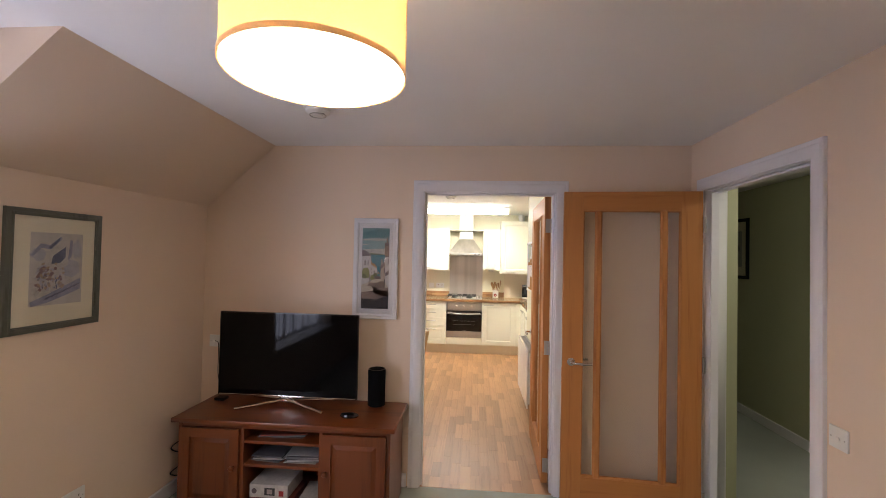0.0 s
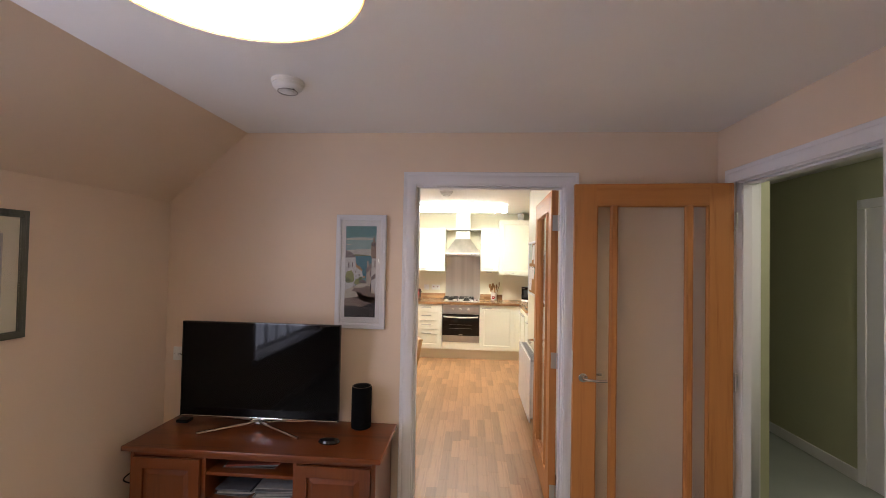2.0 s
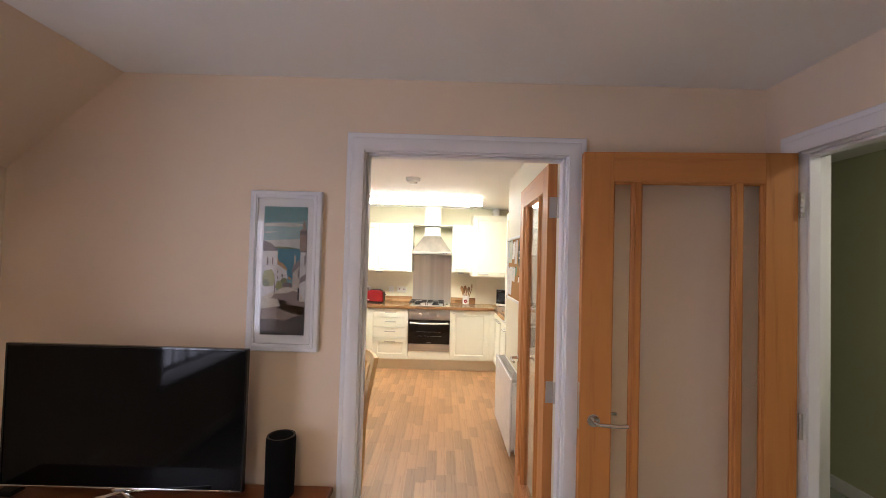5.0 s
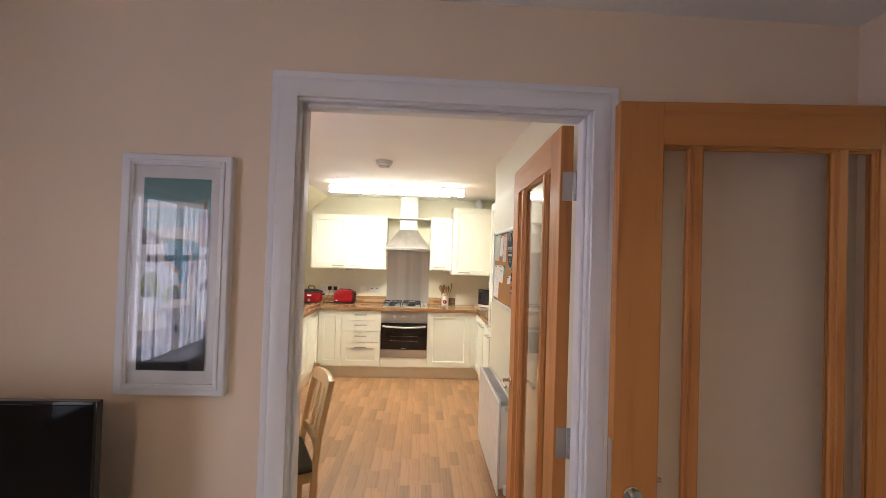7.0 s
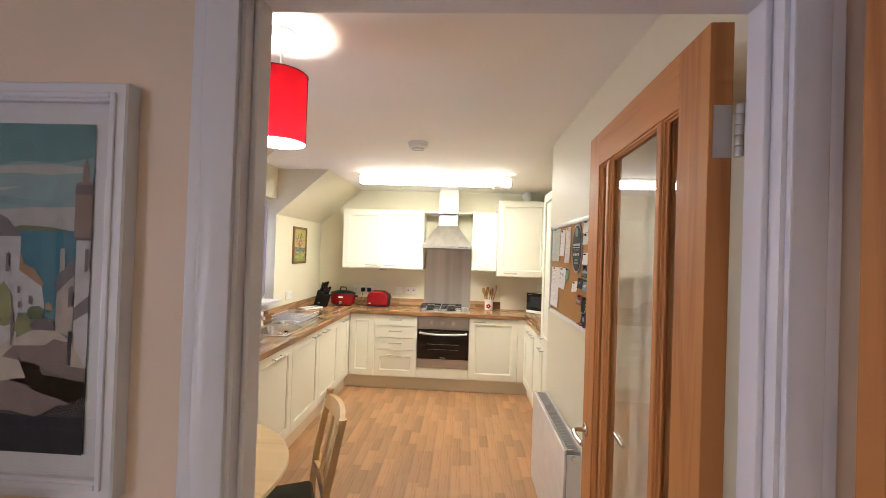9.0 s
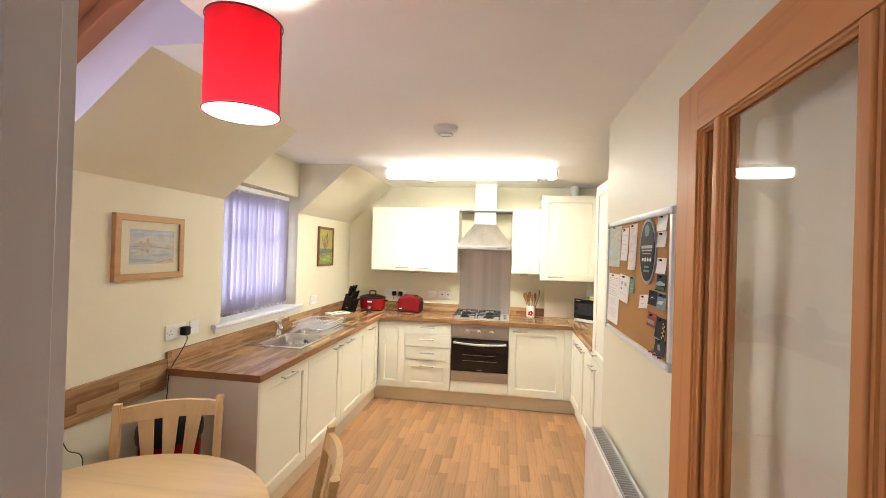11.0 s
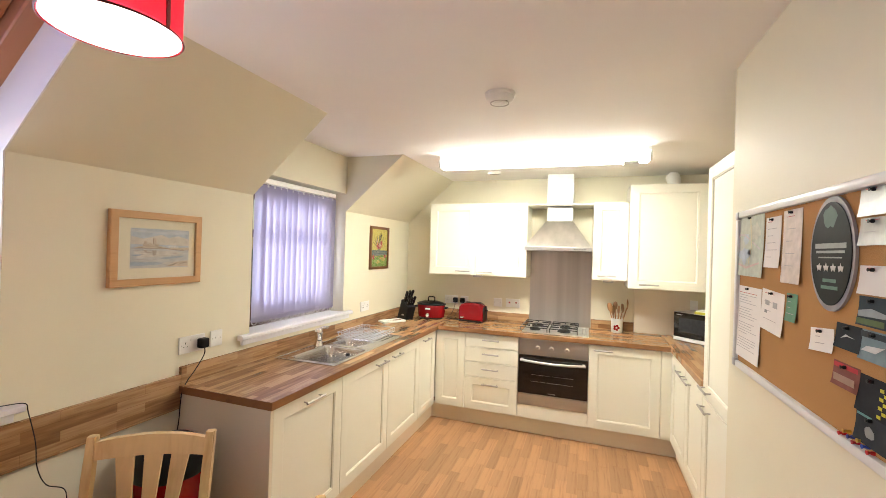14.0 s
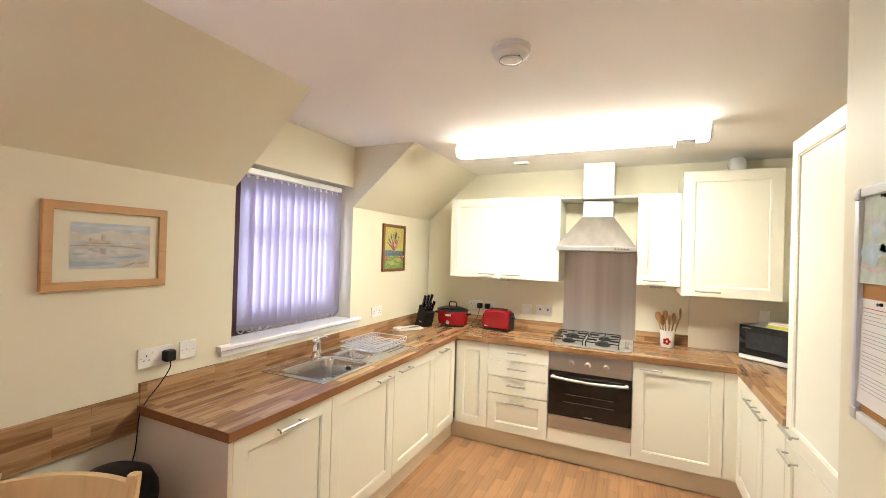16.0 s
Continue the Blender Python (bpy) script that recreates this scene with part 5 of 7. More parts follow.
leafy = [[(0.48, 0.42), (0.48 + 0.42 * math.cos(a) - 0.02 * math.sin(a), 0.56 + 0.30 * math.sin(a)), (0.48 + 0.46 * math.cos(a) * r, 0.56 + 0.34 * math.sin(a) * r), (0.52, 0.46)]
         for a, r in ((0.35, 0.9), (0.8, 1.0), (1.2, 0.85), (1.55, 0.8), (1.95, 0.95), (2.35, 0.9), (2.8, 0.85))]
flower = [((0.56, 0.48, 0.13), []), ((0.10, 0.15, 0.19), [[(0, 0.28), (1, 0.30), (1, 0.43), (0, 0.44)]]), ((0.17, 0.30, 0.07), [[(0, 0), (1, 0), (1, 0.24), (0.6, 0.31), (0.3, 0.26), (0, 0.32)]]),
          ((0.07, 0.12, 0.06), leafy), ((0.03, 0.03, 0.03), [[(0.5, 0.72), (0.56, 0.92), (0.64, 0.84), (0.56, 0.72)]]),
          ((0.44, 0.07, 0.10), [blob(0.46, 0.55, 0.14, 0.09, 12, 0.3, 1), blob(0.60, 0.64, 0.08, 0.06, 10, 0.3, 2), blob(0.14, 0.25, 0.07, 0.06, 10, 0.3, 3), blob(0.86, 0.27, 0.07, 0.06, 10, 0.3, 9)]),
          ((0.52, 0.40, 0.12), [blob(0.75, 0.20, 0.13, 0.06, 12, 0.2, 4), blob(0.4, 0.12, 0.14, 0.05, 12, 0.2, 5)]), ((0.62, 0.46, 0.44), [blob(0.52, 0.58, 0.05, 0.05, 10, 0.3, 6), blob(0.34, 0.68, 0.06, 0.05, 10, 0.3, 7)]),
          ((0.05, 0.06, 0.05), [[(0.5, 0.45), (0.5 + 0.40 * math.cos(a), 0.55 + 0.30 * math.sin(a)), (0.53 + 0.38 * math.cos(a), 0.55 + 0.30 * math.sin(a))] for a in (0.55, 1.0, 1.4, 1.75, 2.15, 2.6)]),
          ((0.55, 0.25, 0.08), [blob(0.36, 0.60, 0.05, 0.04, 9, 0.3, 21), blob(0.66, 0.56, 0.05, 0.04, 9, 0.3, 22), blob(0.56, 0.22, 0.06, 0.03, 9, 0.3, 23)]),
          ((0.30, 0.42, 0.12), [blob(0.25, 0.14, 0.16, 0.03, 12, 0.2, 8), blob(0.7, 0.10, 0.16, 0.03, 12, 0.2, 10)])]
picture("picture", pose(LWK, 6.70, 1.432, 0, 0, 90), 0.375, 0.415, 0.026, 0.02, BROWNFRAME, MOUNT, (0.026, 0.349, 0.026, 0.389), flower, "bright flower painting in a brown wooden frame", False)
picture("picture", pose(3.03, 5.16, 1.444, 0, 0, -90), 0.49, 0.655, 0.035, 0.02, BLACK, MOUNT, (0.11, 0.38, 0.13, 0.52), [((0.45, 0.44, 0.40), []), ((0.2, 0.22, 0.2), [blob(0.5, 0.5, 0.3, 0.2, 14, 0.3, 2)])], "landscape print in a thin black frame on the hall wall", False)


# ---------- sockets and switches ----------
def plate(m, w, h, label, holes=(), rockers=(), plugs=(), category="socket", reds=False):
    """A white wall plate; local x along the wall, z up, facing -y, centred."""
    root = thing("wall_socket" if category == "socket" else "wall_switch", m, label, category, "wall plates")
    part("plate", box(-w / 2, w / 2, -0.009, -0.0005, -h / 2, h / 2, 0.003), WHITE, root)
    for x in holes:
        part("pin_hole", boxes((x - 0.002, x + 0.002, -0.0095, -0.0088, 0.004, 0.014), (x - 0.014, x - 0.007, -0.0095, -0.0088, -0.012, -0.008), (x + 0.007, x + 0.014, -0.0095, -0.0088, -0.012, -0.008)), BLACK, root)
    for x, z in rockers:
        hh = 0.016 if reds else 0.006
        k = part("rocker", box(x - 0.010, x + 0.010, -0.0125, -0.0088, z - hh, z + hh, 0.0015), WHITE, root)
        if reds:
            part("red_mark", box(x - 0.008, x + 0.008, -0.0131, -0.0126, z - 0.002, z + 0.014), RED, k)
    for sx in (-1, 1):
        part("screw", moved(cyl(0.003, 0, 0.001, 10), pose(sx * (w / 2 - 0.012), -0.009, 0, 90)), SATIN, root)
    return root


def plug(m, label, points):
    """A black plug top with its flex running along points (local to the plug)."""
    p = thing("power_plug", m, label, "plug", "plugged-in leads")
    part("body", moved(box(-0.024, 0.024, -0.042, 0.0, -0.028, 0.024, 0.009, 3), pose(0, 0, 0)), BLACK, p)
    part("flex", tube(points, 0.0026, 8), BLACK, p)
    return p


def smooth_path(pts, n=6):
    """Points of a Catmull-Rom curve through pts."""
    v = [Vector(p) for p in pts]
    v = [v[0] * 2 - v[1], *v, v[-1] * 2 - v[-2]]
    out = []
    for a, b, c, d in zip(v, v[1:], v[2:], v[3:]):
        for i in range(n):
            t = i / n
            out.append(0.5 * (2 * b + (c - a) * t + (2 * a - 5 * b + 4 * c - d) * t * t + (3 * b - a - 3 * c + d) * t ** 3))
    return [tuple(p) for p in (*out, v[-2])]


plate(pose(LWK, 4.866, 1.105, 0, 0, 90), 0.150, 0.088, "white double socket above the worktop", (-0.04, 0.04), ((-0.006, 0.022), (0.05, 0.022)))
plug(pose(LWK + 0.0095, 4.912, 1.105, 0, 0, 90), "black plug with its lead hanging to the floor",
     smooth_path([(0, -0.03, -0.02), (-0.004, -0.035, -0.06), (-0.05, -0.03, -0.13), (-0.095, -0.028, -0.18), (-0.125, -0.03, -0.24), (-0.14, -0.03, -0.40), (-0.19, -0.035, -0.52), (-0.2, -0.035, -0.70), (-0.21, -0.04, -1.085)]))
plate(pose(LWK, 5.015, 1.107, 0, 0, 90), 0.078, 0.088, "white fused switch plate above the worktop", (), ((0.0, 0.004),), category="switch")
plate(pose(LWK, 6.645, 1.095, 0, 0, 90), 0.15, 0.088, "white double socket beside the sink window", (-0.04, 0.04), ((-0.006, 0.022), (0.006, 0.022)))
plate(pose(-0.672, KB, 1.10), 0.088, 0.088, "white single switch plate on the kitchen wall", (), ((0.0, 0.0),), category="switch")
plate(pose(-0.512, KB, 1.103), 0.148, 0.088, "white double switch plate with red rockers", (), ((-0.035, 0.0), (0.035, 0.0)), category="switch", reds=True)
plate(pose(-1.19, KB, 1.10), 0.15, 0.088, "white double socket behind the slow cooker", (-0.04, 0.04))
for k, x in enumerate((-1.135, -1.055)):
    plug(pose(x, KB - 0.0095, 1.10), "black plug with its lead lying on the worktop",
         smooth_path([(0, -0.03, -0.02), (0.0, -0.05, -0.07), (-0.02 - 0.03 * k, -0.08, -0.14), (-0.06, -0.12, -0.184), (-0.01, -0.17, -0.1855), (0.06 * k + 0.02, -0.16, -0.1855), (0.10, -0.10 - 0.05 * k, -0.1855)]))
plate(pose(-1.04, KB, 1.10), 0.088, 0.088, "white single socket above the worktop")
plate(pose(RW, 1.782, 0.928, 0, 0, -90), 0.086, 0.086, "white square switch plate beside the hall doorway", (), ((0.0, 0.0),), category="switch")
plate(pose(LW, 1.95, 0.36, 0, 0, 90), 0.148, 0.086, "white double socket low on the wall", (-0.04, 0.04))
plate(pose(-1.76, TVW, 0.965), 0.086, 0.086, "white aerial plate behind the television", (), (), category="socket")
al = thing("aerial_lead", pose(-1.76, TVW, 0.965), "thin dark aerial lead looping behind the television", "cable")
part("flex", tube(smooth_path([(0, -0.009, 0), (0.03, -0.04, 0.005), (0.06, -0.06, -0.01), (0.055, -0.05, -0.1), (0.06, -0.05, -0.25), (0.10, -0.05, -0.36)]), 0.0025, 8), BLACK, al)
part("connector", tube([(0, -0.008, 0), (0.005, -0.04, 0.002)], 0.007, 10), WHITE, al)
lc = thing("trailing_cable", pose(-1.74, 2.60, 0), "black leads looping behind the sideboard to the floor", "cable")
for k in range(2):
    part("flex", tube(smooth_path([(0.05, 0.2, 0.42 - 0.16 * k), (0.0, 0.0, 0.40 - 0.16 * k), (-0.05, -0.05, 0.35 - 0.16 * k), (0.0, 0.02, 0.29 - 0.14 * k), (0.04, 0.1, 0.24 - 0.12 * k), (0.0, 0.12, 0.005)]), 0.004, 8), BLACK, lc)

# ---------- things on the sideboard shelves ----------
def paper_stack(x, y, z, w, d, n, cols, label, turn=0):
    s = thing("magazine_stack", pose(x, y, z, 0, 0, turn), label, "magazines", "reading matter in the sideboard")
    zz = 0.0
    for k in range(n):
        t = 0.004 + 0.003 * ((k * 7) % 3)
        part("magazine", moved(box(-w / 2, w / 2, -d / 2, d / 2, zz + 0.0003, zz + t, 0.001), pose(0.004 * ((k * 5) % 4), 0.003 * ((k * 3) % 5), 0, 0, 0, (k * 37) % 11 - 5)), ink(cols[k % len(cols)], 0.4), s)
        zz += t


paper_stack(-1.06, 2.62, 0.475, 0.28, 0.22, 3, [(0.10, 0.09, 0.09), (0.22, 0.28, 0.30), (0.22, 0.05, 0.03)], "few magazines lying on the upper shelf", 8)
paper_stack(-1.13, 2.60, 0.335, 0.19, 0.22, 5, [(0.14, 0.14, 0.15), (0.06, 0.06, 0.08), (0.30, 0.29, 0.28), (0.04, 0.05, 0.07), (0.10, 0.10, 0.12)], "uneven magazine stack on the middle shelf")
paper_stack(-0.92, 2.60, 0.335, 0.20, 0.22, 7, [(0.36, 0.35, 0.34), (0.12, 0.12, 0.13), (0.33, 0.33, 0.33), (0.20, 0.20, 0.21)], "pale magazine stack on the middle shelf", 6)
paper_stack(-0.86, 2.60, 0.078, 0.14, 0.22, 6, [(0.3, 0.3, 0.34), (0.5, 0.45, 0.4)], "magazine stack beside the game box")
gb = thing("game_box", pose(-1.08, 2.60, 0.0), "white printed game box on the bottom shelf", "box")
part("lower_box", box(-0.14, 0.13, -0.12, 0.1, 0.0785, 0.125, 0.002), ink((0.16, 0.05, 0.045)), gb)
part("upper_box", box(-0.14, 0.10, -0.125, 0.1, 0.126, 0.205, 0.002), ink((0.50, 0.47, 0.44)), gb)
part("print_bar", boxes((-0.045, 0.02, -0.1262, -0.1254, 0.142, 0.186)), ink((0.06, 0.06, 0.06)), gb)
part("print_bar", boxes((-0.030, 0.005, -0.1268, -0.1263, 0.150, 0.178)), ink((0.33, 0.28, 0.26)), gb)
part("print_bar", boxes((0.045, 0.075, -0.1262, -0.1254, 0.140, 0.172)), ink((0.30, 0.03, 0.03)), gb)
part("print_badge", moved(cyl(0.016, 0, 0.0006, 20), pose(-0.11, -0.1254, 0.164, 90)), ink((0.15, 0.12, 0.12)), gb)
bn = thing("sideboard_trinket", pose(-1.60, 2.76, ZS), "small dark receiver box behind the television", "set-top box")
part("case", box(-0.03, 0.04, -0.03, 0.03, 0.001, 0.02, 0.004), BLACK, bn)

# hall door casing seen through the doorway
hd = setting_root("door_frame_3", pose(3.03, 3.70, 0, 0, 0, -90), "white gloss hall door frame", "door frame")
part("architrave", boxes((0.0, 0.07, -0.018, -0.001, 0, 2.04), (0.83, 0.90, -0.018, -0.001, 0, 2.04), (0.0, 0.90, -0.018, -0.001, 2.041, 2.11), bevel=0.004), GLOSS, hd)
part("door_leaf", box(0.071, 0.829, -0.010, -0.001, 0.005, 2.04, 0.002), GLOSS, hd)

# ---------- sink ----------
sink = thing("sink", pose(0, 0, WT1), "stainless steel one-and-a-half bowl sink with drainer", "sink")


def bowl(x0, x1, y0, y1, depth, r):
    """An open pan with rounded corners, rim at z 0.004."""
    def loop(inset, z, rad):
        pts = []
        xa, xb, ya, yb = x0 + inset, x1 - inset, y0 + inset, y1 - inset
        for cx, cy, a0 in ((xb - rad, yb - rad, 0), (xa + rad, yb - rad, 90), (xa + rad, ya + rad, 180), (xb - rad, ya + rad, 270)):
            for k in range(6):
                a = radians(a0 + 18 * k)
                pts.append((cx + rad * math.cos(a), cy + rad * math.sin(a), z))
        return pts
    bm = bmesh.new()
    loops = [[bm.verts.new(p) for p in loop(i, z, q)] for i, z, q in ((-0.012, 0.004, r + 0.012), (0.0, 0.002, r), (0.006, -0.012, r), (0.014, -depth * 0.85, r), (0.035, -depth, r * 0.8))]
    for a, b in zip(loops, loops[1:]):
        for i in range(len(a)):
            j = (i + 1) % len(a)
            bm.faces.new((a[j], a[i], b[i], b[j]))
    bm.faces.new(loops[-1])
    bmesh.ops.recalc_face_normals(bm, faces=bm.faces)
    return bm


B1, B2 = (-1.57, -1.24, 5.45, 5.865), (-1.57, -1.33, 5.895, 6.115)
rim = boxes((SX0, B1[0] - 0.010, SNY0, SNY1, 0.0005, 0.004), (B1[1] + 0.010, SX1, SNY0, SNY1, 0.0005, 0.004), (B1[0] - 0.010, B1[1] + 0.010, SNY0, B1[2] - 0.010, 0.0005, 0.004),
            (B1[0] - 0.010, B1[1] + 0.010, B1[3] + 0.010, B2[2] - 0.010, 0.0005, 0.004), (B2[1] + 0.010, B1[1] + 0.010, B2[2] - 0.010, B2[3] + 0.010, 0.0005, 0.004),
            (B1[0] - 0.010, B1[1] + 0.010, B2[3] + 0.010, SNY1, 0.0005, 0.004))
part("rim", rim, SINKSTEEL, sink, smooth=None)
part("bowl", bowl(*B1, 0.15, 0.05), SINKSTEEL, sink)
part("half_bowl", bowl(*B2, 0.11, 0.04), SINKSTEEL, sink)
for i in range(7):
    part("drainer_rib", box(-1.54 + i * 0.042, -1.53 + i * 0.042, 6.145, 6.35, 0.0041, 0.0075, 0.0015), SINKSTEEL, sink)
part("edge_bead", boxes((SX0, SX0 + 0.006, SNY0, SNY1, 0.0041, 0.007), (SX1 - 0.006, SX1, SNY0, SNY1, 0.0041, 0.007), (SX0 + 0.006, SX1 - 0.006, SNY0, SNY0 + 0.006, 0.0041, 0.007), (SX0 + 0.006, SX1 - 0.006, SNY1 - 0.006, SNY1, 0.0041, 0.007), bevel=0.001), SINKSTEEL, sink)
part("overflow", moved(cyl(0.011, 0, 0.003, 20), pose(-1.40, 5.846, -0.05, 90)), BLACK, sink)
part("waste", moved(cyl(0.035, -0.1495, -0.147, 24), pose(-1.405, 5.68, 0)), CHROME, sink)
tap = thing("mixer_tap", pose(-1.613, 5.80, WT1 + 0.0045, 0, 0, -52), "chrome single-lever mixer tap", "tap")
part("body", lathe([(0.033, 0.0), (0.032, 0.008), (0.027, 0.016), (0.026, 0.085), (0.0275, 0.088), (0.0275, 0.112), (0.022, 0.122), (0, 0.126)], 28), CHROME, tap)
part("spout", tube(smooth_path([(0.0, 0, 0.055), (0.05, 0, 0.080), (0.10, 0.0, 0.088), (0.135, 0.0, 0.084), (0.148, 0.0, 0.066)]), 0.0125, 14), CHROME, tap)
part("lever", tube(smooth_path([(0, 0, 0.112), (0.008, 0.022, 0.126), (0.016, 0.052, 0.134), (0.020, 0.066, 0.134)]), 0.0095, 12), CHROME, tap)

rack = thing("dish_rack", pose(-1.49, 6.28, WT1 + 0.0085), "white coated wire dish rack on the drainer", "dish rack")
WIRE = plastic("white_coated_wire", (0.58, 0.60, 0.66), 0.3)
RX, RY = 0.155, 0.20
part("frame", joined(*[tube([(-RX, -RY, z), (RX, -RY, z), (RX, RY, z), (-RX, RY, z), (-RX, -RY, z)], 0.0024, 6) for z in (0.006, 0.04)]), WIRE, rack)
part("base_wires", joined(*[tube([(-RX + i * 0.031, -RY, 0.006), (-RX + i * 0.031, RY, 0.006)], 0.0018, 5) for i in range(1, 10)], *[tube([(-RX, -RY + i * 0.05, 0.006), (RX, -RY + i * 0.05, 0.006)], 0.0018, 5) for i in range(1, 8)]), WIRE, rack)
for i in range(13):
    y = -RY + 0.02 + i * 0.03
    part("plate_loop", tube([(-0.11, y, 0.006), (-0.11, y, 0.042), (-0.10, y, 0.050), (-0.085, y, 0.050), (-0.075, y, 0.042), (-0.075, y, 0.006)], 0.0017, 6), WIRE, rack)
for sx in (-1, 1):
    part("side_loop", joined(*[tube([(sx * RX, -RY + 0.03 + i * 0.04, 0.006), (sx * (RX + 0.006), -RY + 0.03 + i * 0.04, 0.04)], 0.0018, 5) for i in range(10)]), WIRE, rack)

# ---------- things on the worktop ----------
tray = thing("spoon_tray", pose(-1.60, 6.97, WT1 + 0.001, 0, 0, 58), "shallow white tray holding small cutlery", "tray")
part("tray", joined(box(-0.12, 0.12, -0.06, 0.06, 0.0, 0.006, 0.002), boxes((-0.125, -0.119, -0.062, 0.062, 0, 0.018), (0.119, 0.125, -0.062, 0.062, 0, 0.018), (-0.119, 0.119, -0.062, -0.056, 0, 0.018), (-0.119, 0.119, 0.056, 0.062, 0, 0.018), bevel=0.002)), WHITE, tray)
for k, (a, b) in enumerate(((-0.07, 0.0), (0.02, 0.015), (-0.02, -0.02))):
    part("utensil", tube([(a, b, 0.012), (a + 0.09, b + 0.012 * (k - 1), 0.012)], 0.004, 8), BROWNFRAME if k == 1 else SATIN, tray)

kb = thing("knife_block", pose(-1.555, 7.19, WT1, 0, 0, 62), "black knife block full of black-handled knives", "knife block")
part("block", prism([(0.075, 0.001), (-0.055, 0.001), (-0.100, 0.135), (0.005, 0.205)], "x", -0.052, 0.052), BLACK, kb, smooth=None)
part("badge", moved(box(-0.0015, 0, -0.018, 0.018, -0.006, 0.006), pose(-0.0521, -0.02, 0.05)), SATIN, kb)
for i in range(6):
    x, q = -0.032 + 0.032 * (i % 3), i // 3
    h = part("knife_handle", moved(box(-0.009, 0.009, -0.012, 0.012, 0.0, 0.085 + 0.03 * q + 0.008 * (i % 3), 0.004), pose(x, -0.072 + 0.05 * q, 0.154 + 0.034 * q, 24 + 3 * (i % 3 - 1))), BLACKGLOSS, kb)
    for k in (0.03, 0.06):
        part("rivet", moved(cyl(0.0025, 0, 0.0006, 8), pose(x - 0.009, -0.072 + 0.05 * q - k * 0.41, 0.154 + 0.034 * q + k * 0.91, 0, -90)), SATIN, h)

sc = thing("slow_cooker", pose(-1.338, 7.37, WT1) @ Matrix.Diagonal((1.04, 1, 1.07, 1)), "red oval slow cooker with a black lid", "slow cooker")
OV = Matrix.Diagonal((1.18, 0.86, 1, 1))
part("body", moved(lathe([(0.095, 0.012), (0.115, 0.02), (0.122, 0.06), (0.124, 0.13), (0.120, 0.137), (0, 0.137)], 48), OV), RED, sc)
part("base_ring", moved(lathe([(0.10, 0.001), (0.104, 0.013), (0, 0.0135)], 40), OV), BLACK, sc)
part("pot_rim", moved(lathe([(0.125, 0.1375), (0.130, 0.145), (0.126, 0.152), (0, 0.152)], 48), OV), BLACK, sc)
part("lid", moved(lathe([(0.120, 0.1525), (0.112, 0.160), (0.06, 0.176), (0, 0.180)], 48), OV), BLACKGLOSS, sc)
part("lid_handle", tube([(-0.035, 0, 0.176), (-0.035, 0, 0.205), (-0.028, 0, 0.213), (0.028, 0, 0.213), (0.035, 0, 0.205), (0.035, 0, 0.176)], 0.006, 10), BLACK, sc)
for s in (-1, 1):
    part("side_handle", box(min(s * 0.142, s * 0.175), max(s * 0.142, s * 0.175), -0.03, 0.03, 0.105, 0.122, 0.006), BLACK, sc)
part("dial", moved(lathe([(0.019, 0), (0.018, 0.012), (0, 0.013)], 24), pose(0, -0.104, 0.045, 90)), CHROME, sc)
part("name_plate", box(-0.026, 0.026, -0.1085, -0.105, 0.098, 0.112), WHITE, sc)

to = thing("toaster", pose(-0.89, 7.40, WT1, 0, 0, -8) @ Matrix.Diagonal((0.97, 1, 1.12, 1)), "red rounded two-slice toaster", "toaster")
tp = [(-0.135, 0.016), (0.135, 0.016), (0.138, 0.09), (0.128, 0.14), (0.095, 0.165), (0.04, 0.175), (-0.06, 0.172), (-0.105, 0.160), (-0.130, 0.135), (-0.138, 0.09)]
tb = prism(tp, "y", -0.075, 0.075)
bmesh.ops.bevel(tb, geom=[e for e in tb.edges if abs(e.verts[0].co.y - e.verts[1].co.y) < 1e-6], offset=0.018, segments=3, affect="EDGES", profile=0.5)
part("shell", tb, RED, to, smooth=50)
part("base", box(-0.13, 0.13, -0.07, 0.07, 0.001, 0.0158, 0.004), BLACK, to)
part("slot", boxes((-0.085, 0.085, -0.036, -0.012, 0.1735, 0.1765), (-0.085, 0.085, 0.012, 0.036, 0.1735, 0.1765)), BLACK, to)
part("end_panel", prism([(-0.055, 0.02), (0.055, 0.02), (0.055, 0.12), (0.03, 0.15), (-0.03, 0.15), (-0.055, 0.12)], "x", 0.134, 0.141), BLACK, to)
part("lever", box(0.14, 0.168, -0.016, 0.016, 0.105, 0.117, 0.004), BLACK, to)
part("name_plate", box(-0.11, -0.075, -0.0765, -0.0752, 0.032, 0.042), WHITE, to)

pt = thing("utensil_pot", pose(0.492, 7.49, WT1), "white pot with a red motif holding wooden utensils", "utensil pot")
part("pot", lathe([(0.045, 0.001), (0.050, 0.01), (0.051, 0.125), (0.054, 0.132), (0.047, 0.132), (0.044, 0.02), (0, 0.02)], 36), WHITE, pt)
for k in range(5):
    a = radians(72 * k)
    part("petal", moved(cyl(0.0115, 0, 0.0012, 12), pose(-0.006 + 0.018 * math.cos(a), -0.0508, 0.050 + 0.018 * math.sin(a), 90)), RED, pt)
SPOON = timber("turned_spoon_wood", (0.16, 0.07, 0.025), (0.33, 0.17, 0.065), 2, 0.6, 0.35, 12)
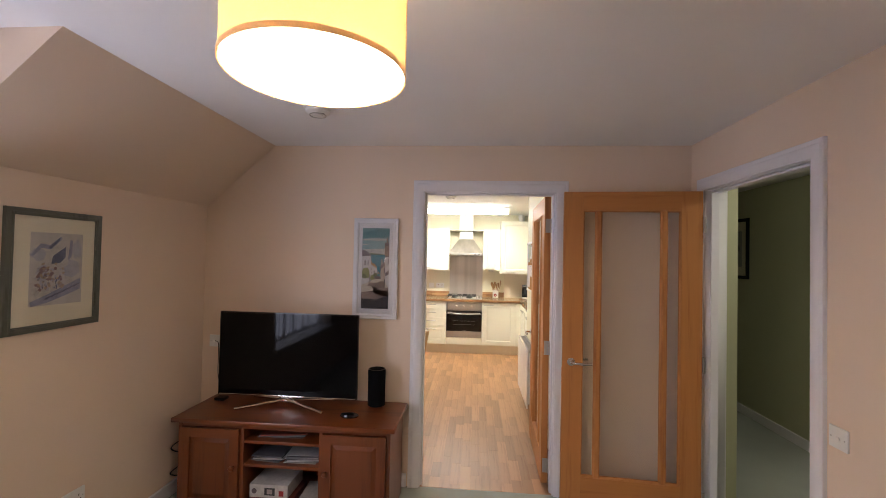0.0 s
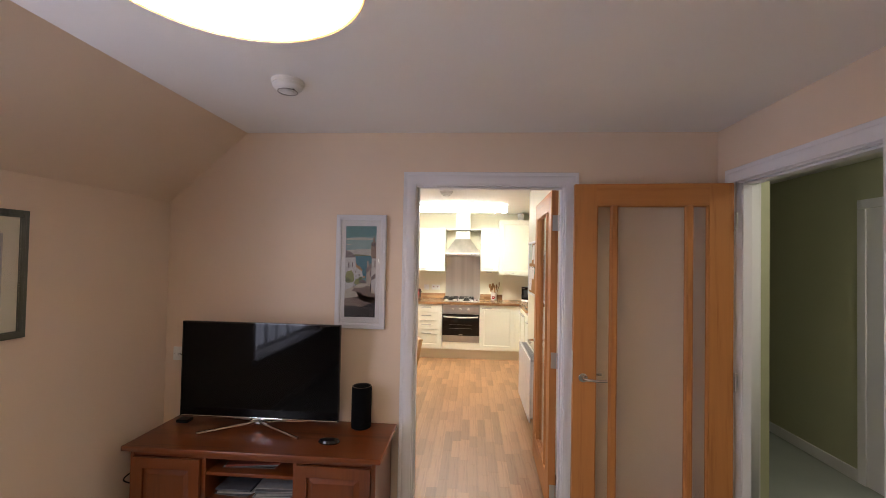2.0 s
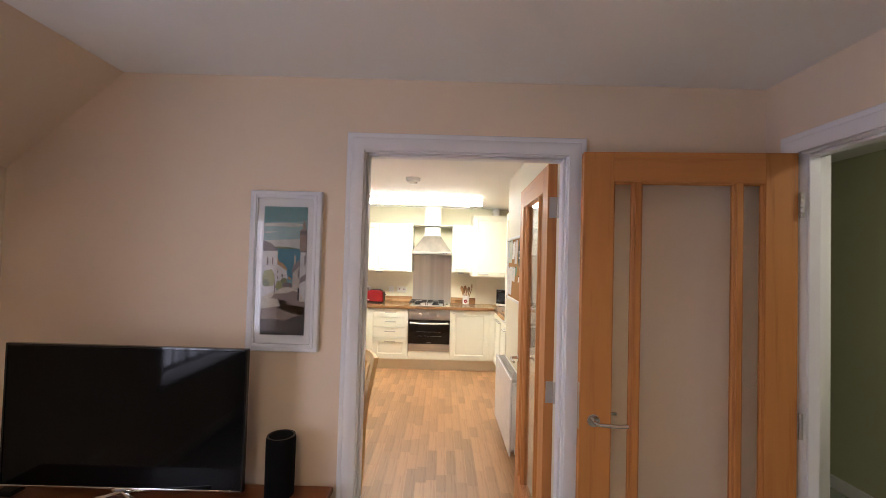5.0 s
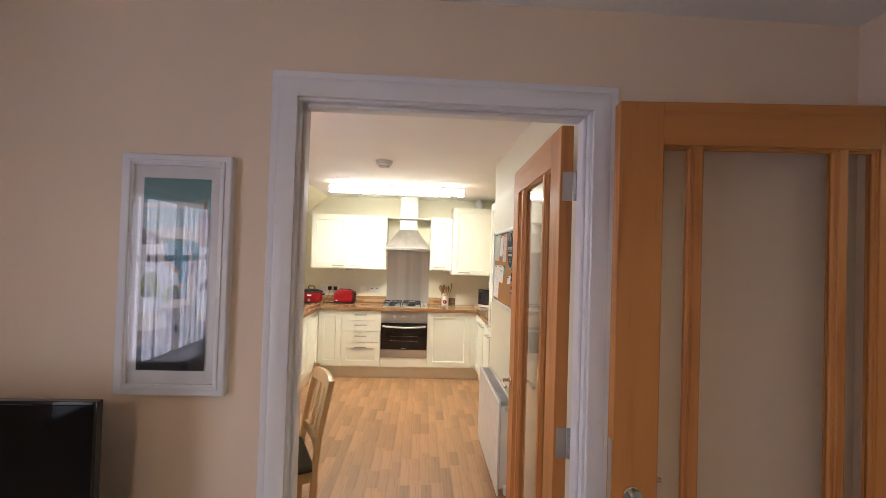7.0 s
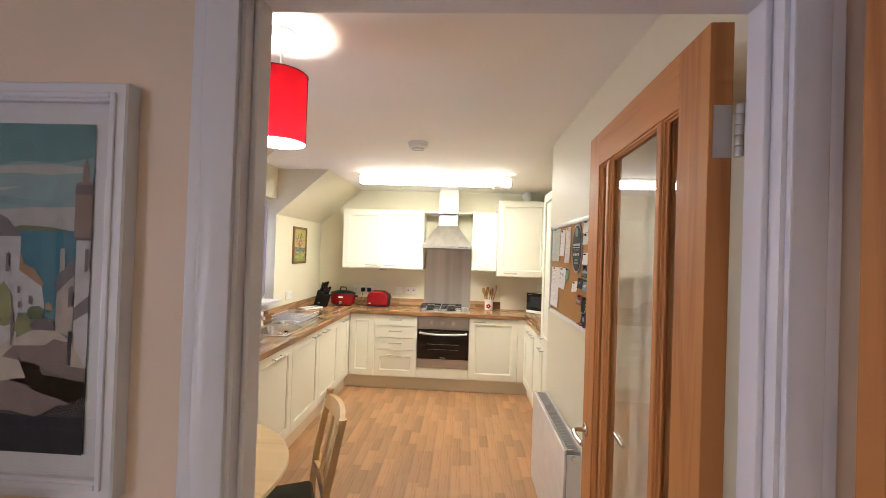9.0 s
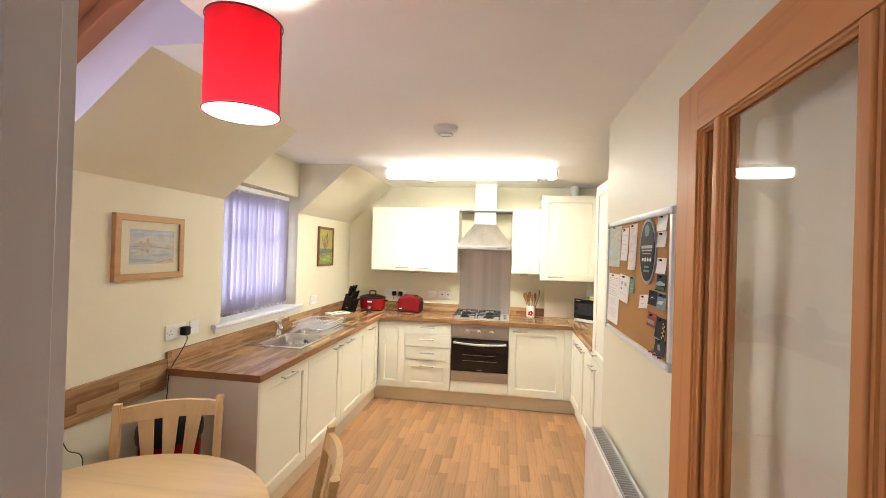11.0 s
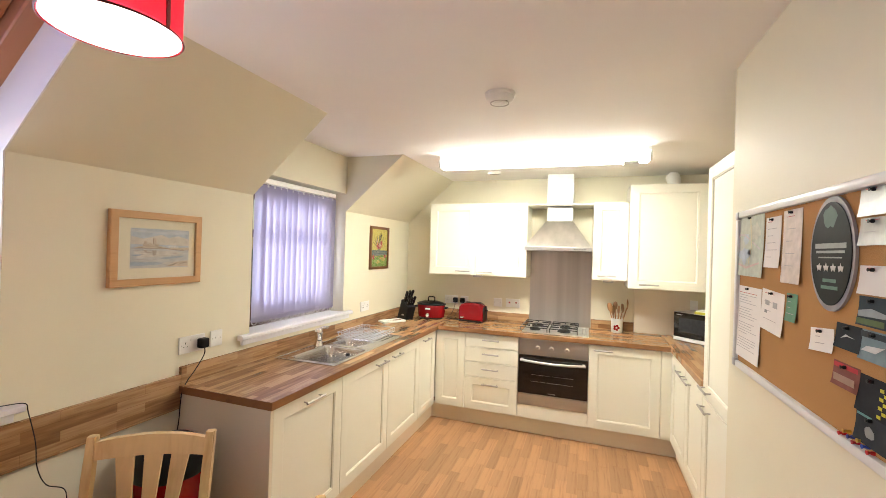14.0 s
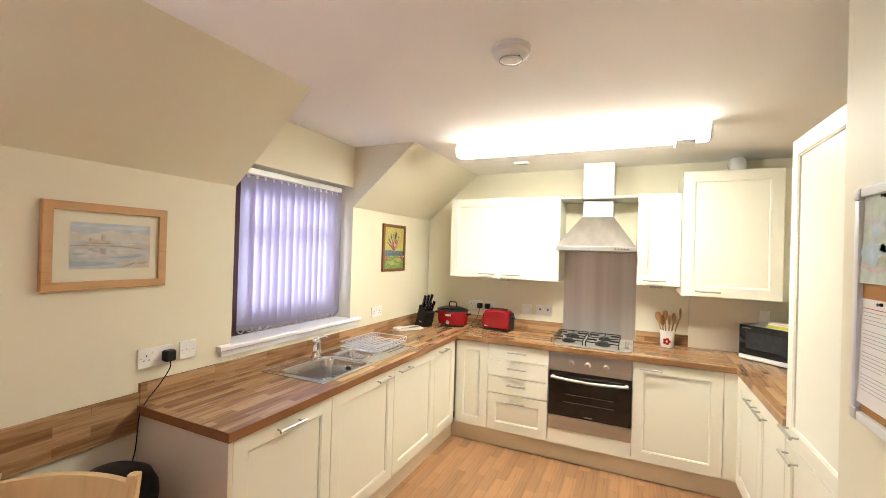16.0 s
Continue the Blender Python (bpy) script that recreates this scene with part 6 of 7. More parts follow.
for k, (dx, dy, hgt) in enumerate(((-0.062, 0.0, 0.235), (-0.035, 0.02, 0.205), (0.012, -0.015, 0.215), (0.085, 0.01, 0.275), (0.045, 0.03, 0.23), (-0.015, 0.035, 0.245))):
    part("utensil", joined(tube([(dx * 0.3, dy * 0.4, 0.03), (dx, dy, hgt - 0.04)], 0.0055, 8), moved(lathe([(0.005, -0.05), (0.019, -0.025), (0.024, 0.005), (0.017, 0.034), (0, 0.042)], 14), Matrix.Translation((dx * 1.05, dy, hgt)) @ pose(0, 0, 0, 0, dx * 160, 30 * k) @ Matrix.Diagonal((1, 0.35, 1, 1)))), SPOON, pt)

bp = thing("wall_panel", pose(0, 0, 0), "plain cream panel standing behind the microwave", "panel")
part("board", box(0.645, 1.108, KB - 0.036, KB - 0.022, WT1 + 0.001, 1.345, 0.0015), PALE, bp)

mw = thing("microwave", pose(0.955, 7.365, WT1, 0, 0, -42), "black microwave with a silver lower edge", "microwave oven")
part("case", box(0.0, 0.46, 0.003, 0.33, 0.012, 0.248, 0.004), SATIN, mw)
dm = part("door", box(0.0, 0.46, -0.018, 0.002, 0.038, 0.248, 0.003), BLACKGLOSS, mw)
part("window", box(0.045, 0.30, -0.0192, -0.0184, 0.085, 0.205), ink((0.035, 0.036, 0.04), 0.12), dm)
part("control_strip", box(0.335, 0.445, -0.0192, -0.0184, 0.06, 0.225), ink((0.020, 0.020, 0.022), 0.2), dm)
part("lettering_bar", box(0.02, 0.075, -0.0190, -0.0184, 0.226, 0.232), ink((0.40, 0.40, 0.40)), dm)
part("top_edge", box(0.0, 0.46, -0.017, 0.33, 0.2482, 0.2496), ink((0.30, 0.30, 0.31), 0.35), mw)
part("lower_trim", box(0.0, 0.46, -0.02, 0.002, 0.008, 0.0375, 0.003), WHITE, mw)
for a in (0.03, 0.42):
    part("foot", moved(cyl(0.014, 0.001, 0.012, 12), pose(a, 0.05, 0)), BLACK, mw)
    part("foot", moved(cyl(0.014, 0.001, 0.012, 12), pose(a, 0.28, 0)), BLACK, mw)
pk = thing("packet", pose(1.12, 7.29, WT1 + 0.2496, 0, 0, -42), "yellow and white packets lying on the microwave", "packet")
part("lower_packet", box(-0.01, 0.14, -0.05, 0.05, 0.0005, 0.02, 0.002), ink((0.55, 0.50, 0.06)), pk)
part("upper_packet", box(0.0, 0.15, -0.045, 0.05, 0.0205, 0.036, 0.002), ink((0.66, 0.65, 0.62)), pk)
pw = thing("wall_socket", pose(1.13, KB - 0.021, 1.20), "white square socket plate above the microwave", "socket", "wall plates")
part("plate", box(-0.043, 0.043, -0.009, -0.0005, -0.043, 0.043, 0.003), WHITE, pw)

# ---------- radio on the sill ----------
rd = thing("radio", pose(-1.705, 3.955, 1.0305, 0, 0, 90), "white radio with brown sides and a grey speaker", "radio")
part("case", box(-0.12, 0.12, 0.004, 0.11, 0.001, 0.172, 0.012, 3), BROWNFRAME, rd)
part("front_panel", box(-0.114, 0.114, -0.004, 0.0045, 0.007, 0.166, 0.008), WHITE, rd)
GREY = plastic("grey_speaker_cloth", (0.09, 0.09, 0.095), 0.8)
part("speaker_grille", moved(cyl(0.046, 0, 0.004, 36, bevel=0.001), pose(0.055, -0.004, 0.058, 90)), GREY, rd)
part("display", box(0.0, 0.09, -0.0055, -0.0035, 0.128, 0.150, 0.001), BLACKGLOSS, rd)
part("knob", moved(lathe([(0.015, 0), (0.014, 0.01), (0, 0.0105)], 24), pose(0.035, -0.004, 0.112, 90)), SATIN, rd)
for k in range(6):
    part("button", moved(cyl(0.0045, 0, 0.003, 10), pose(0.078 + 0.016 * (k % 2), -0.004, 0.108 + 0.014 * (k // 2), 90)), SATIN, rd)
rc = thing("radio_lead", pose(0, 0, 0), "thin black radio lead hanging from the sill", "cable")
part("flex", tube(smooth_path([(-1.72, 4.085, 1.036), (-1.70, 4.12, 1.04), (-1.682, 4.165, 1.034), (-1.676, 4.172, 1.0), (-1.685, 4.20, 0.88), (-1.69, 4.21, 0.78), (-1.69, 4.24, 0.70), (-1.69, 4.30, 0.65), (-1.69, 4.32, 0.55), (-1.69, 4.42, 0.45), (-1.68, 4.46, 0.2), (-1.66, 4.48, 0.006)]), 0.0019, 8), BLACK, rc)

# ---------- table and chairs ----------
tbl = thing("dining_table", pose(-1.03, 3.715, 0), "round pale beech dining table", "dining table")
part("tabletop", lathe([(0.505, 0.722), (0.528, 0.728), (0.535, 0.738), (0.530, 0.747), (0.518, 0.75), (0, 0.75)], 72), BEECH_X, tbl)
part("apron", joined(*[moved(box(-0.33, 0.33, -0.34, -0.32, 0.64, 0.7215), pose(0, 0, 0, 0, 0, 90 * k)) for k in range(4)]), BEECH, tbl)
for sx in (-1, 1):
    for sy in (-1, 1):
        part("leg", moved(box(-0.026, 0.026, -0.026, 0.026, 0, 0.7215, 0.005), pose(sx * 0.31, sy * 0.31, 0)), BEECH, tbl)

SEATPAD = painted("dark_olive_seat_fabric", (0.055, 0.05, 0.035), 0.9, 500, 0.5, 0.1, 0.1)


def dining_chair():
    c = thing("dining_chair", pose(0, 0, 0), "pale beech slat-back dining chair with a dark seat", "dining chair", "chairs round the table")
    part("seat", box(-0.205, 0.205, -0.21, 0.19, 0.445, 0.48, 0.014, 3), SEATPAD, c, "dark padded seat")
    for s in (-1, 1):
        part("apron", box(min(s * 0.165, s * 0.185), max(s * 0.165, s * 0.185), -0.16, 0.17, 0.385, 0.444, 0.003), BEECH, c)
    for y in (-0.185, 0.175):
        part("apron", box(-0.16, 0.16, y - 0.01, y + 0.01, 0.385, 0.444, 0.003), BEECH, c)
    for s in (-1, 1):
        part("front_leg", box(s * 0.18 - 0.019, s * 0.18 + 0.019, -0.205, -0.167, 0, 0.444, 0.005), BEECH, c)
        y = [0.175, 0.185, 0.19, 0.205, 0.235, 0.262]
        z = [0.0, 0.25, 0.46, 0.62, 0.78, 0.915]
        bm = bmesh.new()
        rings = []
        for yy, zz in zip(y, z):
            xo = s * (0.188 + 0.012 * zz)
            rings.append([bm.verts.new((xo + a, yy + b, zz)) for a, b in ((-0.016, -0.015), (0.016, -0.015), (0.016, 0.015), (-0.016, 0.015))])
        for p, q in zip(rings, rings[1:]):
            for i in range(4):
                bm.faces.new((p[i], p[(i + 1) % 4], q[(i + 1) % 4], q[i]))
        bm.faces.new(rings[0][::-1])
        bm.faces.new(rings[-1])
        bmesh.ops.bevel(bm, geom=[e for e in bm.edges if abs(e.verts[0].co.z - e.verts[1].co.z) > 0.05], offset=0.005, segments=2, affect="EDGES")
        part("back_post", bm, BEECH, c)

    def curved(z0, z1, y0, y1, w, t, bow, n=12):
        """A rail bowed backwards between the posts."""
        bm = bmesh.new()
        rings = []
        for i in range(n + 1):
            u = -1 + 2 * i / n
            b = bow * (1 - u * u)
            rise = 0.012 * (1 - u * u)
            rings.append([bm.verts.new(p) for p in ((u * w, y0 + b - t, z0), (u * w, y0 + b + t, z0), (u * w, y1 + b + t, z1 + rise), (u * w, y1 + b - t, z1 + rise))])
        for p, q in zip(rings, rings[1:]):
            for i in range(4):
                bm.faces.new((p[i], p[(i + 1) % 4], q[(i + 1) % 4], q[i]))
        bm.faces.new(rings[0][::-1])
        bm.faces.new(rings[-1])
        bmesh.ops.recalc_face_normals(bm, faces=bm.faces)
        return bm
    part("top_rail", curved(0.835, 0.895, 0.246, 0.258, 0.185, 0.011, 0.028), BEECH, c, "curved top rail")
    part("lower_rail", curved(0.545, 0.580, 0.196, 0.202, 0.180, 0.010, 0.014), BEECH, c)
    for k, x in enumerate((-0.095, 0.0, 0.095)):
        bm = bmesh.new()
        rings = []
        for i in range(7):
            u = i / 6
            zz = 0.575 + u * 0.27
            yy = 0.199 + u * 0.053 + 0.02 * (1 - (x / 0.19) ** 2)
            hw = 0.017 + 0.014 * u
            xc = x * (0.72 + 0.28 * u)
            rings.append([bm.verts.new((xc + a, yy + b, zz)) for a, b in ((-hw, -0.006), (hw, -0.006), (hw, 0.006), (-hw, 0.006))])
        for p, q in zip(rings, rings[1:]):
            for i in range(4):
                bm.faces.new((p[i], p[(i + 1) % 4], q[(i + 1) % 4], q[i]))
        bm.faces.new(rings[0][::-1])
        bm.faces.new(rings[-1])
        part("back_slat", bm, BEECH, c)
    return c


chair = dining_chair()
chair.matrix_basis = pose(-1.165, 4.135, 0, 0, 0, 30)
copy_thing(chair, pose(-0.632, 3.965, 0, 0, 0, -65))

bin_ = thing("pedal_bin", pose(-1.49, 4.585, 0), "red kitchen bin with a black domed lid", "waste bin")
part("body", lathe([(0.118, 0.012), (0.125, 0.02), (0.140, 0.62), (0.140, 0.655), (0, 0.655)], 48), RED, bin_)
part("foot_ring", lathe([(0.124, 0.001), (0.126, 0.02), (0, 0.021)], 40), BLACK, bin_)
part("lid", lathe([(0.147, 0.635), (0.150, 0.66), (0.147, 0.70), (0.125, 0.745), (0.08, 0.772), (0, 0.782)], 48), BLACK, bin_)

# ---------- notice board ----------
CORK = painted("cork", (0.40, 0.215, 0.085), 0.9, 420, 0.5, 0.10, 0.1)
ALU = plastic("satin_aluminium", (0.70, 0.70, 0.70), 0.3, 0.8)
CAPS = plastic("grey_corner_plastic_and_fin_shade", (0.50, 0.49, 0.48), 0.4)
NB = thing("notice_board", pose(0, 0, 0), "cork notice board in an aluminium frame, covered with notes", "notice board")
NY0, NY1, NZ0, NZ1 = 4.178, 5.085, 1.238, 1.808
part("cork_sheet", box(0.757, 0.7695, NY0 + 0.02, NY1 - 0.02, NZ0 + 0.02, NZ1 - 0.02), CORK, NB)
for a, b, c, d in ((NY0 + 0.03, NY1 - 0.03, NZ0, NZ0 + 0.024), (NY0 + 0.03, NY1 - 0.03, NZ1 - 0.024, NZ1), (NY0, NY0 + 0.024, NZ0 + 0.03, NZ1 - 0.03), (NY1 - 0.024, NY1, NZ0 + 0.03, NZ1 - 0.03)):
    part("frame_rail", box(0.745, 0.7695, a, b, c, d, 0.005), ALU, NB)
for y in (NY0, NY1 - 0.03):
    for z in (NZ0, NZ1 - 0.03):
        part("corner_cap", box(0.743, 0.7692, y, y + 0.03, z, z + 0.03, 0.006), CAPS, NB, "grey plastic corner cap")
PAPER = painted("white_note_paper", (0.74, 0.71, 0.68), 0.8, 200, 0.05, 0.02)
INKY = plastic("grey_print", (0.40, 0.385, 0.38), 0.7)


def note(y0, y1, z0, z1, colour, label, lines=0, margin=0.15, lean=0.0, patches=(), category="note"):
    """A sheet pinned to the board. y0 is its side towards the doorway."""
    w, h = y1 - y0, z1 - z0
    n = thing("pinned_note", Matrix.Translation((0.7565, (y0 + y1) / 2, (z0 + z1) / 2)) @ pose(0, 0, 0, lean, 0, 0) @ pose(0, 0, 0, 0, 0, -90), label, category, "notes on the board")
    sheet = bmesh.new()
    nn = 6
    rows = []
    for i in range(nn + 1):
        v = -h / 2 + h * i / nn
        lift = -0.0012 - 0.006 * (1 - i / nn) ** 2
        rows.append((sheet.verts.new((-w / 2, lift, v)), sheet.verts.new((w / 2, lift, v)), sheet.verts.new((w / 2, lift + 0.0005, v)), sheet.verts.new((-w / 2, lift + 0.0005, v))))
    for a, b in zip(rows, rows[1:]):
        sheet.faces.new((a[0], a[1], b[1], b[0]))
        sheet.faces.new((a[2], a[3], b[3], b[2]))
        sheet.faces.new((a[1], a[2], b[2], b[1]))
        sheet.faces.new((a[3], a[0], b[0], b[3]))
    base_part = part("sheet", sheet, colour, n)

    def lift_at(v):
        return -0.0016 - 0.006 * (0.5 - v / h) ** 2
    rnd = random.Random(int(y0 * 1000))
    for k in range(lines):
        v = h / 2 - h * (0.09 + 0.84 * k / max(1, lines))
        if lines > 10 and k % 6 == 5:
            continue
        L = w * (1 - 2 * margin) * rnd.uniform(0.35, 1.0)
        part("print_line", moved(flat([[(-w / 2 + margin * w, v - 0.0009), (-w / 2 + margin * w + L, v - 0.0009), (-w / 2 + margin * w + L, v + 0.0009), (-w / 2 + margin * w, v + 0.0009)]], lift_at(v) - 0.0006), Matrix()), INKY if k else ink((0.45, 0.08, 0.08)), base_part, smooth=None)
    for c, p in patches:
        pp = [(-w / 2 + w * u, -h / 2 + h * v) for u, v in p]
        part("print_area", flat([pp], lift_at(min(v for _, v in pp)) - 0.0008), ink(c, 0.5), base_part, smooth=None)
    part("pin", moved(lathe([(0.004, 0), (0.004, 0.004), (0.002, 0.006), (0.004, 0.009), (0, 0.0095)], 12), pose(0, -0.003, h / 2 - 0.008, 90)), BLACK, n)
    return n


def rect(a, b, c, d):
    return [(a, c), (b, c), (b, d), (a, d)]


note(4.84, 5.07, 1.575, 1.785, ink((0.50, 0.545, 0.46), 0.7), "pale green and blue local map", 0, patches=[((0.44, 0.53, 0.58), blob(0.30, 0.34, 0.20, 0.13, 16, 0.4, 2)), ((0.46, 0.54, 0.58), blob(0.34, 0.60, 0.12, 0.10, 14, 0.4, 5)), ((0.56, 0.57, 0.47), blob(0.72, 0.72, 0.18, 0.14, 14, 0.35, 3)), ((0.58, 0.44, 0.40), [(0.05, 0.22), (0.4, 0.16), (0.9, 0.24), (0.9, 0.21), (0.4, 0.12), (0.05, 0.18)]), ((0.60, 0.55, 0.34), [(0.52, 0.95), (0.56, 0.95), (0.62, 0.5), (0.5, 0.2), (0.46, 0.2), (0.58, 0.5)]), ((0.55, 0.50, 0.50), [(0.05, 0.72), (0.3, 0.70), (0.9, 0.45), (0.9, 0.43), (0.3, 0.67), (0.05, 0.69)])])
note(4.715, 4.825, 1.61, 1.765, PAPER, "white list with short black lines", 6)
note(4.588, 4.70, 1.570, 1.775, ink((0.66, 0.58, 0.52)), "tall pinkish notice with small print", 5, 0.2)
note(4.85, 5.075, 1.285, 1.538, PAPER, "large white letter covered in print", 24, 0.12)
note(4.685, 4.845, 1.415, 1.540, PAPER, "white sheet with small grey drawings", 4, 0.15, 3, [((0.35, 0.36, 0.36), rect(0.2, 0.4, 0.62, 0.74)), ((0.35, 0.36, 0.36), rect(0.55, 0.75, 0.60, 0.74)), ((0.25, 0.26, 0.26), rect(0.2, 0.32, 0.42, 0.5))])
note(4.605, 4.668, 1.466, 1.543, ink((0.12, 0.28, 0.17)), "small green leaflet on the cork", 4, 0.15)
note(4.425, 4.53, 1.42, 1.475, PAPER, "small white card pinned at an angle", 3, 0.25, -6)
note(4.325, 4.418, 1.446, 1.500, ink((0.025, 0.03, 0.035), 0.75), "dark grey business card pinned up", 0, patches=[((0.4, 0.4, 0.4), [(0.25, 0.4), (0.45, 0.6), (0.8, 0.5), (0.5, 0.52)])])
note(4.246, 4.338, 1.57, 1.628, PAPER, "plain white card pinned up", 1, 0.3)
note(4.243, 4.338, 1.507, 1.566, ink((0.05, 0.065, 0.075), 0.75), "dark photo postcard pinned up", 0, patches=[((0.25, 0.30, 0.33), [(0.05, 0.3), (0.95, 0.35), (0.95, 0.5), (0.5, 0.62), (0.05, 0.5)]), ((0.08, 0.13, 0.05), rect(0.05, 0.95, 0.06, 0.26))])
note(4.239, 4.330, 1.44, 1.500, ink((0.17, 0.24, 0.27), 0.75), "blue-green photo postcard pinned up", 0, patches=[((0.5, 0.54, 0.55), [(0.1, 0.3), (0.6, 0.3), (0.9, 0.55), (0.3, 0.48)]), ((0.04, 0.05, 0.06), rect(0.03, 0.97, 0.75, 0.95))])
note(4.328, 4.425, 1.362, 1.415, ink((0.20, 0.065, 0.05), 0.75), "red-brown photo card pinned up", 0, patches=[((0.45, 0.02, 0.03), rect(0.05, 0.95, 0.76, 0.95)), ((0.32, 0.2, 0.15), rect(0.1, 0.9, 0.2, 0.5))])
note(4.236, 4.335, 1.335, 1.41, ink((0.03, 0.032, 0.036), 0.75), "dark leaflet with yellow checks", 0, patches=[((0.55, 0.50, 0.04), rect(0.72 + 0.12 * (k % 2), 0.84 + 0.12 * (k % 2), 0.06 + 0.11 * k, 0.15 + 0.11 * k)) for k in range(7)])
note(4.236, 4.338, 1.275, 1.333, ink((0.04, 0.045, 0.05), 0.75), "dark leaflet with a pale emblem", 0, patches=[((0.12, 0.28, 0.26), rect(0.05, 0.5, 0.88, 0.97)), ((0.22, 0.24, 0.25), blob(0.5, 0.45, 0.16, 0.2, 12, 0.15, 4))])
note(4.246, 4.342, 1.727, 1.787, ink((0.36, 0.37, 0.34), 0.3), "grey clear-covered leaflet pinned up", 2, 0.2)
note(4.250, 4.340, 1.668, 1.724, ink((0.40, 0.40, 0.37), 0.3), "pale grey folded leaflet pinned up", 2, 0.2)

op = thing("oval_plaque", pose(0.750, 4.437, 1.652, 0, 0, -90), "black and clear oval award plaque with four stars", "plaque")
OVL = Matrix.Diagonal((0.093, 1, 0.132, 1))


def disc(r, y0, y1, n=48):
    return prism([(r * math.cos(2 * math.pi * i / n), r * math.sin(2 * math.pi * i / n)) for i in range(n)], "y", y0, y1)


part("clear_rim", moved(disc(1.0, 0.0, 0.006), OVL), ink((0.30, 0.29, 0.31), 0.35), op)
part("face", moved(disc(0.9, -0.002, -0.0001), OVL), ink((0.018, 0.021, 0.022), 0.5), op)
part("emblem", flat([[(u * 0.03, 0.085 + v * 0.025) for u, v in blob(0, 0, 1, 1, 16, 0.3, 9)]], -0.0024), ink((0.10, 0.16, 0.13)), op, smooth=None)
for k in range(4):
    cx = -0.045 + 0.03 * k
    part("star", flat([[(cx + (0.012 if i % 2 == 0 else 0.005) * math.sin(math.pi * i / 5), -0.032 + (0.012 if i % 2 == 0 else 0.005) * math.cos(math.pi * i / 5)) for i in range(10)]], -0.0024), PAPER, op, smooth=None)
for z, w, t in ((0.018, 0.065, 0.006), (0.004, 0.06, 0.003), (-0.009, 0.05, 0.0015), (-0.062, 0.028, 0.004), (-0.078, 0.035, 0.004)):
    part("lettering_bar", flat([[(-w, z - t), (w, z - t), (w, z + t), (-w, z + t)]], -0.0024), ink((0.35, 0.37, 0.36)) if z > -0.05 else ink((0.12, 0.22, 0.17)), op, smooth=None)
for k in range(7):
    pp = thing("push_pin", pose(0.757, 4.28 + 0.016 * k, 1.266 + 0.005 * (k % 3), 0, -90, 0), "coloured push pin stuck in the cork", "push pin", "spare push pins")
    part("head", lathe([(0.004, 0.0), (0.004, 0.005), (0.0025, 0.008), (0.0045, 0.013), (0, 0.0135)], 12), ink(((0.5, 0.02, 0.03), (0.04, 0.08, 0.4), (0.5, 0.3, 0.03))[k % 3], 0.3), pp)

# ---------- radiator ----------
ra = thing("radiator", pose(0, 0, 0), "white double panel radiator below the notice board", "radiator")
RA0, RA1, RZ0, RZ1 = 4.20, 5.06, 0.13, 0.70
part("front_panel", box(0.655, 0.668, RA0, RA1, RZ0, RZ1, 0.005), RADIATOR, ra)
part("rear_panel", box(0.735, 0.748, RA0, RA1, RZ0, RZ1, 0.005), RADIATOR, ra)
gr = bmesh.new()
bx(gr, 0.6685, 0.673, RA0 + 0.012, RA1 - 0.012, RZ1 - 0.003, RZ1 + 0.003)
bx(gr, 0.7305, 0.7345, RA0 + 0.012, RA1 - 0.012, RZ1 - 0.003, RZ1 + 0.003)
for i in range(44):
    y = RA0 + 0.02 + (RA1 - RA0 - 0.045) * i / 43
    bx(gr, 0.6735, 0.730, y, y + 0.004, RZ1 - 0.012, RZ1 - 0.004)
part("top_grille", gr, CAPS, ra, "grey slatted top grille", smooth=None)
# Grey on the fins puts the shade between the panels into their colour.
part("convector_fins", joined(*[box(0.669, 0.734, RA0 + 0.02 + i * 0.0205, RA0 + 0.0215 + i * 0.0205, RZ0 + 0.03, RZ1 - 0.05) for i in range(40)]), CAPS, ra, smooth=None)
for a, b in ((RA0 - 0.002, RA0 + 0.003), (RA1 - 0.003, RA1 + 0.002)):
    part("side_cover", box(0.669, 0.734, a, b, RZ0 + 0.05, RZ1 - 0.02, 0.001), RADIATOR, ra)
for z in (RZ1 - 0.035, RZ0 + 0.035):
    part("end_plug", moved(cyl(0.013, 0, 0.03, 8), pose(0.701, RA0 - 0.03, z, -90)), CHROME, ra)
part("valve", tube([(0.701, RA0 - 0.03, RZ0 + 0.035), (0.701, RA0 - 0.055, RZ0 + 0.035), (0.701, RA0 - 0.06, RZ0 + 0.0), (0.701, RA0 - 0.06, 0.002)], 0.009, 10), CHROME, ra)
part("valve_head", moved(cyl(0.019, 0, 0.05, 20, bevel=0.004), pose(0.701, RA0 - 0.06, RZ0 + 0.045)), WHITE, ra)
for y in (RA0 + 0.12, RA1 - 0.12):
    part("bracket", box(0.7485, 0.7695, y - 0.015, y + 0.015, RZ0 + 0.05, RZ1 - 0.05), RADIATOR, ra)


# ---------- outdoors, seen only through the blinds ----------
GRASS = painted("grey_green_ground", (0.10, 0.12, 0.07), 0.95, 3, 0.5, 0.3, 0.1)
setting("ground", box(-400, 400, -400, 400, -3.2, -3.0), GRASS, "grey-green ground outside", "ground")

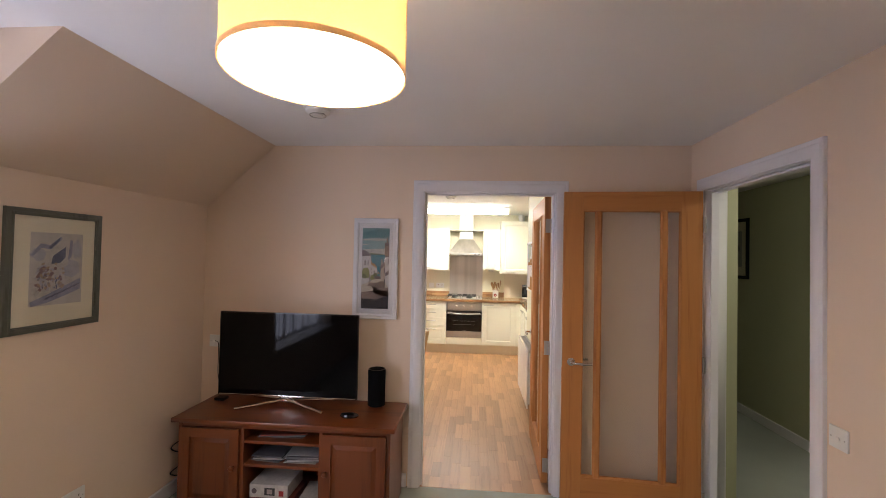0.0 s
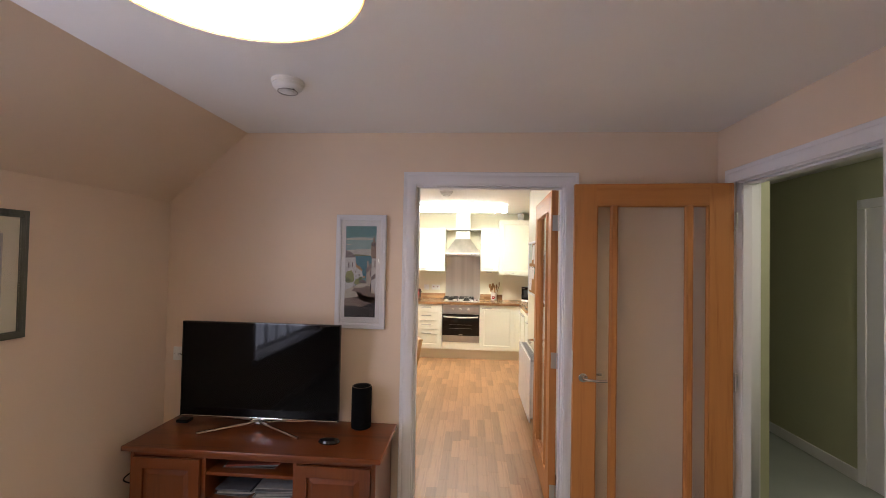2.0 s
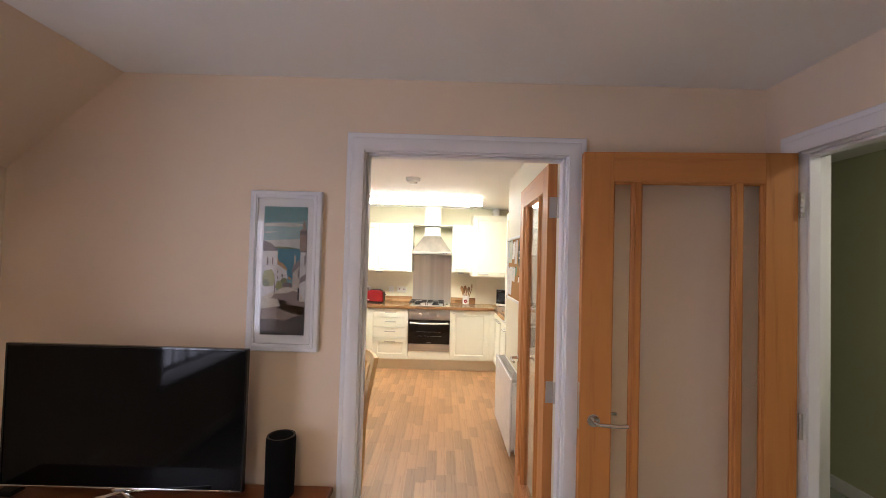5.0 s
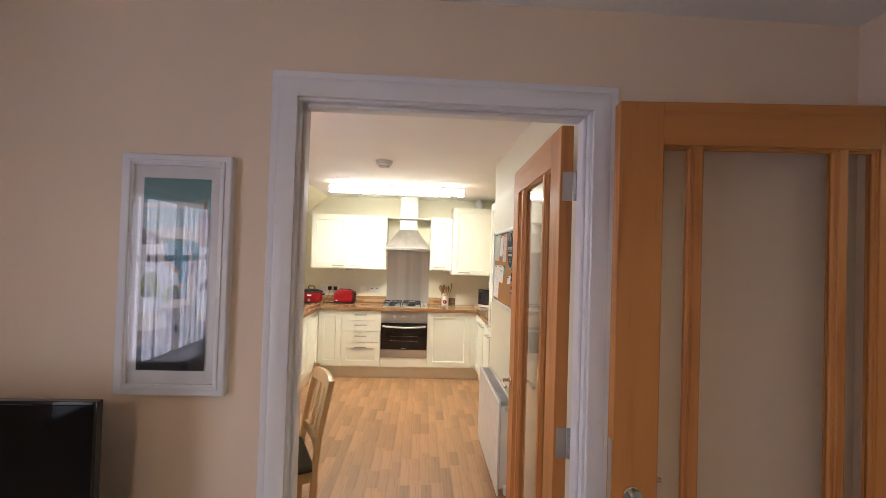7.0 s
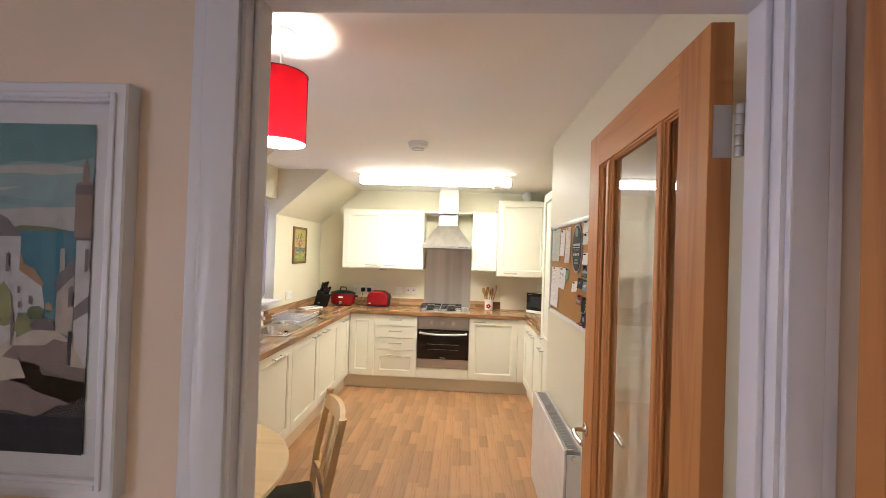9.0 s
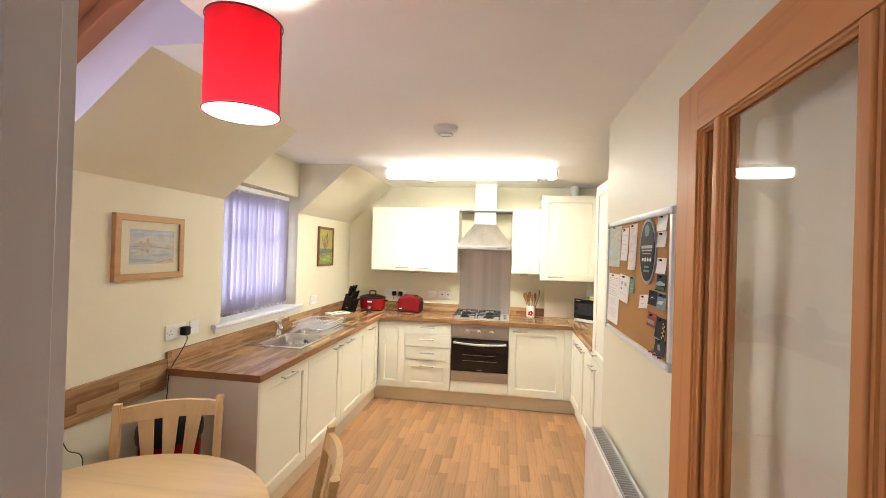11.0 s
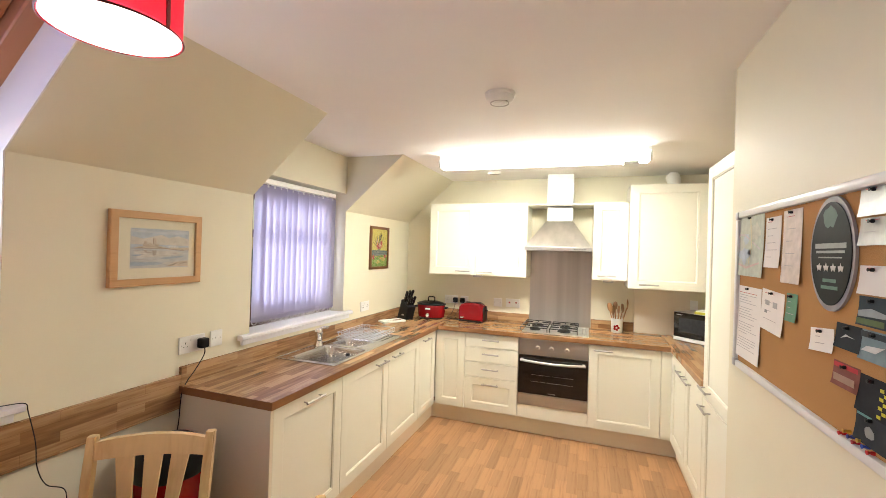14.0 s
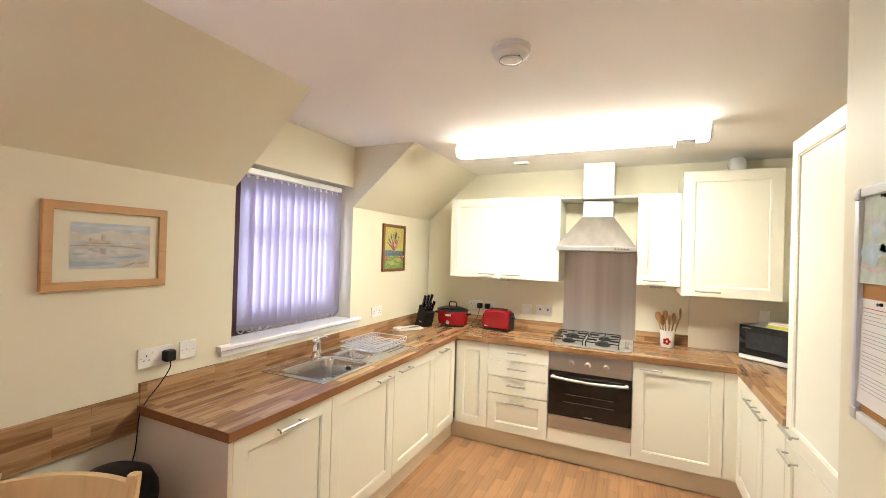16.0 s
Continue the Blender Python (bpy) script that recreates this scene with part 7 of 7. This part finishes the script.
# ---------- kitchen floor of oak strips ----------
JOINT = painted("dark_floor_joint", (0.37, 0.19, 0.085), 0.8, 200, 0.1, 0.1)
fk = setting("floor_kitchen", box(-2.0, 1.6, 2.937, KB + 0.05, -0.12, -0.0008), JOINT, "oak strip kitchen floor", "floor")
SW = 0.074
variants = {}
for ln in (0.22, 0.30, 0.38, 0.46):
    variants[ln] = mesh_of("strip", box(0.0002, SW - 0.0002, 0.0002, ln - 0.0002, -0.004, 0.0, 0.0003, 1), PLANK)
rest = bmesh.new()
rnd = random.Random(4)
count = 0
x = -1.73
while x < 1.5:
    y = 2.94 - rnd.uniform(0, 0.4)
    while y < KB:
        ln = rnd.choice((0.22, 0.30, 0.38, 0.46))
        covered = (x + SW < -1.25 and y > 4.85) or (x > 1.0) or (x > 0.79 and y < 5.2) or y > 7.15 or x < -1.69
        seen = x > -1.2 and x < 0.8 and y > 2.94 and y + ln < 7.2
        if seen and count < 300:
            s = new("strip", variants[ln])
            s.parent = fk
            s.location = (x, y, 0)
            count += 1
        elif not (covered and y > 4.85 and x < -1.3) and y + ln > 2.945:
            bx(rest, x + 0.0002, x + SW - 0.0002, max(y, 2.938) + 0.0002, y + ln - 0.0002, -0.004, 0.0)
        y += ln
    x += SW
ISLE = timber("oak_strip_flooring_rest", (0.285, 0.138, 0.062), (0.42, 0.224, 0.108), 1, 0.42, 0.0, 13, 0.0)
nt = ISLE.node_tree
geo = nt.nodes.new("ShaderNodeNewGeometry")
mr = nt.nodes.new("ShaderNodeMapRange")
mr.inputs["To Min"].default_value, mr.inputs["To Max"].default_value = 0.80, 1.20
hs = nt.nodes.new("ShaderNodeHueSaturation")
bs = nt.nodes["Principled BSDF"]
src = bs.inputs["Base Color"].links[0].from_socket
nt.links.new(geo.outputs["Random Per Island"], mr.inputs["Value"])
nt.links.new(mr.outputs["Result"], hs.inputs["Value"])
nt.links.new(src, hs.inputs["Color"])
nt.links.new(hs.outputs["Color"], bs.inputs["Base Color"])
st = part("strips", rest, ISLE, fk, smooth=None)
tagged(st, kind="stuff")

# twin-bulb wall light behind the walker
wl2 = thing("wall_light", pose(-1.62, BACK, 1.50), "brass twin wall light with two lit bulbs", "wall light")
part("back_plate", box(-0.05, 0.05, 0.0005, 0.015, -0.06, 0.06, 0.004), SATIN, wl2)
for s in (-1, 1):
    part("arm", tube(smooth_path([(0, 0.015, -0.01), (s * 0.05, 0.05, -0.04), (s * 0.09, 0.07, 0.0)]), 0.006, 10), SATIN, wl2)
    part("bulb", moved(lathe([(0.012, 0), (0.024, 0.03), (0.022, 0.055), (0, 0.085)], 20), pose(s * 0.09, 0.07, 0.0)), lit("wall_bulb_glow", (1.0, 0.8, 0.55), 40.0), wl2)

# Unseen lamp added to brighten the hall; no such fitting is known there.
hl = thing("ceiling_light", pose(2.45, 2.1, CH), "added round ceiling light, out of view, brightening the hall", "ceiling light")
part("base", lathe([(0.15, 0.0), (0.15, -0.02), (0, -0.02)], 40), WHITE, hl)
part("opal_dome", lathe([(0.14, -0.0205), (0.135, -0.05), (0.10, -0.08), (0.05, -0.095), (0, -0.1)], 40), lit("added_hall_glow", (1.0, 0.97, 0.82), 42.0), hl)
